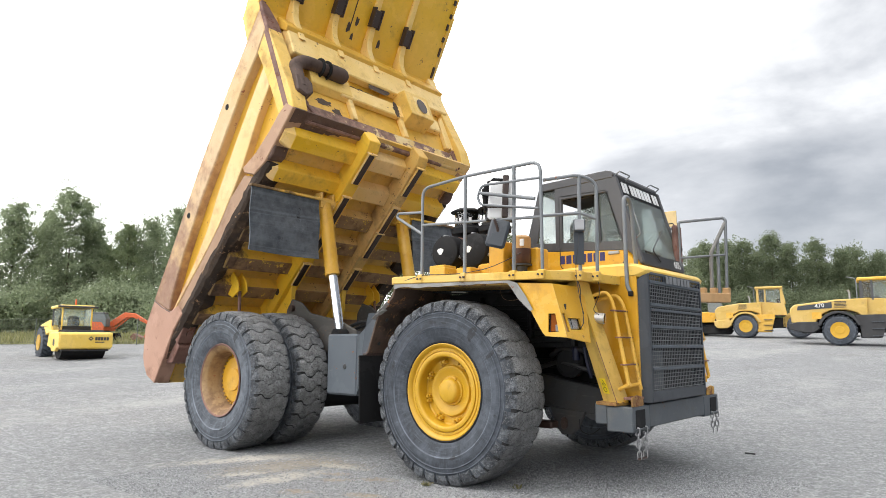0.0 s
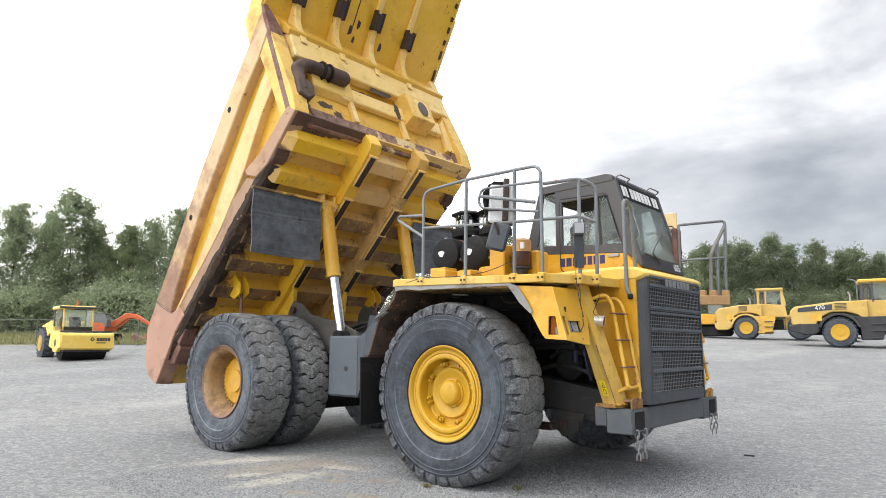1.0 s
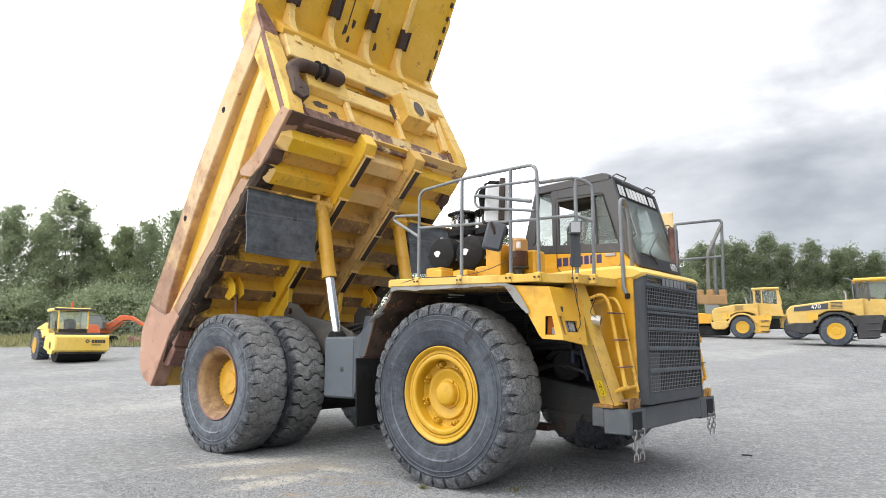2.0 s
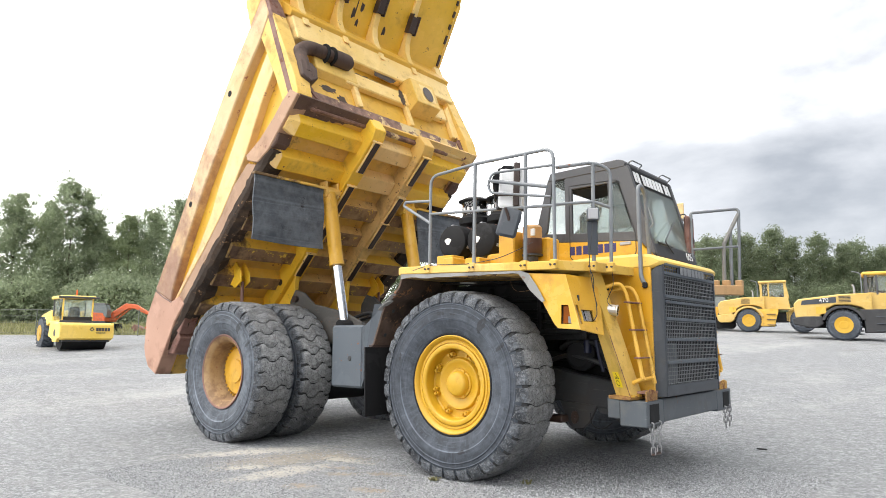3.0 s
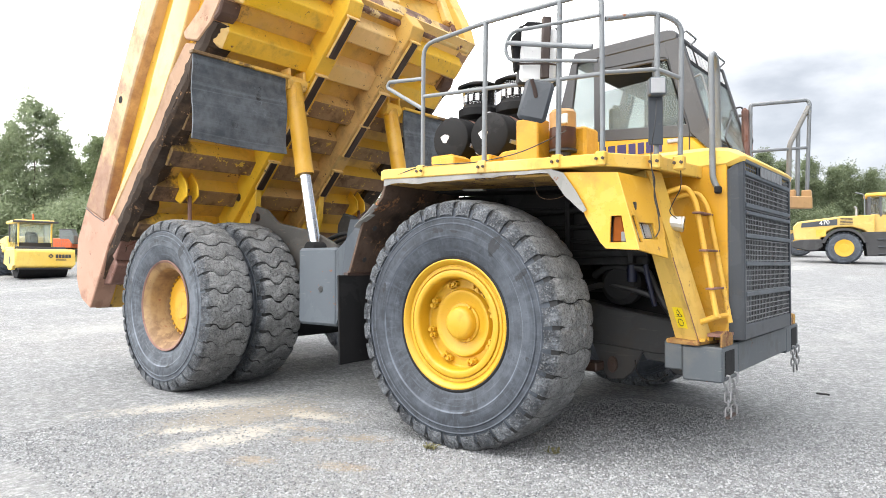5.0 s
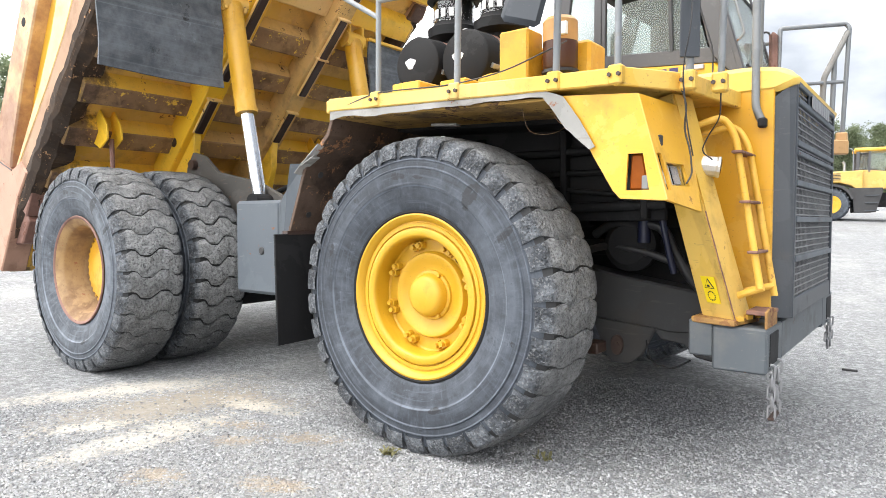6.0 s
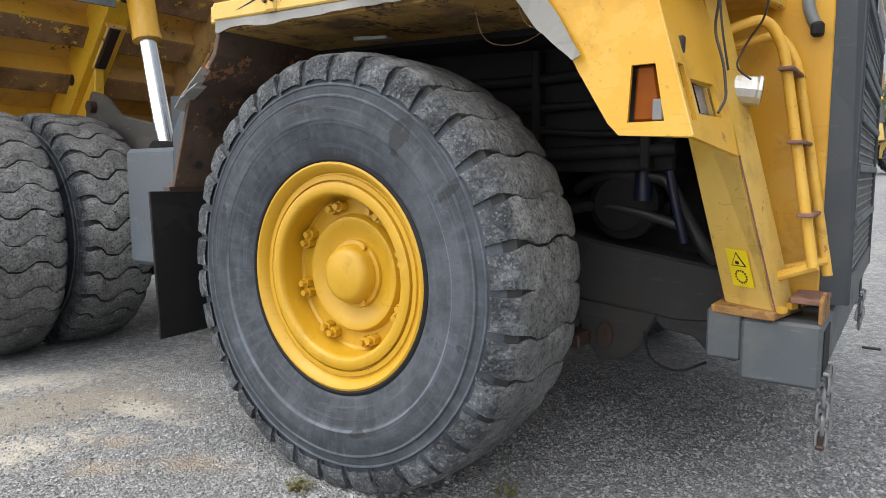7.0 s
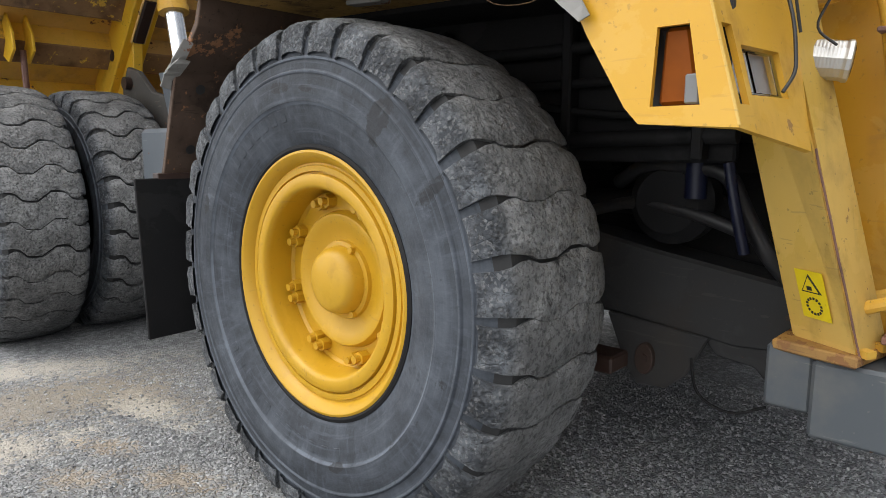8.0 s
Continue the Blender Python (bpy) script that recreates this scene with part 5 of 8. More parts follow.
for s in (-1, 1):
    part("side_wall", slab(side, s * (W - 0.30), s * (W - 0.12), "y", 0.004), M_recess, body, "yellow side wall plate")
    up = [(0.80, 1.99), (0.22, 1.90), (-0.59, 1.79), (-2.14, 1.49), (-3.66, 1.11), (-4.60, 0.90)]
    dn = [(-4.36, 0.34), (-4.17, 0.45), (-3.35, 0.74), (-2.35, 1.01), (-1.31, 1.21), (-0.34, 1.40), (0.22, 1.46), (0.63, 1.57)]
    part("upper_rail", slab(up + dn, s * (W + 0.03), s * (W - 0.26), "y", 0.02), M_rail_side, body, "sun-bleached scratched upper side rail")
    part("middle_rail", slab([(0.18, 1.17), (-0.16, 1.11), (-1.15, 0.90), (-2.11, 0.66), (-2.56, 0.50), (-3.2, 0.37), (-4.25, 0.29), (-4.30, 0.23), (-3.0, 0.21), (-2.38, 0.23), (-1.86, 0.31), (-1.33, 0.41), (-0.48, 0.68), (0.02, 0.78)], s * (W + 0.005), s * (W - 0.26), "y", 0.014), M_midrail, body)
    part("front_stiffener", slab([(0.63, 1.56), (0.80, 1.97), (0.70, 1.62), (0.24, 0.20), (0.10, -0.05), (-0.04, 0.16), (-0.18, 0.19), (0.02, 0.76), (0.24, 1.50)], s * (W + 0.015), s * (W - 0.26), "y", 0.01), M_body, body)
    part("bottom_rail", slab([(0.10, -0.06), (0.06, 0.16), (-0.18, 0.20), (-0.48, 0.20), (-0.9, 0.25), (-1.30, 0.37), (-1.34, 0.28), (-1.20, 0.02), (-0.88, -0.08)], s * (W + 0.022), s * (W - 0.26), "y", 0.015), M_botrail, body, "worn pinkish-brown bottom rail")
    part("rear_bottom_rail", slab([(-1.25, 0.04), (-1.38, 0.28), (-1.86, 0.32), (-3.0, 0.22), (-4.25, 0.24), (-4.30, -0.02), (-2.6, 0.0)], s * (W - 0.004), s * (W - 0.26), "y", 0.015), M_mudrail, body, "brown mud-caked rear bottom rail")
    part("tail_plate", slab([(-4.60, 0.89), (-5.14, 0.77), (-5.55, 0.40), (-5.62, 0.25), (-5.66, 0.04), (-5.55, -0.25), (-4.94, -0.13), (-4.5, -0.03), (-4.10, -0.03), (-4.12, 0.20), (-4.36, 0.32)], s * (W + 0.025), s * (W - 0.26), "y", 0.015), M_tailrust, body, "pinkish-brown worn tail plate")
    part("weld_seam", pipe([(-4.61, s * (W + 0.026), 0.90), (-4.50, s * (W + 0.028), 0.60), (-4.36, s * (W + 0.026), 0.31)], 0.008, 0.02, 6), M_tow, body, "dark weld seam")
    ragged_strip(body, [-1.2 - 0.045 * i for i in range(66)], lambda u: -0.06, lambda u: 0.03 + 0.02 * math.sin(3 * u), s * (W + 0.002), s * (W - 0.24), 0.055, M_mud, "black caked mud along the rail", s)
    # dark mud band below the bottom rail
    b = bmesh.new()
    rings = []
    for i in range(72):
        u = -0.85 - 4.20 * i / 71
        ring = []
        for y, v in ((W + 0.004, 0.03), (W + 0.006, -0.06), (W - 0.03, -0.13), (W - 0.14, -0.16), (W - 0.34, -0.11), (W - 0.36, -0.02)):
            j = noise.noise((u * 3.1, y * 9, v * 9 + s)) + 0.5 * noise.noise((u * 9.7, y * 21, v * 21))
            ring.append(b.verts.new((u + 0.02 * j, s * (y + 0.022 * j), v + 0.05 * j * (1 if v < 0 else 0.6))))
        rings.append(ring)
    for p_, q_ in zip(rings, rings[1:]):
        for k in range(5):
            b.faces.new((p_[k], p_[k + 1], q_[k + 1], q_[k]))
    b.faces.new(rings[0])
    b.faces.new(rings[-1])
    part("floor_edge", b, M_mud, body, "mud-caked black floor edge with rust")
    part("canopy_side", slab([(0.22, 1.88), (0.45, 2.33), (0.85, 2.47), (2.25, 2.95), (2.43, 2.95), (2.15, 2.52), (0.86, 2.10), (0.80, 1.98)], s * (W + 0.03), s * (W - 0.03), "y", 0.008), M_body, body)
    part("slot_mark", slab([(0.15, 1.25), (-0.20, 1.175), (-1.38, 0.87), (-1.38, 0.825), (-0.16, 1.10), (0.17, 1.175)], s * (W - 0.10), s * (W - 0.12), "y", 0.0), M_black, body, "long dark slot between the rails")
    for u, v in ((-0.85, 1.55), (-2.83, 1.12)):
        part("rail_hole", lathe([(-0.004, 0.0), (-0.004, 0.05), (0.004, 0.055)], 16, "y"), M_dark, body).matrix_basis = Matrix.Translation((u, s * (W + 0.031), v))

# front wall, in its own frame: w up the wall, n out of it
WA = math.atan2(1.75, 0.74)
m_wall = Matrix.Translation((0.08, 0, 0.35)) @ Matrix.Rotation(math.pi / 2 - WA, 4, "Y")
# local x = out of the wall, local z = up the wall


def on_wall(x0, x1, y0, y1, z0, z1, w=0.012, bm=None):
    return box(x0, x1, y0, y1, z0, z1, w, bm, m_wall)


def wall_plate(points, lo, hi, w=0.01):
    """A plate on the front wall: points of (y, w), from lo to hi out of the wall."""
    g = slab(points, lo, hi, "x", w)
    bmesh.ops.transform(g, matrix=m_wall, verts=g.verts)
    return g


part("front_wall", on_wall(-0.05, 0.0, -W + 0.05, W - 0.05, -0.40, 1.90, 0.0), M_recess, body, "yellow front wall of the dump body")
part("upper_wall_beam", on_wall(0.0, 0.16, -1.82, W - 0.10, 0.90, 1.46, 0.02), M_wall, body, "pale yellow upper cross beam")
part("middle_wall_beam", on_wall(0.0, 0.12, -0.95, W - 0.50, 0.36, 0.66, 0.02), M_wall, body, "pale yellow middle cross beam with cracked paint")
part("bottom_flange", on_wall(-0.02, 0.06, -1.85, W - 0.06, -0.46, -0.06, 0.018), M_flange, body, "rusty brown bottom flange")
part("flange_end", wall_plate([(W - 0.30, -0.46), (W + 0.0, -0.26), (W - 0.02, 0.06), (W - 0.22, 0.12), (W - 0.38, -0.1)], -0.03, 0.085), M_rust, body, "rust-brown flange corner")
part("side_flange", wall_plate([(-W - 0.02, -0.26), (-1.76, -0.44), (-1.72, -0.06), (-1.84, 0.10), (-1.87, 0.60), (-1.90, 1.50), (-2.02, 1.84), (-2.12, 1.98), (-W - 0.02, 1.90)], -0.03, 0.085), M_rust, body, "wide rusty brown corner flange")
part("flange_fold", wall_plate([(-1.90, -0.02), (-1.66, -0.36), (-1.62, -0.32), (-1.84, 0.02)], 0.07, 0.11), M_rust, body)
part("side_flange", wall_plate([(W - 0.46, 0.02), (W + 0.0, -0.06), (W, 1.90), (W - 0.20, 1.90), (W - 0.22, 0.90), (W - 0.40, 0.66)], 0.0, 0.09), M_wall, body)
for y in (-0.72, 0.53):
    part("wall_rib", on_wall(0.0, 0.09, y - 0.05, y + 0.05, -0.06, 0.38, 0.01), M_wall, body)
for y0, y1, w0, w1, d in ((-1.56, -0.68, 0.34, 0.96, 0.13), (0.58, 1.22, 0.28, 0.94, 0.33)):
    g = slab([(0.0, w0 - 0.02), (0.0, w1 + 0.05), (d, w1 - 0.06), (d, w0 + 0.06)], y0, y1, "y", 0.012)
    bmesh.ops.transform(g, matrix=m_wall, verts=g.verts)
    stub = part("exhaust_box", g, M_body, body, "yellow exhaust box on the front wall")
    if y0 > 0:
        g = lathe([(0.0, 0.0), (0.0, 0.115), (0.012, 0.15)], 24, "x")
        bmesh.ops.transform(g, matrix=m_wall @ Matrix.Translation((d + 0.004, 0.95, 0.60)) @ Matrix.Diagonal((1, 0.85, 1.1, 1)), verts=g.verts)
        part("outlet", g, M_tow, stub, "rusty brown round outlet")
        part("outlet_rim", wall_plate([(0.78, 0.44), (1.13, 0.44), (1.15, 0.80), (0.78, 0.80)], d - 0.005, d + 0.003, 0.0), M_wall, stub)
# soot and scuffs blown over the beams
for cy, cw, ry_, rw, n_, mat in ((0.10, 0.90, 0.26, 0.13, 0.124, M_soot), (-0.32, 0.76, 0.34, 0.05, 0.006, M_soot), (0.42, 0.50, 0.07, 0.16, 0.124, M_soot), (-1.30, 0.16, 0.16, 0.06, 0.006, M_soot), (-1.05, 0.04, 0.1, 0.07, 0.006, M_soot), (-1.72, 1.22, 0.06, 0.04, 0.124, M_soot)):
    rs = random.Random(int(100 * cy) + 900)
    pts = []
    for k in range(28):
        a_ = 2 * math.pi * k / 28
        q = 1.0 + 0.45 * noise.noise((2.4 * math.cos(a_) + cy, 2.4 * math.sin(a_), cw)) + rs.uniform(-0.22, 0.22)
        pts.append((cy + ry_ * q * math.cos(a_), cw + rw * q * math.sin(a_)))
    part("soot_patch", wall_plate(pts, n_ - 0.003, n_, 0.0), mat, body, "black soot blown over the paint")

b = pipe([m_wall @ Vector(p) for p in ((0.16, -1.90, 0.10), (0.16, -1.90, 0.56), (0.17, -1.72, 0.72), (0.18, -1.50, 0.74), (0.18, -1.20, 0.72))], 0.112, 0.20, 20, None, 6)
exhaust = part("exhaust_pipe", b, M_exhaust, body, "dark brown sooty exhaust elbow on the body front", smooth=True)
for y in (-1.38, -1.24):
    part("pipe_flange", rod(m_wall @ Vector((0.18, y, 0.72)), m_wall @ Vector((0.18, y + 0.022, 0.72)), 0.165, 22), M_can_shade, exhaust, "dark pipe flange")
g = lathe([(0.0, 0.0), (0.0, 0.135), (0.26, 0.140), (0.34, 0.125), (0.39, 0.08), (0.40, 0.0)], 24, "y")
bmesh.ops.transform(g, matrix=m_wall @ Matrix.Translation((0.20, -1.20, 0.71)), verts=g.verts)
part("exhaust_stub", g, M_exhaust, exhaust, "rust-brown rounded stub", smooth=True)
g = slab([(-2.05, -0.02), (-1.90, -0.10), (-1.74, 0.0), (-1.70, 0.20), (-1.78, 0.30), (-2.02, 0.30)], 0.03, 0.26, "x", 0.02)
bmesh.ops.transform(g, matrix=m_wall, verts=g.verts)
part("exhaust_base", g, M_exhaust, exhaust, "dark exhaust base block")

# canopy over the cab, tipped up with the body
CA = radians(19)
m_can = Matrix.Translation((0.82, 0, 2.10)) @ Matrix.Rotation(-CA, 4, "Y")


def on_canopy(x0, x1, y0, y1, z0, z1, w=0.01, bm=None):
    return box(x0, x1, y0, y1, z0, z1, w, bm, m_can)


part("canopy", on_canopy(-0.12, 2.75, -W, W, 0.0, 0.05, 0.0), M_canopy, body, "yellow canopy plate over the cab")
g = slab([(-0.14, -0.02), (-0.06, -0.16), (-0.10, -0.34), (-0.16, -0.50), (-0.26, -0.50), (-0.24, 0.0)], -1.85, W - 0.08, "y", 0.01)
bmesh.ops.transform(g, matrix=m_can, verts=g.verts)
part("canopy_fold", g, M_recess, body, "curved fold between front wall and canopy")
for s in (-1, 1):
    part("canopy_edge", on_canopy(0.0, 2.75, s * W, s * (W - 0.05), -0.03, 0.16, 0.01), M_body, body)
    rs = random.Random(5 + s)
    for k in range(9):
        x_ = 0.05 + 0.26 * k + rs.uniform(-0.08, 0.08)
        ln = rs.uniform(0.06, 0.22)
        part("rust_scab", on_canopy(x_, x_ + ln, s * (W - 0.052), s * (W - 0.085 - rs.uniform(0, 0.03)), -0.035, 0.004, 0.006), M_tow, body, "dark rust scab along the canopy edge")
for y, x_pad in ((-1.56, 0.34), (-0.70, 0.44), (0.16, 0.52), (1.03, 0.46)):
    rib = slab([(-0.30, -0.62), (-0.16, -0.46), (-0.06, -0.32), (0.06, -0.20), (0.22, -0.12), (x_pad + 0.1, -0.075), (2.7, -0.02), (2.7, 0.0), (-0.22, 0.0)], y - 0.065, y + 0.065, "y", 0.012)
    bmesh.ops.transform(rib, matrix=m_can, verts=rib.verts)
    r_ = part("canopy_rib", rib, M_wall, body, "pale curved canopy rib")
    part("rib_pad", on_canopy(x_pad - 0.03, x_pad + 0.29, y - 0.095, y + 0.085, -0.135, -0.06, 0.012), M_tow, r_, "dark rusty rest pad")
    for sgn in (-1, 1):
        part("pad_cheek", on_canopy(x_pad - 0.05, x_pad + 0.33, y + sgn * 0.092 - 0.012, y + sgn * 0.092 + 0.012, -0.155, -0.03, 0.004), M_tow, r_)
part("canopy_seam", on_canopy(0.30, 2.7, -0.30, -0.285, -0.012, 0.002, 0.0), M_tow, body, "thin weld seam across the canopy")
for x_, y_, r_ in ((0.30, -0.32, 0.055), (0.48, -0.17, 0.05), (0.24, 0.46, 0.05), (0.86, -1.06, 0.03), (0.16, -0.20, 0.04)):
    pts = [(x_ + r_ * 1.5 * math.cos(a_) * (1 + 0.4 * math.sin(3 * a_ + x_ * 9)), y_ + r_ * math.sin(a_) * (1 + 0.3 * math.cos(2 * a_))) for a_ in (2 * math.pi * k / 14 for k in range(14))]
    g = slab(pts, -0.006, -0.001, "z", 0.0)
    bmesh.ops.transform(g, matrix=m_can, verts=g.verts)
    part("rust_spot", g, M_tow, body, "rust spot where the paint has come off")

# underside: keels, cross beams, pads
for s in (-1, 1):
    y = 0.60 * s
    keel = part("keel_beam", slab([(0.10, -0.03), (0.06, -0.30), (-0.10, -0.36), (-4.9, -0.38), (-5.1, -0.03)], y - 0.13, y + 0.13, "y", 0.012), M_beam if s < 0 else M_muddy, body, "yellow longitudinal keel beam")
    for u0, u1 in ((-0.74, -0.15), (-1.60, -1.03), (-2.2, -1.63), (-3.0, -2.5)):
        part("rest_pad", box(u0, u1, y - 0.055, y + 0.055, -0.415, -0.36, 0.012), M_tow, keel, "worn dark rubber rest pad")
        for sgn in (-1, 1):
            part("pad_strip", box(u0 - 0.01, u1 + 0.01, y + sgn * 0.064 - 0.006, y + sgn * 0.064 + 0.006, -0.40, -0.36, 0.003), M_midbeam, keel)
        part("pad_stop", box(u1 + 0.005, u1 + 0.03, y - 0.10, y + 0.10, -0.42, -0.35, 0.005), M_midbeam, keel, "dirty steel stop at the pad's end")
    part("hinge_plate", slab([(-4.6, -0.35), (-4.0, -0.38), (-3.0, -0.38), (-3.3, -0.62), (-3.8, -0.85), (-4.4, -0.7)], y - 0.05, y + 0.05, "y", 0.01), M_beam, body)
    g = lathe([(-0.004, 0.0), (-0.004, 0.03), (0.0, 0.06), (0.006, 0.062)], 16, "y")
    bmesh.ops.transform(g, matrix=Matrix.Translation((-3.31, s * 0.735, -0.22)) @ Matrix.Diagonal((1, -s, 1, 1)), verts=g.verts)
    part("plate_hole", g, M_tow, body, "rust-rimmed hole in the plate")
    for i, u in enumerate((-0.38, -0.99, -1.62, -2.20, -2.78, -3.38, -4.05)):
        hi_beam = i < 2
        mat = M_beam if hi_beam else M_beamlow
        prof = [(u + 0.20, -0.03), (u + 0.11, -0.20), (u - 0.12, -0.22), (u - 0.20, -0.03)]
        g = slab(prof, s * 0.71, s * (1.98 if hi_beam else 2.0), "y", 0.010)
        g.normal_update()
        for f in g.faces:
            f.material_index = 1 if f.normal.z < -0.8 and not hi_beam else 0
        beam_ = part("cross_beam", g, [mat, M_brown], body, "yellow cross beam" if hi_beam else "mud-stained yellow cross beam")
        if hi_beam:
            g = bmesh.new()
            a = [g.verts.new((p_, s * 1.985, q_)) for p_, q_ in prof]
            c = [g.verts.new((u + 0.15, s * 2.12, -0.03)), g.verts.new((u + 0.08, s * 2.13, -0.10)), g.verts.new((u - 0.08, s * 2.13, -0.11)), g.verts.new((u - 0.15, s * 2.12, -0.03))]
            g.faces.new(a)
            g.faces.new(c[::-1])
            for k in range(4):
                g.faces.new((a[k], c[k], c[(k + 1) % 4], a[(k + 1) % 4]))
            part("beam_end", g, M_midbeam, beam_, "chamfered beam end")
    part("corner_block", slab([(-0.56, -0.02), (-0.58, -0.10), (-0.72, -0.14), (-0.84, -0.10), (-0.86, -0.02)], s * 1.90, s * 2.16, "y", 0.02), M_rustplate, body, "rusted-through floor corner")
    # brown rust plate behind the front flange, torn along its edge
    g = bmesh.new()
    rings = []
    for k in range(40):
        y_ = s * (2.12 - 1.46 * k / 39)
        edge_u = -0.42 + 0.36 * (k / 39) ** 0.6 + 0.07 * noise.noise((k * 0.45, s, 0)) + 0.03 * noise.noise((k * 1.7, s, 3))
        rings.append([g.verts.new(p_) for p_ in ((0.10, y_, -0.075), (edge_u, y_, -0.055), (edge_u, y_, -0.028), (0.10, y_, -0.028))])
    for p_, q_ in zip(rings, rings[1:]):
        for k in range(4):
            g.faces.new((p_[k], p_[(k + 1) % 4], q_[(k + 1) % 4], q_[k]))
    g.faces.new(rings[0])
    g.faces.new(rings[-1])
    part("rust_plate", g, M_rustplate if s < 0 else M_midbeam, body, "dark rusty plate under the front edge")
for u in (-0.38, -0.99, -1.62, -2.20, -2.78, -3.38, -4.05):
    g = slab([(u + 0.20, -0.03), (u + 0.12, -0.20), (u - 0.13, -0.22), (u - 0.20, -0.03)], -0.47, 0.47, "y", 0.012)
    g.normal_update()
    for f in g.faces:
        f.material_index = 1 if f.normal.z < -0.8 and u < -1.5 else 0
    part("cross_beam", g, [M_midbeam if u > -1.3 else M_muddy, M_brown], body, "mud-stained yellow cross beam")
for s in (-1, 1):
    part("tail_beam", slab([(-4.62, -0.05), (-4.66, -0.26), (-5.0, -0.30), (-5.25, -0.08)], s * 0.2, s * 2.08, "y", 0.015), M_rust, body)
    part("tail_bracket", slab([(-4.28, 0.04), (-4.30, -0.16), (-4.62, -0.22), (-4.66, 0.0)], s * 1.86, s * 2.11, "y", 0.015), M_rust, body, "rusty tail bracket")
    for y in (1.50, 1.66):
        part("ejector_bracket", slab([(-3.08, -0.05), (-3.32, -0.05), (-3.46, -0.18), (-3.40, -0.36), (-3.20, -0.42), (-3.10, -0.30)], s * y - 0.012, s * y + 0.012, "y", 0.004), M_beam, body, "yellow ejector bracket plate")

# hanging rubber flaps, hoist cylinders, rock ejector bars
for s in (-1, 1):
    b = bmesh.new()
    n_u, n_v = 9, 7
    ds = [s * (2.44 - (2.44 - 1.13) * i / n_u) for i in range(n_u + 1)]
    front, back = [], []
    for j in range(n_v + 1):
        z = 3.97 - 0.99 * j / n_v
        front.append([b.verts.new((-3.42 + 0.018 * math.sin(2.2 * y + 1.3 * j) + 0.02 * j / n_v, y, z - 0.012 * math.sin(3 * y))) for y in ds])
        back.append([b.verts.new((-3.445 + 0.018 * math.sin(2.2 * y + 1.3 * j) + 0.02 * j / n_v, y, z - 0.012 * math.sin(3 * y))) for y in ds])
    for j in range(n_v):
        for i in range(n_u):
            b.faces.new((front[j][i], front[j][i + 1], front[j + 1][i + 1], front[j + 1][i]))
            b.faces.new((back[j][i], back[j + 1][i], back[j + 1][i + 1], back[j][i + 1]))
    for j in range(n_v):
        for i in (0, n_u):
            b.faces.new((front[j][i], front[j + 1][i], back[j + 1][i], back[j][i]))
    for i in range(n_u):
        for j in (0, n_v):
            b.faces.new((front[j][i], front[j][i + 1], back[j][i + 1], back[j][i]))
    part("rock_flap", b, M_sheet, truck, "hanging grey-black rubber rock flap", smooth=True)
    part("flap_bar", box(-3.46, -3.38, s * 2.46, s * 1.10, 3.96, 4.0, 0.006), M_under, truck)
    yc = s * 0.93
    top, neck, low = Vector((-3.53, yc, 3.93)), Vector((-3.29, yc, 2.75)), Vector((-3.02, yc, 1.72))
    axis = (low - top).normalized()
    cyl = part("hoist_cylinder", rod(top, neck, 0.115, 24), M_yellow, truck, "yellow hoist cylinder", smooth=True)
    part("piston_rod", rod(neck, neck + axis * 1.06, 0.075, 24), M_chrome, cyl, "bright polished piston rod", smooth=True)
    b = rod(neck - axis * 0.02, neck + axis * 0.035, 0.122, 24)
    part("gland", b, M_yellow, cyl)
    b = rod(top + Vector((0, -0.16, 0.02)), top + Vector((0, 0.16, 0.02)), 0.10, 18)
    box(-3.62, -3.44, yc - 0.14, yc - 0.10, 3.85, 4.12, 0.01, b)
    box(-3.62, -3.44, yc + 0.10, yc + 0.14, 3.85, 4.12, 0.01, b)
    part("cylinder_mount", b, M_under, cyl)
    b = rod(low + Vector((0, -0.14, 0.02)), low + Vector((0, 0.14, 0.02)), 0.10, 18)
    part("rod_end", b, M_dark, cyl)
    part("feed_pipe", pipe([top + Vector((0.12, -0.06, -0.1)), top + Vector((0.15, -0.06, -0.4)), top + Vector((0.22, -0.05, -0.75))], 0.014), M_yellow, cyl)
    b = rod((-4.92, s * 1.60, 2.50), (-4.90, s * 1.60, 1.75), 0.028, 8)
    part("rock_ejector", b, M_rust, truck, "rusty rock ejector bar between the dual tyres")
    part("frame_horn", slab([(-4.65, 1.55), (-4.58, 2.20), (-4.45, 2.38), (-4.22, 2.32), (-3.95, 2.12), (-3.2, 1.98), (-2.8, 1.82), (-2.7, 1.55), (-3.6, 1.45)], s * 0.86, s * 0.80, "y", 0.012), M_dusty, truck, "dusty frame horn")
part("pivot_pin", rod((-4.40, -0.92, 2.22), (-4.40, -0.78, 2.22), 0.06, 16), M_tow, truck)
for dy in (-0.35, -0.15, 0.2, 0.4):
    part("hydraulic_hose", pipe([(-2.4, dy, 1.75), (-2.9, dy * 1.3, 2.0), (-3.4, dy * 1.2, 1.9), (-3.9, dy, 1.75)], 0.03, 0.25), M_black, truck, smooth=True)
part("hydraulic_hose", pipe([(-1.6, -0.9, 1.75), (-2.2, -0.6, 1.95), (-2.8, -0.2, 1.8), (-3.5, 0.0, 1.7)], 0.03, 0.3), M_black, truck, smooth=True)

# ---------- railings ----------


def rail_run(pts, r=0.018, bend=0.10, parent=None, name="railing_tube"):
    return part(name, pipe(pts, r, bend, 10), M_railing, parent, "grey tubular railing" if parent is truck else "", smooth=True)


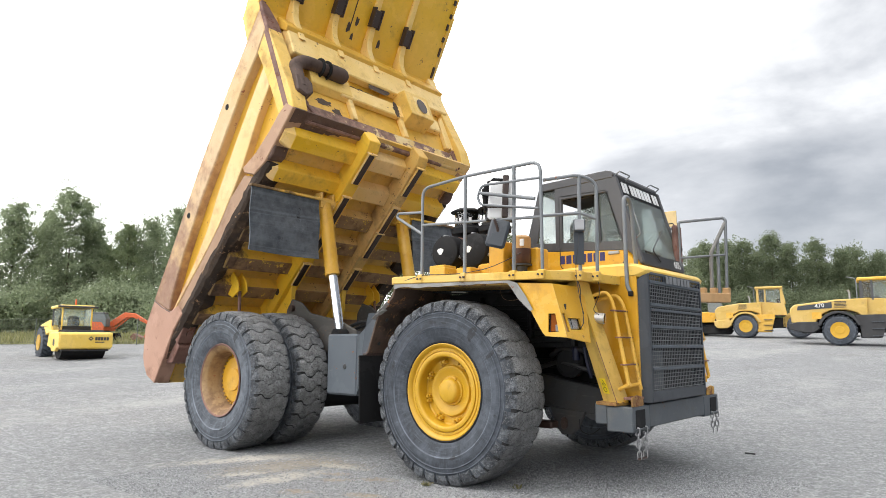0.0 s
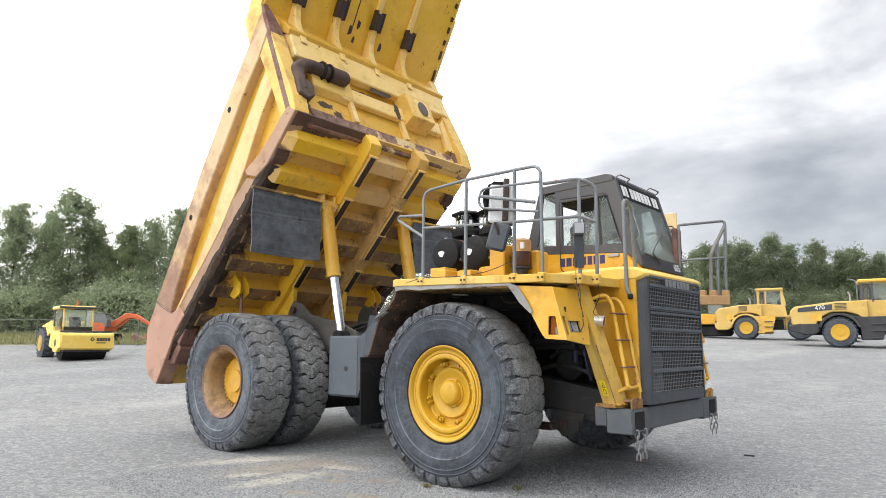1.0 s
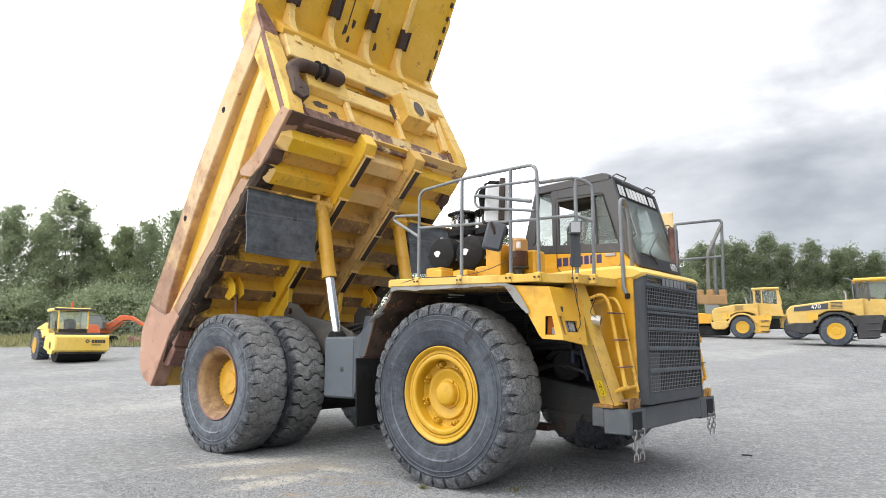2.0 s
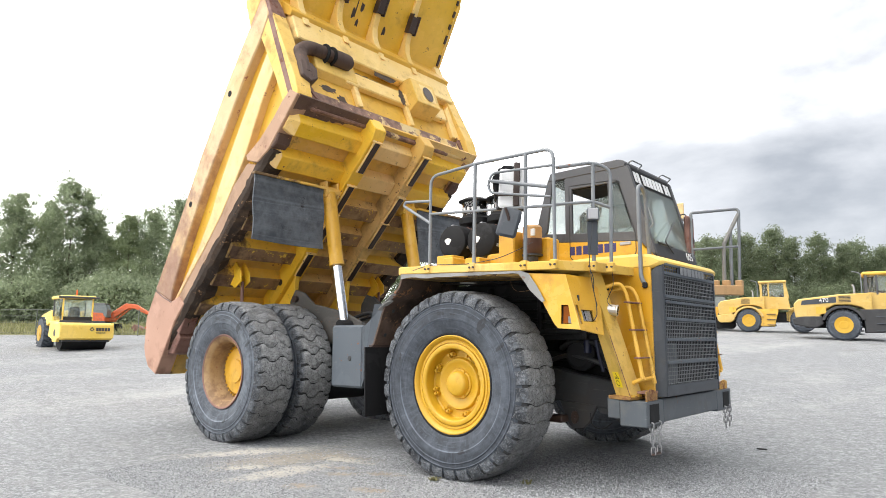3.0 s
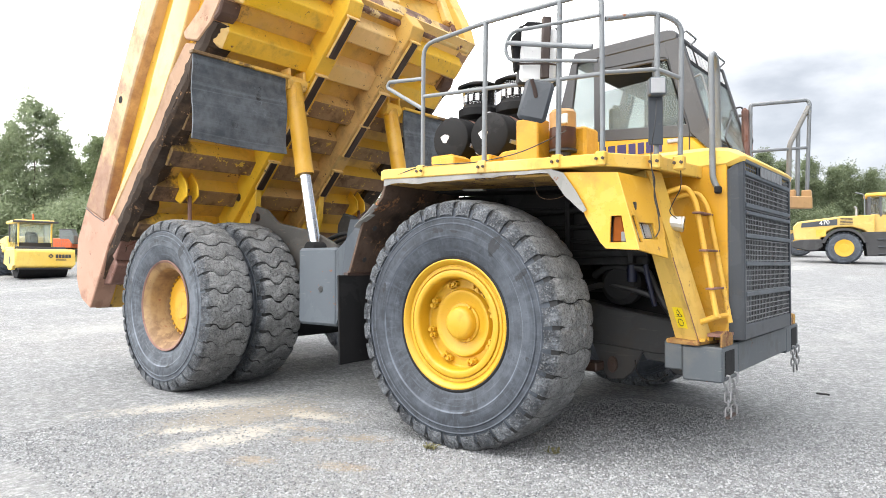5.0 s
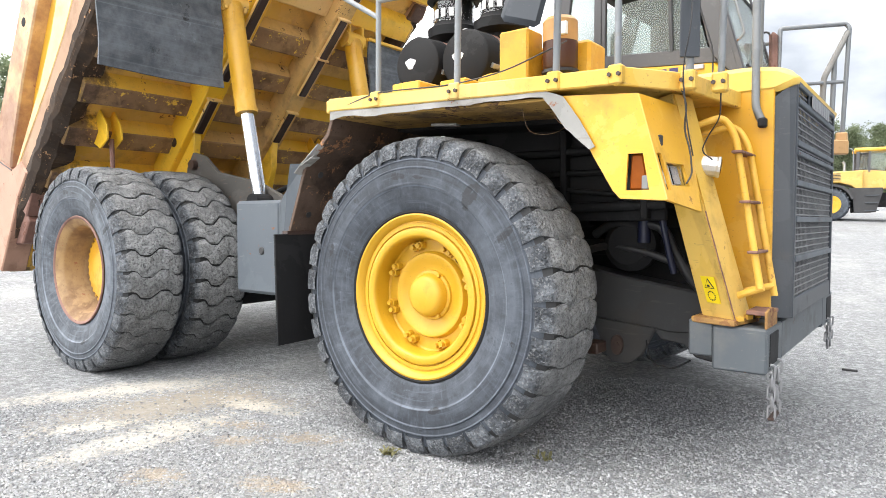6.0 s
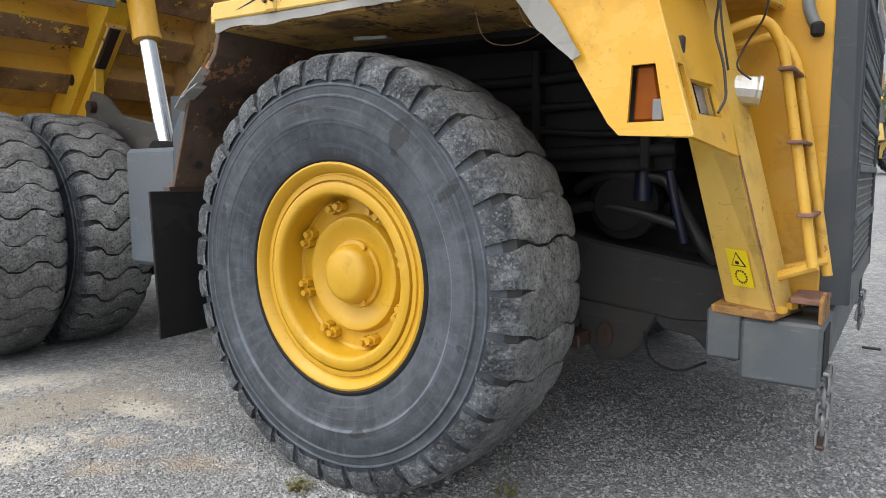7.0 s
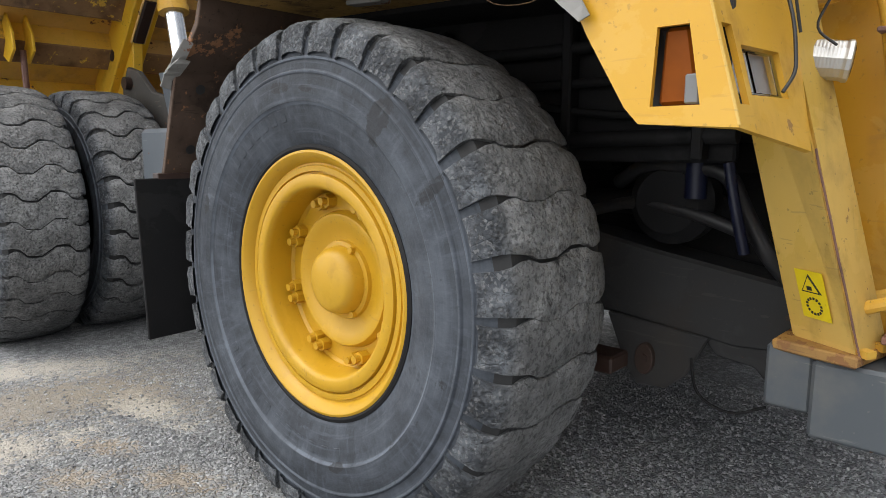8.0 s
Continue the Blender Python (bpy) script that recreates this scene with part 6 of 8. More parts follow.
YR = -2.03
rail = rail_run([(-0.31, YR, 2.33), (-0.30, YR, 3.50), (0.4, YR, 3.545), (1.40, YR, 3.54), (1.40, YR, 2.33)], 0.019, 0.12, truck, "railing")
rail_run([(-0.31, YR, 3.04), (1.40, YR, 2.93)], 0.017, 0.05, rail, "mid_rail")
for x in (0.355, 1.04):
    rail_run([(x, YR, 2.33), (x + 0.02, YR, 3.54)], 0.021, 0.05, rail, "post")
rail_run([(-0.31, YR, 3.20), (-0.72, YR, 3.24), (-0.74, YR, 3.19), (-0.31, YR, 2.93)], 0.018, 0.03, rail, "rear_loop")
rail2 = rail_run([(1.42, YR + 0.02, 3.33), (1.69, -1.72, 3.40), (1.82, -1.58, 3.33), (1.80, -1.58, 2.33)], 0.019, 0.09, truck, "railing")
rail_run([(1.69, -1.72, 3.39), (1.675, -1.72, 2.33)], 0.021, 0.05, rail2, "post")
rail_run([(1.41, YR + 0.02, 2.94), (1.69, -1.72, 2.98), (1.81, -1.58, 2.92)], 0.017, 0.05, rail2, "mid_rail")
for x, y in ((-0.31, YR), (0.355, YR), (1.04, YR), (1.40, YR), (1.675, -1.72), (1.80, -1.58)):
    o = part("post_clamp", box(x - 0.04, x + 0.04, y - 0.048, y + 0.02, 2.31 - 0.036 * x, 2.415 - 0.036 * x, 0.010), M_deck, rail if x < 1.5 else rail2, "yellow bolted post clamp")
    for dx in (-0.025, 0.025):
        part("clamp_bolt", rod((x + dx, y - 0.046, 2.362 - 0.036 * x), (x + dx, y - 0.062, 2.362 - 0.036 * x), 0.012, 6), M_tow, o)
# mirror arms outside the railing
mir = rail_run([(1.40, YR - 0.03, 3.35), (0.70, YR - 0.12, 3.36), (0.64, YR - 0.12, 3.24), (0.68, YR - 0.12, 3.14), (1.38, YR - 0.03, 3.02)], 0.014, 0.08, truck, "mirror_arm")
rail_run([(0.66, YR - 0.12, 3.28), (1.34, YR - 0.03, 3.13)], 0.020, 0.02, mir, "arm_brace")
m_mir = pose(0.83, YR + 0.06, 3.19, -4, 3, 40) @ Matrix.Scale(0.96, 4)
b = box(-0.148, 0.148, -0.05, 0.0, -0.235, 0.235, 0.060, None, m_mir)
part("mirror_housing", b, M_white, mir, "large light grey mirror housing", smooth=True)
part("mirror_frame", box(-0.166, 0.166, -0.012, 0.035, -0.252, 0.252, 0.017, None, m_mir), M_black, mir, "black mirror rim")
g = slab([(0.02, 0.275), (-0.10, 0.275), (-0.225, 0.13), (-0.185, -0.14), (-0.155, -0.12), (-0.155, 0.21), (0.02, 0.25)], -0.03, 0.07, "y", 0.006)
bmesh.ops.transform(g, matrix=m_mir, verts=g.verts)
part("mirror_shroud", g, M_can_shade, mir, "torn black mirror shroud")
b = box(0.015, 0.085, -0.095, -0.05, -0.22, 0.30, 0.01, None, m_mir)
part("mirror_bracket", b, M_tow, mir, "rusty mirror bracket")
part("clamp_bar", pipe([m_mir @ Vector(p_) for p_ in ((-0.17, -0.06, -0.10), (0.05, -0.10, -0.10), (0.17, -0.06, -0.09))], 0.008), M_tow, mir)
m_mir2 = pose(0.93, YR - 0.14, 2.78, -8, 14, 26) @ Matrix.Scale(0.85, 4)
part("small_mirror", box(-0.13, 0.13, -0.03, 0.03, -0.19, 0.19, 0.06, None, m_mir2), M_grille, mir, "small blue-grey mirror back", smooth=True)
part("mirror_stem", pipe([(0.93, YR - 0.2, 2.93), (0.94, YR - 0.17, 2.86), (0.94, YR - 0.15, 2.80)], 0.016), M_tow, mir)
# lamp on the railing post
m_l = pose(1.70, -1.77, 2.78, 0, 0, 35)
lamp_ = part("railing_lamp", box(-0.06, 0.06, -0.05, 0.05, -0.01, 0.12, 0.012, None, m_l), M_grey, truck, "square work lamp on the railing")
part("lens", box(-0.05, 0.05, -0.056, -0.045, 0.0, 0.11, 0.004, None, m_l), M_galv, lamp_)
part("lamp_plate", box(-0.055, 0.05, 0.02, 0.035, -0.36, 0.0, 0.004, None, m_l), M_grille, lamp_)
part("wire", pipe([(1.70, -1.77, 2.76), (1.72, -1.85, 2.55), (1.66, -1.80, 2.36), (1.68, -1.76, 2.05), (1.70, -1.72, 1.90)], 0.004, 0.1), M_black, truck)
part("wire", pipe([(1.80, -1.58, 2.35), (1.78, -1.50, 2.12), (1.70, -1.42, 2.05), (1.66, -1.44, 1.95), (1.72, -1.42, 1.90)], 0.004, 0.08), M_black, truck)
part("wire", pipe([(1.62, -1.72, 2.30), (1.66, -1.70, 2.18), (1.63, -1.66, 2.06), (1.68, -1.70, 1.93), (1.70, -1.73, 1.80), (1.68, -1.76, 1.75)], 0.005, 0.06), M_black, truck)
# hand hoop on the hood
part("hand_hoop", pipe([(1.885, -0.95, 2.15), (1.845, -0.96, 2.24), (1.84, -0.95, 2.45), (1.835, -0.94, 3.26), (1.82, -0.80, 3.30), (1.80, -0.66, 3.22), (1.76, -0.50, 2.48)], 0.024, 0.10), M_railing, truck, "grey tubular hand hoop on the hood", smooth=True)
part("hoop_foot", box(1.86, 1.91, -0.985, -0.935, 2.12, 2.18, 0.01), M_dark, truck)
# railing on the far deck
YF = 2.22
rail3 = rail_run([(1.46, 1.72, 2.4), (1.48, 1.71, 3.40), (1.97, YF, 3.48), (2.0, YF, 3.44), (1.96, YF, 2.38)], 0.022, 0.03, truck, "railing")
part("post", pipe([(1.99, YF, 3.40), (1.81, 2.07, 2.95), (1.79, 2.07, 2.3)], 0.028, 0.05, 10), M_lip, rail3, "pale grey bent post", smooth=True)
rail_run([(1.89, 2.15, 3.18), (1.87, 2.15, 2.3)], 0.024, 0.03, rail3, "post")
rail_run([(1.47, 1.72, 2.86), (1.97, YF, 2.92)], 0.018, 0.03, rail3, "mid_rail")
rail_run([(1.3, YF, 3.40), (-0.7, YF, 3.42), (-0.7, YF, 2.4)], 0.021, 0.1, rail3, "top_rail")
for x, y in ((1.70, 1.96), (1.82, 2.07), (1.96, 2.20)):
    part("post_clamp", box(x - 0.05, x + 0.05, y - 0.045, y + 0.045, 2.30, 2.42, 0.012), M_tan, rail3)
part("deck_edge", slab([(1.60, 1.84), (1.66, 1.80), (2.03, 2.16), (1.97, 2.24)], 2.20, 2.34, "z", 0.01), M_tan, truck, "tan weathered far deck edge")
part("far_mirror", box(1.40, 1.47, 1.60, 1.86, 2.78, 3.36, 0.03), M_rust, truck, "dark mirror on the cab side")

# ---------- cab ----------
CY0, CY1 = 0.30, 1.78
cab_low = slab([(-0.42, 2.41), (-0.42, 2.72), (-0.22, 2.97), (1.26, 2.865), (1.50, 2.62), (1.52, 2.42)], CY0, CY1, "y", 0.03)
cab = part("cab", cab_low, M_yellow, truck, "cab with yellow lower part and dark grey upper part", smooth=True)
roof = slab([(-0.08, 3.83), (-0.03, 3.95), (1.02, 3.985), (1.10, 3.965), (1.135, 3.92), (1.12, 3.87), (-0.06, 3.83)], CY0 - 0.01, CY1 + 0.01, "y", 0.03)
part("roof", roof, M_cabgrey, cab, "dark grey cab roof", smooth=True)
for s, y in ((-1, CY0), (1, CY1 - 0.05)):
    # pillars and frames of the side windows
    part("front_pillar", slab([(0.98, 3.90), (1.125, 3.90), (1.50, 2.63), (1.245, 2.90), (1.22, 2.96)], y + 0.003 * s, y + 0.05 + 0.003 * s, "y", 0.006), M_cabgrey, cab)
    part("middle_pillar", slab([(0.20, 3.86), (0.31, 3.86), (0.31, 2.92), (0.20, 2.92)], y + 0.003 * s, y + 0.05 + 0.003 * s, "y", 0.006), M_cabgrey, cab)
    part("rear_pillar", slab([(-0.08, 3.84), (0.0, 3.84), (-0.10, 3.10), (-0.20, 2.98), (-0.36, 2.85)], y + 0.003 * s, y + 0.05 + 0.003 * s, "y", 0.006), M_cabgrey, cab)
    part("window_sill", slab([(-0.24, 2.945), (-0.20, 3.07), (1.22, 2.975), (1.28, 2.845)], y, y + 0.05, "y", 0.006), M_cabgrey, cab)
    part("window_head", slab([(0.29, 3.67), (0.29, 3.86), (1.05, 3.885), (1.05, 3.68)], y, y + 0.05, "y", 0.006), M_cabgrey, cab)
    w1 = part("side_window", slab([(0.31, 3.46), (0.86, 3.50), (0.86, 3.67), (1.00, 3.67), (1.20, 2.97), (0.31, 3.02)], y + 0.02, y + 0.028, "y", 0.0), M_glass, cab, "cab side window glass")
    w1.visible_shadow = False
    w2 = part("side_window", slab([(-0.01, 3.82), (0.20, 3.83), (0.20, 3.03), (-0.13, 3.05)], y + 0.02, y + 0.028, "y", 0.0), M_glass, cab)
    w2.visible_shadow = False
    part("window_seal", slab([(0.86, 3.68), (0.89, 3.68), (0.92, 2.98), (0.89, 2.98)], y - 0.004, y + 0.03, "y", 0.003), M_black, cab)
# Added dark panel that gives the open window gap its shaded interior.
part("sun_blind", box(0.30, 0.88, CY1 - 0.09, CY1 - 0.07, 3.28, 3.70, 0.0), M_seat, cab, "dark added panel for the shade inside the cab")
part("headliner", slab([(-0.04, 3.80), (-0.04, 3.82), (1.06, 3.855), (1.06, 3.70), (1.0, 3.66), (0.2, 3.66)], CY0 + 0.055, CY1 - 0.055, "y", 0.0), M_seat, cab, "dark headliner under the cab roof")
m_ws = Matrix.Translation((1.185, 0, 3.75)) @ Matrix.Rotation(radians(-15.8), 4, "Y")
ws = part("windscreen", box(-0.004, 0.004, CY0 + 0.06, CY1 - 0.06, -1.12, 0.12, 0.0, None, m_ws), M_glass, cab, "large slanted windscreen")
ws.visible_shadow = False
part("sun_strip", box(0.005, 0.009, CY0 + 0.06, CY1 - 0.06, -0.13, 0.12, 0.0, None, m_ws), M_can_shade, ws, "dark sun strip with white letter shapes")
y = CY0 + 0.12
rnd = random.Random(4)
for w_ in (0.10, 0.10, 0.06, 0.11, 0.11, 0.13, 0.12, 0.12, 0.10, 0.06, 0.11, 0.10):
    if w_ > 0.07:
        part("letter_bar", box(0.010, 0.014, y, y + w_ * 0.80, -0.09, 0.07, 0.0, None, m_ws), M_white, ws)
    y += w_ + 0.002
lettering(ws, "605", 0.16, m_ws @ Matrix.Translation((0.016, CY1 - 0.36, -1.12)) @ pose(0, 0, 0, 90, 0, 90), M_white)
part("dash_strip", box(-0.02, 0.012, CY0 + 0.02, CY1 - 0.02, -1.16, -0.98, 0.006, None, m_ws), M_black, cab)
for y in (CY0 + 0.03, CY1 - 0.03):
    part("windscreen_post", box(-0.03, 0.02, y - 0.035, y + 0.035, -1.14, 0.14, 0.01, None, m_ws), M_cabgrey, cab)
part("wiper", pipe([m_ws @ Vector(p) for p in ((0.03, 0.9, -1.08), (0.035, 0.72, -0.93), (0.03, 1.35, -0.55))], 0.010, 0.05), M_black, cab)
part("wiper_blade", pipe([m_ws @ Vector(p) for p in ((0.02, 0.50, -0.96), (0.02, 0.95, -0.98))], 0.012), M_black, cab)
for y0 in (CY0 + 0.05, CY1 - 0.4):
    part("roof_handle", pipe([(1.12, y0, 3.90), (1.20, y0, 3.955), (1.20, y0 + 0.35, 3.955), (1.12, y0 + 0.35, 3.90)], 0.010, 0.04), M_railing, cab)
part("side_handle", pipe([(1.28, CY0 + 0.03, 3.45), (1.36, CY0 + 0.03, 3.48), (1.48, CY0 + 0.03, 3.05), (1.42, CY0 + 0.03, 3.0)], 0.010, 0.04), M_railing, cab)
part("side_handle", pipe([(1.28, CY1, 3.40), (1.36, CY1 + 0.03, 3.42), (1.48, CY1 + 0.03, 2.98), (1.44, CY1, 2.92)], 0.010, 0.04), M_black, cab)
part("cab_back", slab([(-0.16, 3.0), (0.05, 3.72), (0.09, 3.72), (-0.11, 3.0)], CY1 - 0.12, CY1 - 0.05, "y", 0.004), M_cabgrey, cab)
gl = pipe([(0.27, CY0 - 0.002, 3.72), (1.02, CY0 - 0.002, 3.71), (1.245, CY0 - 0.002, 2.95), (1.245, CY0 - 0.002, 2.66), (0.38, CY0 - 0.002, 2.62), (0.27, CY0 - 0.002, 2.68), (0.27, CY0 - 0.002, 3.70)], 0.007, 0.06, 6)
part("door_seam", gl, M_black, cab)
part("door_latch", box(1.02, 1.18, CY0 - 0.02, CY0 + 0.01, 2.80, 2.845, 0.008), M_galv, cab)
x = 0.27
for w_ in (0.085, 0.095, 0.115, 0.09, 0.08, 0.085, 0.085):
    part("letter_bar", box(x, x + w_ * 0.86, CY0 - 0.005, CY0 + 0.01, 2.725, 2.845, 0.0), M_navy, cab, "dark blue letter bar")
    x += w_ + 0.012
seat = box(0.15, 0.60, 0.75, 1.25, 2.45, 3.05, 0.06)
box(0.10, 0.24, 0.85, 1.18, 3.0, 3.45, 0.06, seat)
part("seat", seat, M_seat, cab, "dark driver seat")
b = box(1.0, 1.30, 0.45, 1.65, 2.6, 2.92, 0.05)
part("dashboard", b, M_seat, cab)
b = lathe([(-0.015, 0.18), (0.0, 0.195), (0.015, 0.18)], 20, "z", closed=True)
bmesh.ops.transform(b, matrix=pose(0.92, 1.0, 3.12, 0, -25, 0), verts=b.verts)
part("steering_wheel", b, M_black, cab)

# ---------- things bolted on the deck ----------
for i, (x, y, z) in enumerate(((-0.72, -1.10, 2.845), (-0.25, -1.08, 2.835))):
    b = lathe([(-0.03, 0.0), (-0.03, 0.20), (-0.015, 0.222), (0.02, 0.228), (0.16, 0.228), (0.165, 0.236), (0.18, 0.236), (0.185, 0.226), (0.62, 0.222), (0.64, 0.20), (0.64, 0.0)], 36, "y")
    bmesh.ops.transform(b, matrix=Matrix.Translation((x, y, z)), verts=b.verts)
    can = part("air_cleaner", b, M_can_shade, truck, "black air cleaner canister", smooth=True)
    b = bmesh.new()
    for yy in (0.24, 0.38, 0.50):
        lathe([(yy, 0.224), (yy, 0.238), (yy + 0.03, 0.238), (yy + 0.03, 0.224)], 36, "y", b, closed=True)
    bmesh.ops.transform(b, matrix=Matrix.Translation((x, y, z)), verts=b.verts)
    q = lathe([(0.19, 0.2275), (0.60, 0.2275), (0.60, 0.2235), (0.19, 0.2235)], 36, "y", closed=True)
    bmesh.ops.transform(q, matrix=Matrix.Translation((x, y, z)), verts=q.verts)
    part("sleeve", q, M_dusty, can, "dusty brown-grey canister body", smooth=True)
    part("clamp_band", b, M_rust, can, "rusty clamp band")
    b = slab([(x - 0.06 + 0.05 * math.cos(a_) * (1 + 0.3 * math.sin(3 * a_)), z + 0.01 + 0.045 * math.sin(a_)) for a_ in (2 * math.pi * k / 12 for k in range(12))], y - 0.034, y - 0.028, "y", 0.0)
    part("white_mark", b, M_white, can)
    for a_ in (20, 140, 260):
        m = Matrix.Translation((x, y + 0.08, z)) @ Matrix.Rotation(radians(a_), 4, "Y")
        part("clip", box(0.225, 0.25, -0.05, 0.06, -0.02, 0.02, 0.005, None, m), M_galv, can)
    part("saddle", slab([(x - 0.16, DZ), (x + 0.16, DZ), (x + 0.12, z - 0.17), (x - 0.12, z - 0.17)], y + 0.18, y + 0.24, "y", 0.006), M_yellow, can)
    px, py = x + 0.06, y + 0.42
    b = lathe([(z + 0.15, 0.104), (z + 0.26, 0.104), (z + 0.27, 0.151), (z + 0.285, 0.226), (z + 0.36, 0.232), (z + 0.385, 0.191), (z + 0.41, 0.180)], 28, "z")
    bmesh.ops.transform(b, matrix=Matrix.Translation((px, py, 0)), verts=b.verts)
    pre = part("pre_cleaner", b, M_can_shade, truck, "black intake pre-cleaner with clear bowl", smooth=True)
    b = lathe([(z + 0.41, 0.176), (z + 0.60, 0.186), (z + 0.60, 0.174), (z + 0.41, 0.165)], 28, "z", closed=True)
    bmesh.ops.transform(b, matrix=Matrix.Translation((px, py, 0)), verts=b.verts)
    bowl = part("bowl", b, M_lens, pre, "clear dusty bowl", smooth=True)
    bowl.visible_shadow = False
    b = lathe([(z + 0.41, 0.000), (z + 0.41, 0.160), (z + 0.60, 0.160), (z + 0.60, 0.000)], 20, "z")
    bmesh.ops.transform(b, matrix=Matrix.Translation((px, py, 0)), verts=b.verts)
    part("vane_core", b, M_can_shade, pre)
    b = lathe([(z + 0.595, 0.191), (z + 0.60, 0.238), (z + 0.615, 0.238), (z + 0.655, 0.151), (z + 0.665, 0.000)], 28, "z")
    bmesh.ops.transform(b, matrix=Matrix.Translation((px, py, 0)), verts=b.verts)
    part("cap", b, M_can_shade, pre, smooth=True)
    b = bmesh.new()
    for k in range(6):
        t = radians(-150 + 22 * k)
        m = Matrix.Translation((px, py, z + 0.475)) @ Matrix.Rotation(t, 4, "Z")
        part("letter_bar", box(0.184, 0.190, -0.02, 0.02, -0.035, 0.035, 0.0, None, m), M_white, pre)
    b.free()
    b = rod((px, py, z + 0.05), (px, py, z + 0.16), 0.10, 20)
    part("intake_neck", b, M_galv if i == 0 else M_dark, pre)
b = box(0.40, 0.62, -1.62, -1.42, DZ, 2.80, 0.012)
part("control_box", b, M_yellow, truck, "yellow sheet-metal box on the deck")
b = box(0.55, 0.95, -1.40, -1.15, DZ, 2.72, 0.02)
part("control_box", b, M_yellow, truck)
b = lathe([(DZ, 0.27), (DZ + 0.135, 0.265), (DZ + 0.15, 0.25), (DZ + 0.15, 0.0)], 32, "z")
bmesh.ops.transform(b, matrix=Matrix.Translation((0.33, -1.30, 0)), verts=b.verts)
part("strut_cover", b, M_yellow, truck, "low round yellow strut cover", smooth=True)
for x0, y0, x1, y1, h in ((-0.30, -1.80, -0.14, -1.55, 0.12), (0.0, -1.75, 0.22, -1.5, 0.10), (-0.66, -1.5, -0.4, -1.25, 0.2)):
    part("deck_bracket", box(x0, x1, y0, y1, DZ, DZ + h, 0.01), M_yellow, truck)
jar = part("grease_jar", lathe([(2.52, 0.0), (2.52, 0.10), (2.54, 0.112), (2.70, 0.112), (2.70, 0.0)], 24, "z"), M_jar_lo, truck, "brown grease reservoir jar", smooth=True)
jar.matrix_basis = Matrix.Translation((0.78, -1.48, 0.0))
part("jar_top", lathe([(2.70, 0.112), (2.83, 0.112), (2.855, 0.09), (2.86, 0.0)], 24, "z"), M_jar_hi, jar, "amber clear upper part of the jar", smooth=True)
part("jar_pump", lathe([(DZ, 0.06), (2.49, 0.07), (2.50, 0.12), (2.52, 0.12)], 18, "z"), M_black, jar)
part("jar_label", box(0.05, 0.10, -0.118, -0.09, 2.72, 2.80, 0.004), M_white, jar)
part("bowed_cable", pipe([(-0.6, YR - 0.03, 2.36), (-0.3, YR - 0.04, 2.42), (0.35, YR - 0.03, 2.39), (0.7, YR, 2.43), (0.95, YR + 0.05, 2.52), (1.0, YR + 0.2, 2.6)], 0.0045, 0.2), M_black, truck)

# ---------- the yard's edge and the wood: s metres ahead of the start, r metres to its right ----------


def yard(s, r, lift=0.0):
    x, y = 5.0 - 0.646 * s + 0.763 * r, -7.9 + 0.763 * s + 0.646 * r
    return Vector((x, y, ground_z(x, y) + lift))


b = bmesh.new()
rows = []
for i in range(30):
    r = -90 + 6 * i
    k = min(1.0, max(0.0, (r + 4) / 14))
    s0 = 39.3 * (1 - k) + 66 * k
    rows.append([b.verts.new(yard(s0 + d + 0.5 * math.sin(r * 0.9), r, 0.02 + 0.05 * noise.noise((r, d, 0)))) for d in (0, 2, 4, 7, 10, 14, 20, 30, 45, 70, 100)])
for u, v in zip(rows, rows[1:]):
    for j in range(len(u) - 1):
        b.faces.new((u[j], u[j + 1], v[j + 1], v[j]))
tagged(part("meadow", b, M_grass, None, smooth=True), "strip of dry grass between yard and trees", "grass", kind="structure")


def grass_blades(name, n, seed, label):
    rnd = np.random.RandomState(seed)
    vs, fs = [], []
    for i in range(n):
        r = rnd.uniform(-60, -4)
        p = yard(39.5 + rnd.uniform(0, 1) ** 1.6 * 14, r, 0.02)
        h, a = rnd.uniform(0.12, 0.42), rnd.uniform(0, 6.28)
        w = Vector((math.cos(a), math.sin(a), 0)) * 0.09
        k = len(vs)
        vs += [p - w, p + w, p + Vector((w.y * 1.5, w.x * 1.5, h))]
        fs.append((k, k + 1, k + 2))
    me = bpy.data.meshes.new(name)
    me.from_pydata([tuple(v) for v in vs], [], fs)
    me.materials.append(M_straw)
    return tagged(new(name, me), label, "grass", kind="stuff")


M_straw = leaf_mat("straw_and_green_grass", (0.20, 0.21, 0.08), (0.42, 0.40, 0.22))
grass_blades("tall_grass", 9000, 5, "tall dry grass along the fence")

# fence
fence = thing("fence", "grey-green wire mesh fence on thin posts", "fence", kind="thing")
for i in range(22):
    r = -60 + 3.0 * i
    p = yard(38.8, r)
    part("post", rod(p, p + Vector((0, 0, 1.55)), 0.03, 8), M_farwire, fence)
b = bmesh.new()
for h in (0.15, 0.75, 1.15, 1.5):
    for i in range(21):
        rod(yard(38.8, -60 + 3 * i, h), yard(38.8, -57 + 3 * i, h), 0.012 if h > 1.4 else 0.006, 4, bm=b)
for i in range(630):
    p = yard(38.8, -60 + 0.1 * i, 0.05)
    rod(p, p + Vector((0, 0, 1.45)), 0.004, 3, bm=b)
o = part("wire_mesh", b, M_farwire, fence)
o["kind"] = "stuff"

# ---------- trees ----------


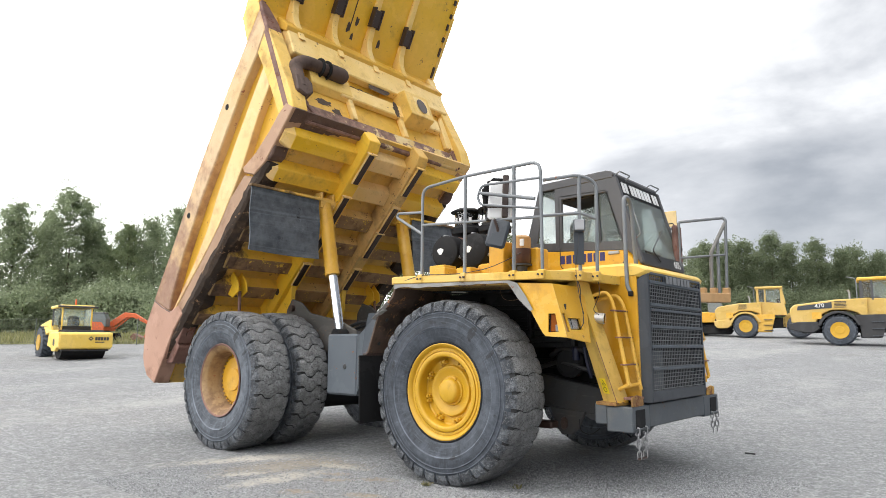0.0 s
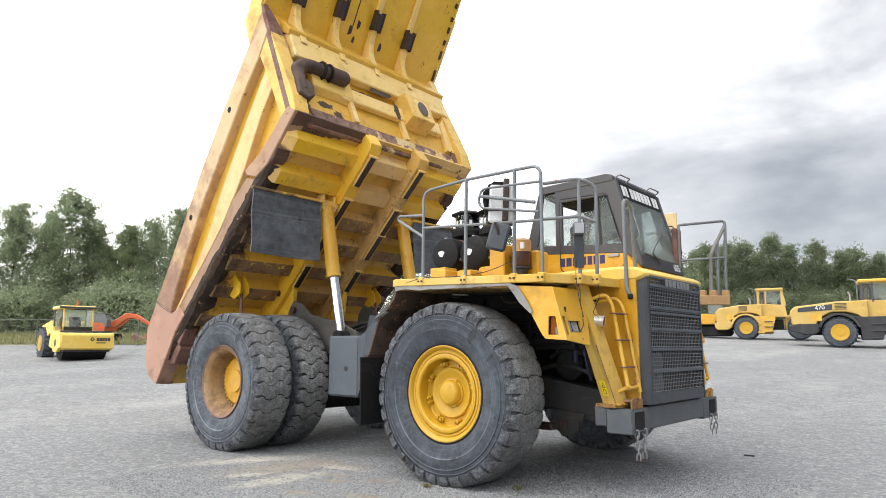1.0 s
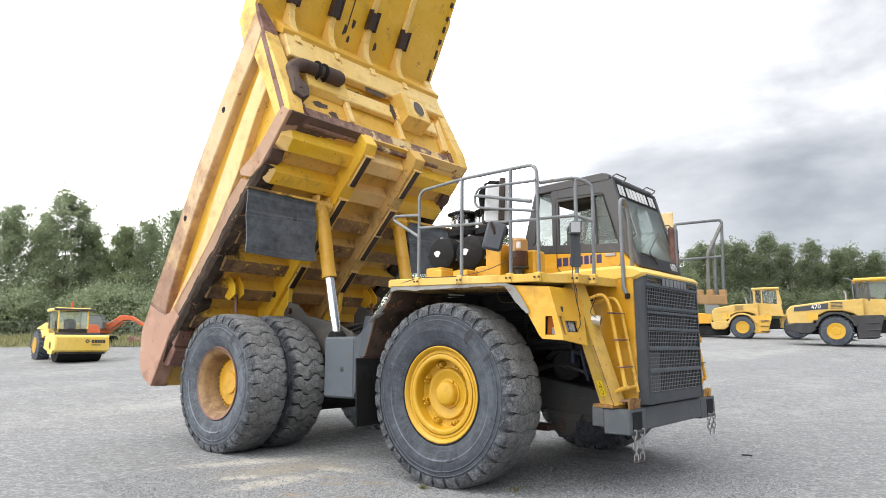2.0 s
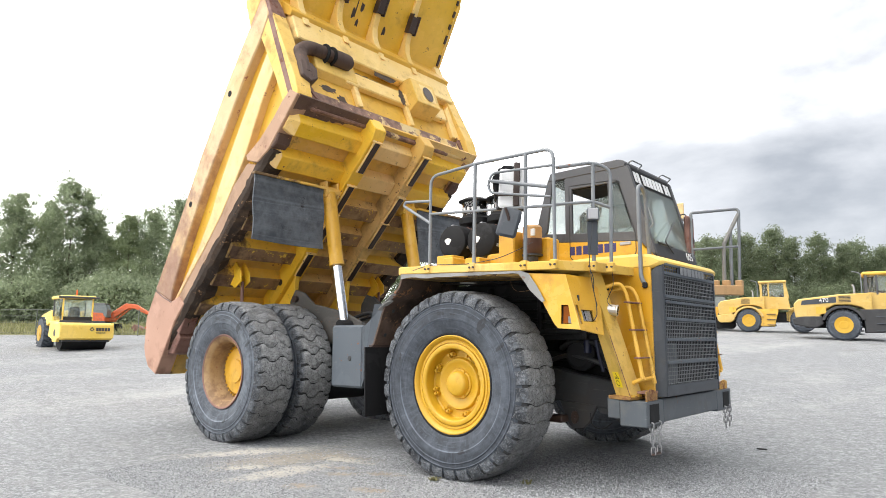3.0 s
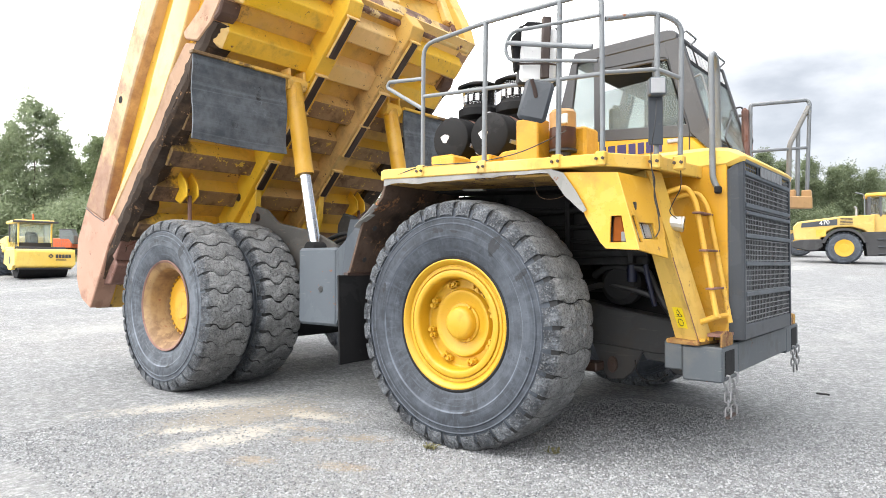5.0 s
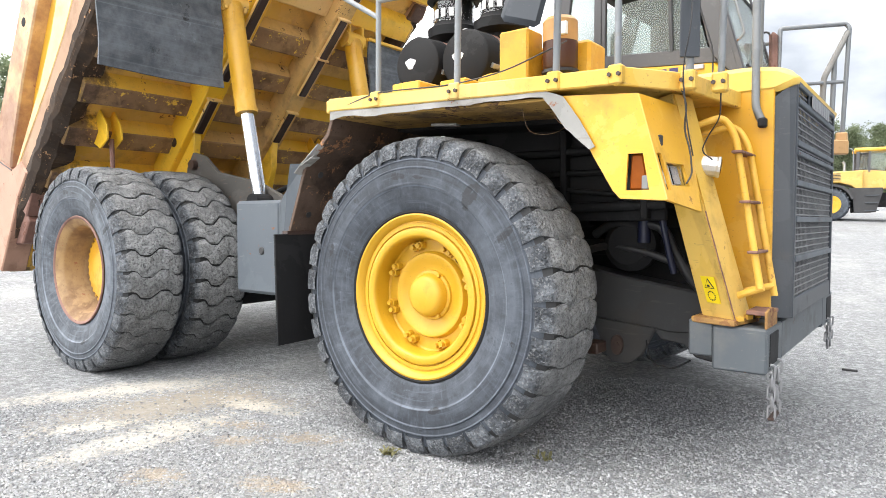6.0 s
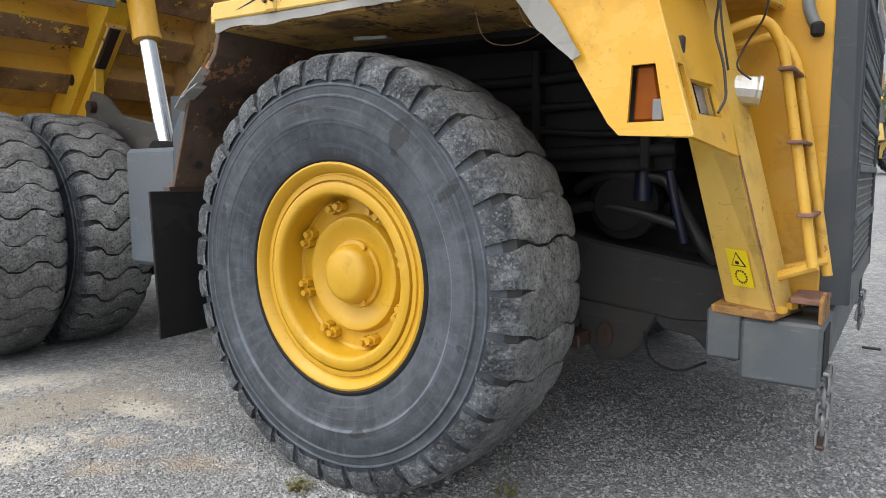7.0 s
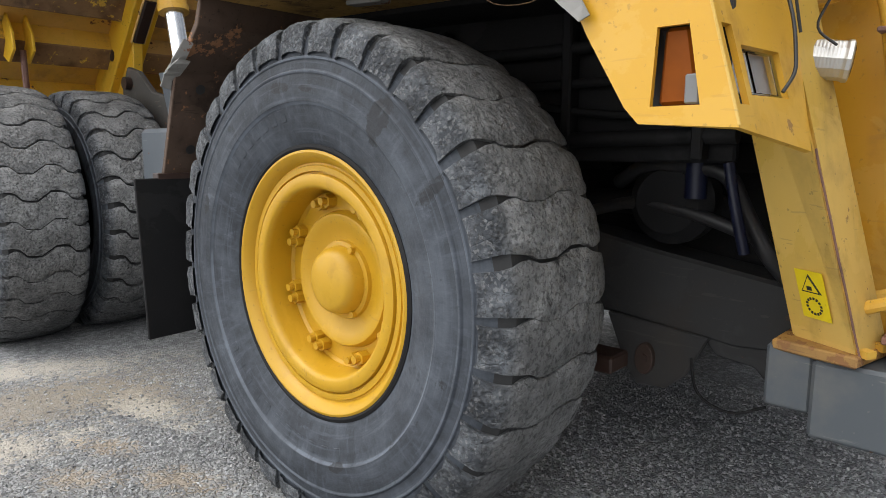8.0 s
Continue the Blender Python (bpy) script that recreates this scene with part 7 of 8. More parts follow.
def crown_mesh(name, h, w, seed, leaves, material, low=0.18, size=0.30):
    """A crown of leaf clumps: uneven outline, gaps, drooping lower limbs."""
    rnd = np.random.RandomState(seed)
    lobes = []
    n_l = 95
    for i in range(n_l):
        f = low + (1 - low) * (i + rnd.uniform(0, 1)) / n_l
        env = w * (0.85 + 0.18 * math.sin(7.0 * f + seed)) * (0.94 + 0.06 * f / 0.5 if f < 0.5 else 0.20 + 0.80 * max(0.0, (1.0 - f) / 0.5) ** 0.62)
        a = rnd.uniform(0, 2 * math.pi)
        d = env * rnd.uniform(0.15, 1.0) ** 0.8
        lobes.append((d * math.cos(a), d * math.sin(a), h * f, rnd.uniform(0.55, 1.15) * (1.15 - 0.45 * f)))
    vs, fs = [], []
    per = leaves // n_l
    for lx, ly, lz, lr in lobes:
        sub = rnd.normal(0, 1, (9, 3)) * np.array((0.66, 0.66, 0.6)) * lr
        for sx, sy, sz in sub:
            m = per // 9
            pts = rnd.normal(0, 1, (m, 3)) * np.array((0.34, 0.34, 0.26)) * lr + np.array((lx + sx, ly + sy, lz + sz))
            for p in pts:
                u = rnd.normal(0, 1, 3)
                u /= np.linalg.norm(u) + 1e-6
                v = np.cross(u, rnd.normal(0, 1, 3))
                v /= np.linalg.norm(v) + 1e-6
                a, c = size * rnd.uniform(0.5, 1.1), size * rnd.uniform(0.35, 0.7)
                k = len(vs)
                vs += [tuple(p - u * a * 0.5), tuple(p + v * c * 0.5), tuple(p + u * a * 0.5), tuple(p - v * c * 0.5)]
                fs.append((k, k + 1, k + 2, k + 3))
    me = bpy.data.meshes.new(name)
    me.from_pydata(vs, [], fs)
    me.materials.append(material)
    return me, lobes


def tree(h, w, seed, leaves, material, low=0.18, size=0.30, label="tall green broad-leaved tree at the edge of the wood"):
    t = thing("tree", label, "tree", group="trees of the wood")
    me, lobes = crown_mesh("crown", h, w, seed, leaves, material, low, size)
    rnd = random.Random(seed)
    b = bmesh.new()
    x = y = 0.0
    for i in range(7):
        z0, z1 = h * 0.9 * i / 7, h * 0.9 * (i + 1) / 7
        nx, ny = x + rnd.uniform(-0.12, 0.12), y + rnd.uniform(-0.12, 0.12)
        rod((x, y, z0), (nx, ny, z1 + 0.03), 0.17 * (1 - i / 7.4), 8, r2=0.17 * (1 - (i + 1) / 7.4), bm=b)
        x, y = nx, ny
    for lx, ly, lz, lr in lobes[::4]:
        z0 = max(0.4, lz - 0.9 - 0.3 * rnd.random())
        rod((0, 0, z0), (lx, ly, lz), 0.055, 5, r2=0.012, bm=b)
    part("trunk", b, M_bark, t, smooth=True)
    o = new("crown", me)
    o.parent = t
    return t


protos = [tree(12.2, 2.9, 11, 26000, M_leaf, 0.10, 0.24), tree(11.4, 2.5, 12, 23000, M_leaf2, 0.08, 0.24), tree(10.2, 2.9, 13, 18000, M_leaf, 0.06, 0.26), tree(12.8, 3.5, 14, 31000, M_leaf2, 0.10, 0.24), tree(9.0, 3.2, 15, 17000, M_leaf, 0.03, 0.26)]
bush = tree(3.2, 2.2, 21, 4500, M_leaf2, 0.05, 0.27, "dense green shrub under the trees")
bush["group"] = "shrubs under the trees"
bush["category"] = "shrub"
rnd = random.Random(77)
used = set()


def plant(proto, s, r, k=1.0):
    m = Matrix.Translation(yard(s, r, -0.05)) @ Matrix.Rotation(rnd.uniform(0, 6.28), 4, "Z") @ Matrix.Scale(k, 4)
    if proto.name in used:
        copy_thing(proto, m)
    else:
        used.add(proto.name)
        proto.matrix_basis = m


# left wood: tall trees with gaps of sky between them, lower growth behind
for s, r, i, k in ((60, -39.9, 1, 1.02), (61, -37.2, 0, 0.84), (60, -34.5, 3, 0.99), (61, -32.9, 1, 0.86), (60, -29.2, 0, 0.98), (60.5, -27.0, 1, 0.90), (62, -31.3, 2, 0.78), (60, -24.3, 1, 0.98), (61, -21.4, 0, 0.90), (60, -44.0, 0, 0.95), (62, -48.5, 1, 1.0), (59, -52.5, 3, 0.95), (61, -18.5, 1, 0.95), (62, -15.0, 3, 0.9)):
    plant(protos[i], s, r, k * 0.98)
for j in range(16):
    plant(protos[(2, 4, 2)[j % 3]], 64.0 + rnd.uniform(-1, 2.5), -56 + 2.75 * j + rnd.uniform(-0.6, 0.6), rnd.uniform(0.52, 0.68))
for j in range(26):
    plant(bush, 55.0 + rnd.uniform(-1.5, 2.0), -56 + 1.7 * j + rnd.uniform(-0.7, 0.7), rnd.uniform(0.7, 1.25))
# right wood, farther off, its leaf colour darkened to offset the light there
protos = [tree(12.2, 2.7, 31, 17000, M_leaf_r, 0.10, 0.28), tree(11.4, 2.5, 32, 16000, M_leaf_r, 0.08, 0.28), tree(10.2, 2.8, 33, 16000, M_leaf_r, 0.05, 0.28), tree(12.8, 3.0, 34, 18000, M_leaf_r, 0.10, 0.28), tree(9.0, 3.4, 35, 14000, M_leaf_r, 0.03, 0.28)]
bush = tree(3.2, 2.4, 36, 6000, M_leaf_r, 0.05, 0.26, "dense green shrub under the trees")
bush["group"] = "shrubs under the trees"
bush["category"] = "shrub"
for s, r, i, k in ((96, 37.5, 4, 1.12), (95, 41.0, 1, 0.98), (97, 44.5, 2, 1.12), (95, 47.8, 3, 0.97), (96, 51.0, 0, 0.90), (96, 54.8, 3, 0.93), (95, 58.0, 0, 0.92), (97, 61.0, 2, 0.93), (96, 64.0, 1, 0.88), (95, 67.5, 4, 0.98), (97, 71.0, 0, 0.85), (96, 75.0, 3, 0.9), (97, 79.5, 1, 0.95), (96, 84.0, 0, 0.95)):
    plant(protos[i], s, r, k)
# middle, mostly behind the truck
for j in range(9):
    plant(protos[(2, 4, 1)[j % 3]], 72 + rnd.uniform(-2, 3) + j, -10 + 5.4 * j, rnd.uniform(0.85, 1.0))
for j in range(15):
    plant(protos[(2, 4)[j % 2]], 100 + rnd.uniform(-1, 3), 35 + 3.5 * j + rnd.uniform(-0.8, 0.8), rnd.uniform(0.68, 0.88))
for j in range(16):
    plant(bush, 91 + rnd.uniform(-2, 1), 34 + 3.3 * j + rnd.uniform(-1, 1), rnd.uniform(0.9, 1.5))

# ---------- machines parked in the yard ----------


def small_wheel(parent, x, y, r, w, out, rim_mat, rim=0.5):
    """A wheel of a parked machine: lugged tyre round a painted rim; out: the side that shows."""
    prof = [(-w / 2, r * rim), (-w / 2 - 0.01, r * 0.70), (-w * 0.47, r * 0.9), (-w * 0.36, r * 0.97), (w * 0.36, r * 0.97), (w * 0.47, r * 0.9), (w / 2 + 0.01, r * 0.70), (w / 2, r * rim)]
    b = lathe(prof, 36, "y")
    for k in range(22):
        for sgn in (-1, 1):
            m = Matrix.Rotation(2 * math.pi * (k + 0.25 * sgn) / 22, 4, "Y") @ Matrix.Translation((r * 0.96, sgn * w * 0.24, 0)) @ Matrix.Rotation(radians(28 * sgn), 4, "X")
            box(-0.03, 0.05 * r, -w * 0.26, w * 0.26, -0.045 * r, 0.045 * r, 0.0, b, m)
    t = part("wheel", b, M_side, parent, "black lugged tyre", smooth=True)
    t.matrix_basis = Matrix.Translation((x, y, r))
    rb = lathe([(out * w * 0.30, r * (rim + 0.02)), (out * w * 0.545, r * (rim + 0.02)), (out * w * 0.55, r * (rim - 0.03)), (out * w * 0.525, r * (rim - 0.08)), (out * w * 0.518, r * 0.26), (out * w * 0.55, r * 0.24), (out * w * 0.55, 0.0)], 28, "y")
    part("rim", rb, rim_mat, t, "yellow wheel rim", smooth=True)
    return t


def loader(m, k, yellow, label, dark_arch, tail=0.0, xr=-0.45):
    """A wheel loader, rear wheel at the origin, facing along x."""
    ld = thing("wheel_loader", label, "wheel loader", m @ Matrix.Scale(k, 4), group="parked wheel loaders")
    for x in (xr, 3.55):
        for s in (-1, 1):
            small_wheel(ld, x, s * 1.12, 0.88, 0.66, s, M_rim, 0.52)
    hood = slab([(-2.9 + tail, 1.35), (-2.95 + tail, 2.15), (-2.7 + tail, 2.42), (-0.6, 2.66), (1.0, 2.70), (1.0, 1.45), (xr + 0.9, 1.9), (xr + 0.4, 2.05), (xr - 0.4, 2.05), (xr - 0.95, 1.75), (xr - 1.15, 1.35)], -1.08, 1.08, "y", 0.05)
    h_ = part("engine_hood", hood, yellow, ld, "yellow engine hood", smooth=True)
    part("counterweight", slab([(-3.0 + tail, 0.95), (-3.05 + tail, 1.30), (-2.5 + tail, 1.40), (xr - 1.05, 1.40), (xr - 0.95, 1.0), (xr - 1.3, 0.75), (-2.2, 0.75)], -1.12, 1.12, "y", 0.04), M_black if dark_arch else yellow, ld)
    for s in (-1, 1):
        part("number_panel", slab([(-2.55 + tail, 2.08), (-2.5 + tail, 2.33 + 0.1 * tail), (-0.75, 2.52), (-0.75, 2.18)], s * 1.085, s * 1.10, "y", 0.0), M_grille if dark_arch else yellow, h_, "dark strip with white numerals" if dark_arch else "")
        if dark_arch:
            if s < 0:
                lettering(h_, "470", 0.34, pose(-1.62, -1.106, 2.20, 90, -4, 0), M_white)
        for i in range(5):
            part("louvre", box(-0.62, -0.02, s * 1.08, s * 1.10, 2.20 + 0.08 * i, 2.235 + 0.08 * i, 0.0), M_black, h_)
        part("side_grille", box(xr - 1.35, xr - 0.85, s * 1.08, s * 1.095, 1.55, 1.95, 0.0), M_ladder, h_)
        arch = []
        for a in range(0, 181, 15):
            arch.append((xr + 1.12 * math.cos(radians(a)), 0.90 + 1.08 * math.sin(radians(a))))
        inner = [(xr + 0.95 * math.cos(radians(a)), 0.90 + 0.95 * math.sin(radians(a))) for a in range(180, -1, -15)]
        part("wheel_arch", slab(arch[1:-1] + inner[1:-1], s * 1.50, s * 0.75, "y", 0.01), M_black if dark_arch else yellow, ld)
        part("step_frame", slab([(0.62, 0.45), (0.55, 1.2), (0.35, 1.75), (1.9, 1.75), (1.9, 1.55), (1.6, 0.45)], s * 1.30, s * 1.0, "y", 0.01), M_black if dark_arch else M_ladder, ld)
        for i in range(3):
            part("step", box(1.12, 1.72, s * 1.42, s * 1.25, 0.52 + 0.4 * i, 0.57 + 0.4 * i, 0.005), M_grille, ld)
        part("front_fender", slab([(2.55, 1.55), (2.85, 1.85), (4.05, 1.85), (4.45, 1.5), (4.35, 1.45), (3.95, 1.75), (2.95, 1.75)], s * 1.45, s * 0.8, "y", 0.01), M_black if dark_arch else yellow, ld)
    part("exhaust", pipe([(0.2, -0.3, 2.65), (0.2, -0.3, 3.1), (0.1, -0.3, 3.25)], 0.07, 0.1, 12), M_galv, ld, smooth=True)
    part("hand_rail", pipe([(0.55, -1.0, 2.65), (0.55, -1.0, 3.85), (0.1, -1.0, 3.95)], 0.03, 0.2), M_railing, ld, smooth=True)
    cab_ = part("cab", slab([(0.75, 1.7), (0.75, 2.75), (2.6, 2.6), (2.75, 1.7)], -0.82, 0.82, "y", 0.03), yellow, ld, "glazed cab with yellow lower part")
    part("cab_roof", box(0.6, 2.55, -0.92, 0.92, 3.72, 3.92, 0.06), yellow if not dark_arch else M_ladder, cab_)
    for x0, x1 in ((0.70, 0.85), (1.25, 1.35), (2.35, 2.48)):
        for s in (-1, 1):
            part("cab_post", slab([(x0, 2.6), (x0, 3.75), (x1, 3.75), (x1 + (0.22 if x0 > 2 else 0), 2.6)], s * 0.84, s * 0.76, "y", 0.005), M_cabgrey if dark_arch else yellow, cab_)
    part("cab_window", box(0.80, 2.44, -0.78, 0.78, 2.62, 3.74, 0.0), M_glass, cab_, "clear cab glass").visible_shadow = False
    g = box(1.15, 1.70, -0.28, 0.28, 2.62, 2.85, 0.04)
    box(1.08, 1.25, -0.26, 0.26, 2.80, 3.45, 0.05, g)
    part("seat", g, M_seat, cab_, "dark driver seat")
    part("console", slab([(2.0, 2.60), (2.10, 2.98), (2.28, 3.0), (2.36, 2.60)], -0.5, 0.5, "y", 0.02), M_seat, cab_)
    part("far_panel", box(0.86, 1.24, 0.70, 0.74, 2.62, 3.72, 0.0), M_seat, cab_)
    part("front_frame", slab([(2.4, 0.8), (2.4, 1.5), (3.4, 1.9), (4.6, 1.9), (5.0, 1.0), (4.4, 0.7)], -0.55, 0.55, "y", 0.03), yellow, ld)
    part("chassis", box(-2.4, 2.6, -0.55, 0.55, 0.75, 1.5, 0.02), M_dark, ld)
    for s in (-1, 1):
        part("lift_arm", slab([(3.3, 2.15), (3.6, 2.35), (5.2, 1.5), (6.3, 0.75), (6.2, 0.45), (5.1, 1.1), (3.6, 1.95)], s * 0.62, s * 0.45, "y", 0.015), yellow, ld)
    part("bucket", slab([(5.9, 0.05), (6.0, 1.0), (6.3, 1.35), (6.25, 0.9), (6.4, 0.25), (7.3, 0.10), (7.35, 0.05)], -1.55, 1.55, "y", 0.01), M_dark, ld)
    return ld


M_machine = paint("pale_yellow_machine_paint", (0.54, 0.35, 0.075), (0.58, 0.40, 0.13), dirt=(0.26, 0.17, 0.08), dirty=0.32, rusty=0.2, rough=0.45)
head = math.degrees(math.atan2(0.161, 0.987))
loader(Matrix.Translation(yard(37.9, 23.1 + 0.2) + Vector((-0.17, 1.05, 0))) @ Matrix.Rotation(radians(head), 4, "Z"), 1.0, M_machine, "yellow wheel loader with dark wheel arches parked on gravel", True)
loader(Matrix.Translation(yard(46.8, 21.6) + Vector((-0.2, 1.0, 0))) @ Matrix.Rotation(radians(13), 4, "Z"), 0.92, M_machine, "older all-yellow wheel loader parked on gravel", False, 0.62, -0.15)


M_cabglass = plain("hazy_grey_cab_glass", (0.16, 0.18, 0.18), 0.12)


def excavator(m, paint_, label, boom_up):
    ex = thing("excavator", label, "excavator", m, group="parked excavators")
    for s in (-1, 1):
        b = slab([(-1.7, 0.1), (-1.95, 0.45), (-1.7, 0.85), (1.7, 0.85), (1.95, 0.45), (1.7, 0.1)], s * 1.35, s * 0.85, "y", 0.08)
        tr = part("track", b, M_dark, ex, "dark steel crawler track")
        for i in range(18):
            part("track_shoe", box(-1.65 + 0.19 * i, -1.52 + 0.19 * i, s * 1.38, s * 0.82, 0.82, 0.89, 0.0), M_dark, tr)
    part("turntable", box(-0.9, 0.9, -0.8, 0.8, 0.8, 1.1, 0.05), M_dark, ex)
    part("house", slab([(-2.2, 1.1), (-2.3, 1.9), (-1.2, 2.05), (0.9, 2.0), (1.2, 1.6), (1.2, 1.1)], -1.3, 1.3, "y", 0.06), paint_, ex, smooth=True)
    part("badge_patch", box(-1.6, -0.7, -1.325, -1.30, 1.30, 1.75, 0.0), M_black, ex)
    part("badge_mark", box(-1.45, -0.85, -1.34, -1.325, 1.42, 1.63, 0.0), M_white, ex)
    cb = part("cab", slab([(0.0, 1.9), (0.0, 2.85), (1.1, 2.85), (1.35, 2.3), (1.35, 1.5), (0.2, 1.5)], -1.28, -0.35, "y", 0.05), M_cabglass, ex, "glazed operator cab")
    part("cab_roof", box(-0.05, 1.15, -1.3, -0.33, 2.82, 2.92, 0.03), M_cabgrey, cb)
    if boom_up:
        part("boom", slab([(1.0, 1.5), (1.1, 2.0), (2.6, 3.0), (3.6, 2.9), (5.6, 1.7), (5.5, 1.5), (3.5, 2.45), (2.8, 2.45), (1.5, 1.5)], 0.0, 0.45, "y", 0.05), paint_, ex)
        part("stick", slab([(5.3, 1.9), (5.7, 1.7), (4.9, 0.35), (4.6, 0.4)], 0.05, 0.40, "y", 0.03), paint_, ex)
        part("bucket", slab([(4.5, 0.5), (5.0, 0.4), (4.6, 0.05), (3.7, 0.1), (3.4, 0.5), (3.7, 0.85)], -0.3, 0.75, "y", 0.05), M_rust, ex)
        part("ram", rod((1.6, 0.22, 1.3), (3.0, 0.22, 2.45), 0.08, 12), M_orange, ex)
    return ex


excavator(Matrix.Translation(yard(42.0, -22.0)) @ Matrix.Rotation(radians(42), 4, "Z") @ Matrix.Scale(0.62, 4), M_orange, "orange crawler excavator with folded boom on gravel", True)
excavator(Matrix.Translation(yard(50.0, 20.2)) @ Matrix.Rotation(radians(15), 4, "Z") @ Matrix.Scale(0.85, 4), M_yellow, "yellow crawler excavator seen from behind", False)

# roller
M_roller = paint("bright_yellow_roller_paint", (0.84, 0.57, 0.09), (0.86, 0.61, 0.15), dirt=(0.40, 0.26, 0.09), dirty=0.25, rusty=0.15, rough=0.42)
ro = thing("soil_compactor", "yellow single-drum road roller parked on gravel", "road roller", Matrix.Translation(yard(28.9, -15.85)) @ Matrix.Rotation(radians(-6), 4, "Z") @ Matrix.Diagonal((0.94, 0.84, 0.95, 1)))
b = lathe([(-1.02, 0.60), (-1.02, 0.66), (1.02, 0.66), (1.02, 0.60)], 48, "y")
o = part("drum", b, M_dark, ro, "dark smooth steel drum", smooth=True)
o.matrix_basis = Matrix.Translation((0, 0, 0.662))
part("drum_frame", slab([(0.15, 1.22), (0.78, 1.20), (0.86, 1.10), (0.86, 0.50), (0.72, 0.42), (0.70, 1.05), (-0.75, 1.05), (-0.9, 1.22)], -1.22, 1.22, "y", 0.03), M_roller, ro, "yellow drum frame with dark badge shapes")
for s in (-1, 1):
    part("frame_side", slab([(-0.95, 1.15), (0.80, 1.20), (0.86, 0.55), (0.45, 0.50), (0.3, 0.35), (-0.3, 0.35), (-0.45, 0.5), (-1.1, 0.6)], s * 1.26, s * 1.10, "y", 0.02), M_roller, ro)
    part("hub_opening", lathe([(-0.004, 0.0), (-0.004, 0.16), (0.004, 0.17)], 18, "y"), M_black, ro).matrix_basis = Matrix.Translation((0.0, s * 1.262, 0.75))
b = slab([(0.08, 0.92), (0.20, 0.82), (0.32, 0.92), (0.20, 1.02)], 0.862, 0.874, "x", 0.0)
part("badge_diamond", b, M_cabgrey, ro)
part("badge_hole", slab([(0.15, 0.92), (0.20, 0.88), (0.25, 0.92), (0.20, 0.96)], 0.874, 0.880, "x", 0.0), M_roller, ro)
for i in range(5):
    part("badge_bar", box(0.862, 0.872, 0.40 + 0.135 * i, 0.51 + 0.135 * i, 0.84, 0.99, 0.0), M_cabgrey, ro)
part("small_lettering", box(0.862, 0.870, 0.40, 0.85, 0.74, 0.78, 0.0), M_cabgrey, ro)
part("scraper", box(0.55, 0.80, -1.1, 1.1, 0.36, 0.44, 0.02), M_black, ro)
part("platform", box(-2.9, -0.7, -0.95, 0.95, 1.15, 1.32, 0.03), M_roller, ro)
part("engine_cover", slab([(-4.4, 1.0), (-4.3, 1.65), (-2.7, 1.85), (-2.3, 1.3), (-2.4, 0.9)], -0.85, 0.85, "y", 0.06), M_roller, ro)
for s in (-1, 1):
    small_wheel(ro, -3.0, s * 0.88, 0.76, 0.62, s, M_rim, 0.48)
    part("rear_fender", slab([(-3.9, 1.2), (-3.6, 1.5), (-2.6, 1.5), (-2.1, 1.2), (-2.2, 1.1), (-3.8, 1.1)], s * 1.05, s * 0.6, "y", 0.03), M_roller, ro)
cb = part("cab", box(-2.5, -1.0, -0.70, 0.70, 1.32, 2.36, 0.0), M_glass, ro, "glazed roller cab")
cb.visible_shadow = False
part("seat", box(-2.0, -1.6, -0.25, 0.25, 1.35, 2.0, 0.08), M_seat, cb)
part("console", box(-1.35, -1.2, -0.2, 0.2, 1.35, 1.85, 0.04), M_seat, cb)
for x in (-2.55, -0.97):
    for y in (-0.74, 0.68):
        part("cab_post", box(x, x + 0.07, y, y + 0.07, 1.3, 2.4, 0.01), M_cabgrey if x < -1 else M_roller, cb)
part("cab_roof", box(-2.7, -0.8, -0.82, 0.82, 2.36, 2.50, 0.04), M_roller, cb)
part("roof_lamp_bar", box(-0.82, -0.74, -0.98, 0.98, 2.36, 2.46, 0.02), M_cabgrey, cb)
part("front_sill", box(-0.95, -0.90, -0.74, 0.74, 1.30, 1.52, 0.01), M_black, cb)
b = lathe([(2.50, 0.05), (2.78, 0.04), (2.80, 0.0)], 12, "z")
bmesh.ops.transform(b, matrix=Matrix.Translation((-1.3, 0.0, 0)), verts=b.verts)
part("beacon", b, M_orange, cb, "orange beacon")

# ---------- loose stones over the gravel where the camera comes close ----------


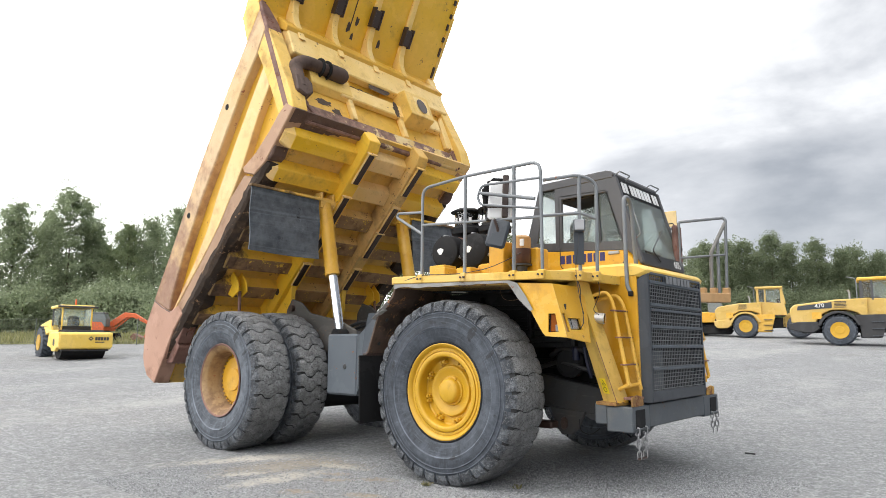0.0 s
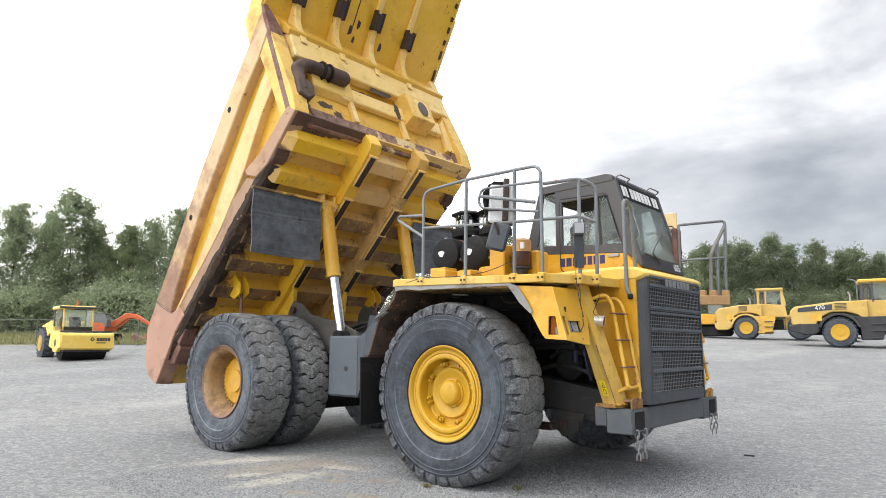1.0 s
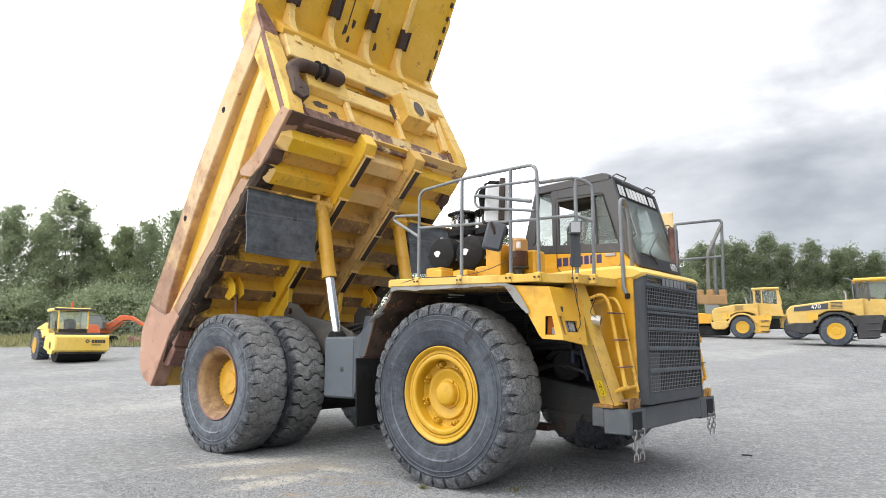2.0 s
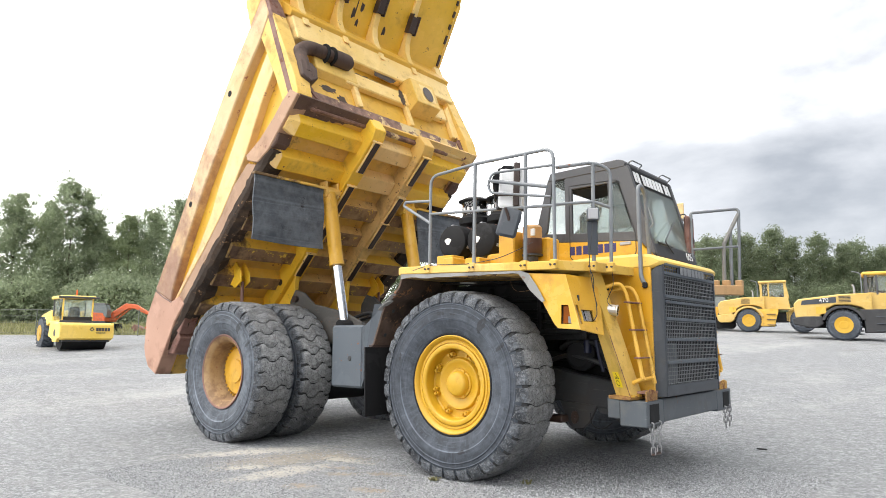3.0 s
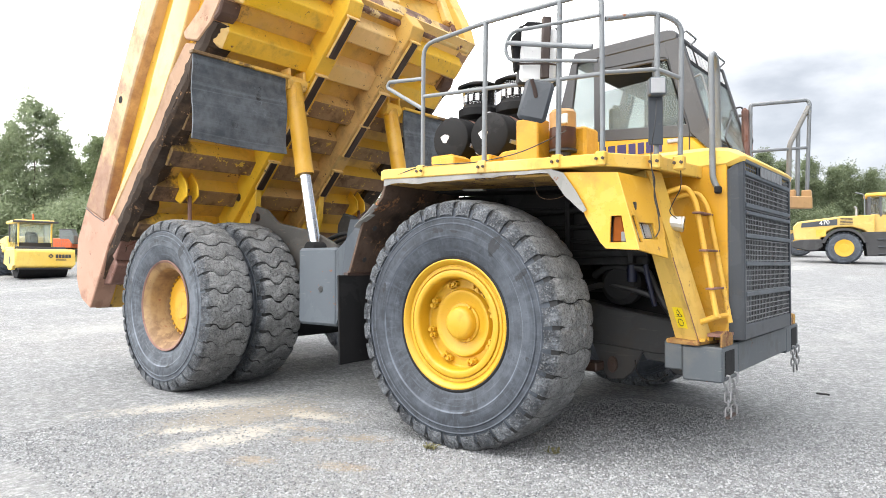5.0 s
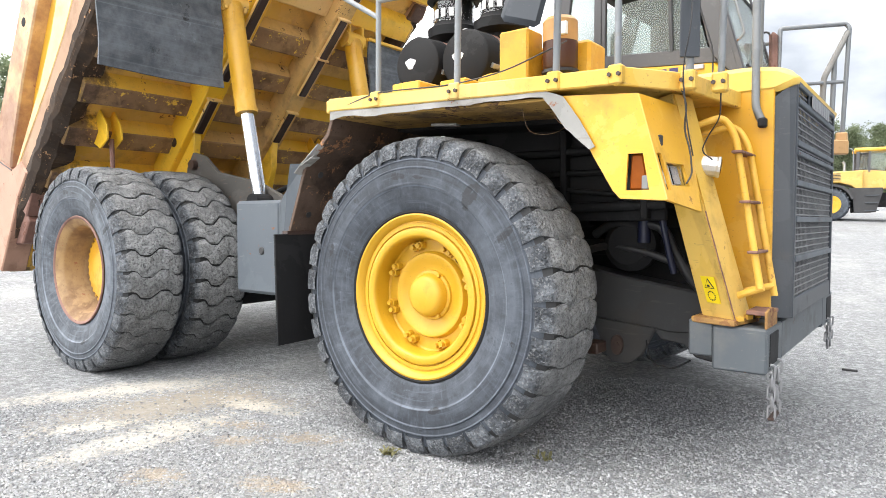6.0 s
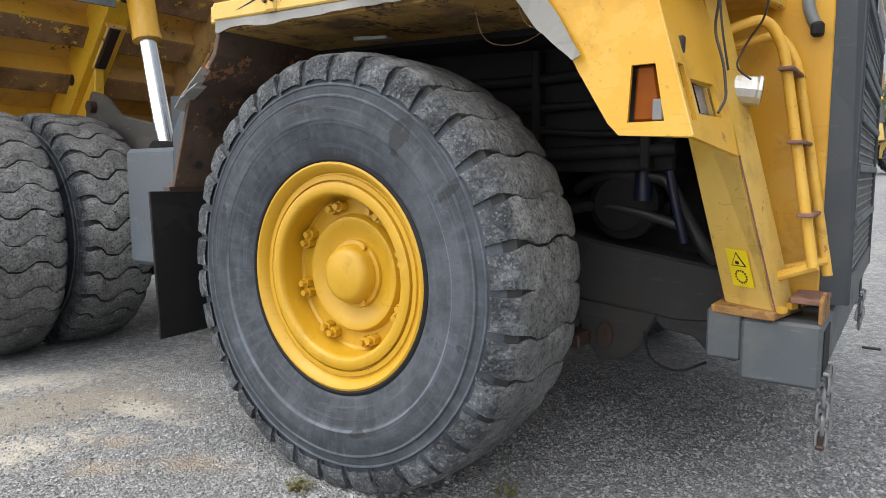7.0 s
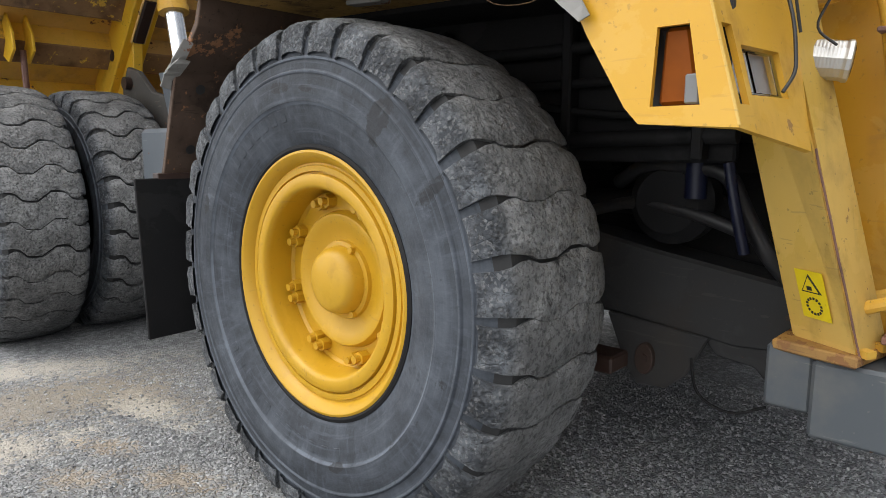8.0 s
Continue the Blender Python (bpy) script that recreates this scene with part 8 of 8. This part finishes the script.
def stones(name, n, x0, x1, y0, y1, lo, hi, seed, label):
    rs = np.random.RandomState(seed)
    base = np.array(((1, 0, 0), (-1, 0, 0), (0, 1, 0), (0, -1, 0), (0, 0, 1), (0, 0, -1)), float)
    tri = np.array(((0, 2, 4), (2, 1, 4), (1, 3, 4), (3, 0, 4), (2, 0, 5), (1, 2, 5), (3, 1, 5), (0, 3, 5)))
    c = np.column_stack((rs.uniform(x0, x1, n), rs.uniform(y0, y1, n), np.zeros(n)))
    bare = np.zeros(n)
    for x, y, turn, sx, sy in TAN + CREAM + OCHRE:
        dx, dy, ct, st = c[:, 0] - x, c[:, 1] - y, math.cos(radians(turn)), math.sin(radians(turn))
        bare = np.maximum(bare, 1.25 - np.hypot((dx * ct + dy * st) / sx, (dy * ct - dx * st) / sy))
    c = c[rs.uniform(0, 1, n) > np.minimum(0.86, bare * 1.6)]
    n = len(c)
    size = lo + (hi - lo) * rs.uniform(0, 1, n) ** 2
    v = base[None] * rs.uniform(0.55, 1.2, (n, 6, 3)) + rs.normal(0, 0.22, (n, 6, 3))
    v[:, :, 2] *= 0.7
    a = rs.uniform(0, 6.28, n)
    ca, sa = np.cos(a)[:, None], np.sin(a)[:, None]
    v = np.stack((v[:, :, 0] * ca - v[:, :, 1] * sa, v[:, :, 0] * sa + v[:, :, 1] * ca, v[:, :, 2]), 2) * size[:, None, None]
    v += c[:, None, :] + np.array((0, 0, 0.002)) + (size * 0.15)[:, None, None] * np.array((0, 0, 1.0))
    f = tri[None] + (np.arange(n) * 6)[:, None, None]
    me = bpy.data.meshes.new(name)
    me.from_pydata(v.reshape(-1, 3).tolist(), [], f.reshape(-1, 3).tolist())
    me.materials.append(M_stone)
    return tagged(new(name, me), label, "gravel", kind="stuff")


def stone_mat():
    n = Nodes("loose_grey_stones")
    c = n.mix(n.island(), (0.11, 0.115, 0.124), (0.46, 0.469, 0.48))
    return n.done(n.mix(n.ramp(n.noise(60, 4), 0.4, 0.7, 0, 0.4), c, (0.27, 0.265, 0.26)), 0.75)


M_stone = stone_mat()
stones("loose_gravel", 98000, -3.4, 3.2, -4.5, 0.9, 0.006, 0.014, 31, "loose crushed grey stones on the ground")

# tan panel on an added post, for an unidentified shape far behind the truck
board = thing("board_on_post", "tan panel on an added steel post, standing in for an unidentified shape", "sign", Matrix.Translation((-1.86, 10.0, ground_z(-1.86, 10.0))))
part("post", rod((0, 0, 0), (0, 0, 4.9 - ground_z(-1.86, 10.0)), 0.05, 12), M_railing, board)
part("board", box(-0.26, 0.26, -0.07, -0.04, 4.86 - ground_z(-1.86, 10.0), 5.30 - ground_z(-1.86, 10.0), 0.01), M_tanboard, board, "tan stand-in panel")

# a weed and a scrap of rubber on the gravel


def weed(x, y, n, seed):
    t = thing("weed", "small green weed tuft growing in the gravel", "weed", Matrix.Translation((x, y, 0)))
    rs = random.Random(seed)
    b = bmesh.new()
    for i in range(n):
        a, ln = rs.uniform(0, 6.28), rs.uniform(0.03, 0.09)
        d = Vector((math.cos(a), math.sin(a), 0))
        w = Vector((-d.y, d.x, 0)) * rs.uniform(0.004, 0.009)
        o = Vector((rs.uniform(-0.05, 0.05), rs.uniform(-0.03, 0.03), 0))
        v = [b.verts.new(p) for p in (o - w, o + w, o + d * ln * 0.6 + w * 1.3 + Vector((0, 0, ln * 0.5)), o + d * ln + Vector((0, 0, ln * 0.35)), o + d * ln * 0.6 - w * 1.3 + Vector((0, 0, ln * 0.5)))]
        b.faces.new(v)
    part("leaf_tuft", b, M_weed, t)


M_weed = leaf_mat("yellow_green_weed", (0.20, 0.19, 0.09), (0.32, 0.30, 0.15))
weed(-0.12, -2.16, 34, 3)
weed(0.75, -1.62, 12, 4)
scrap = thing("rubber_scrap", "small black rubber scrap lying on the gravel", "scrap", Matrix.Translation((2.05, 2.52, 0.012)))
part("strip", box(-0.07, 0.07, -0.018, 0.018, -0.012, 0.014, 0.005), M_black, scrap)
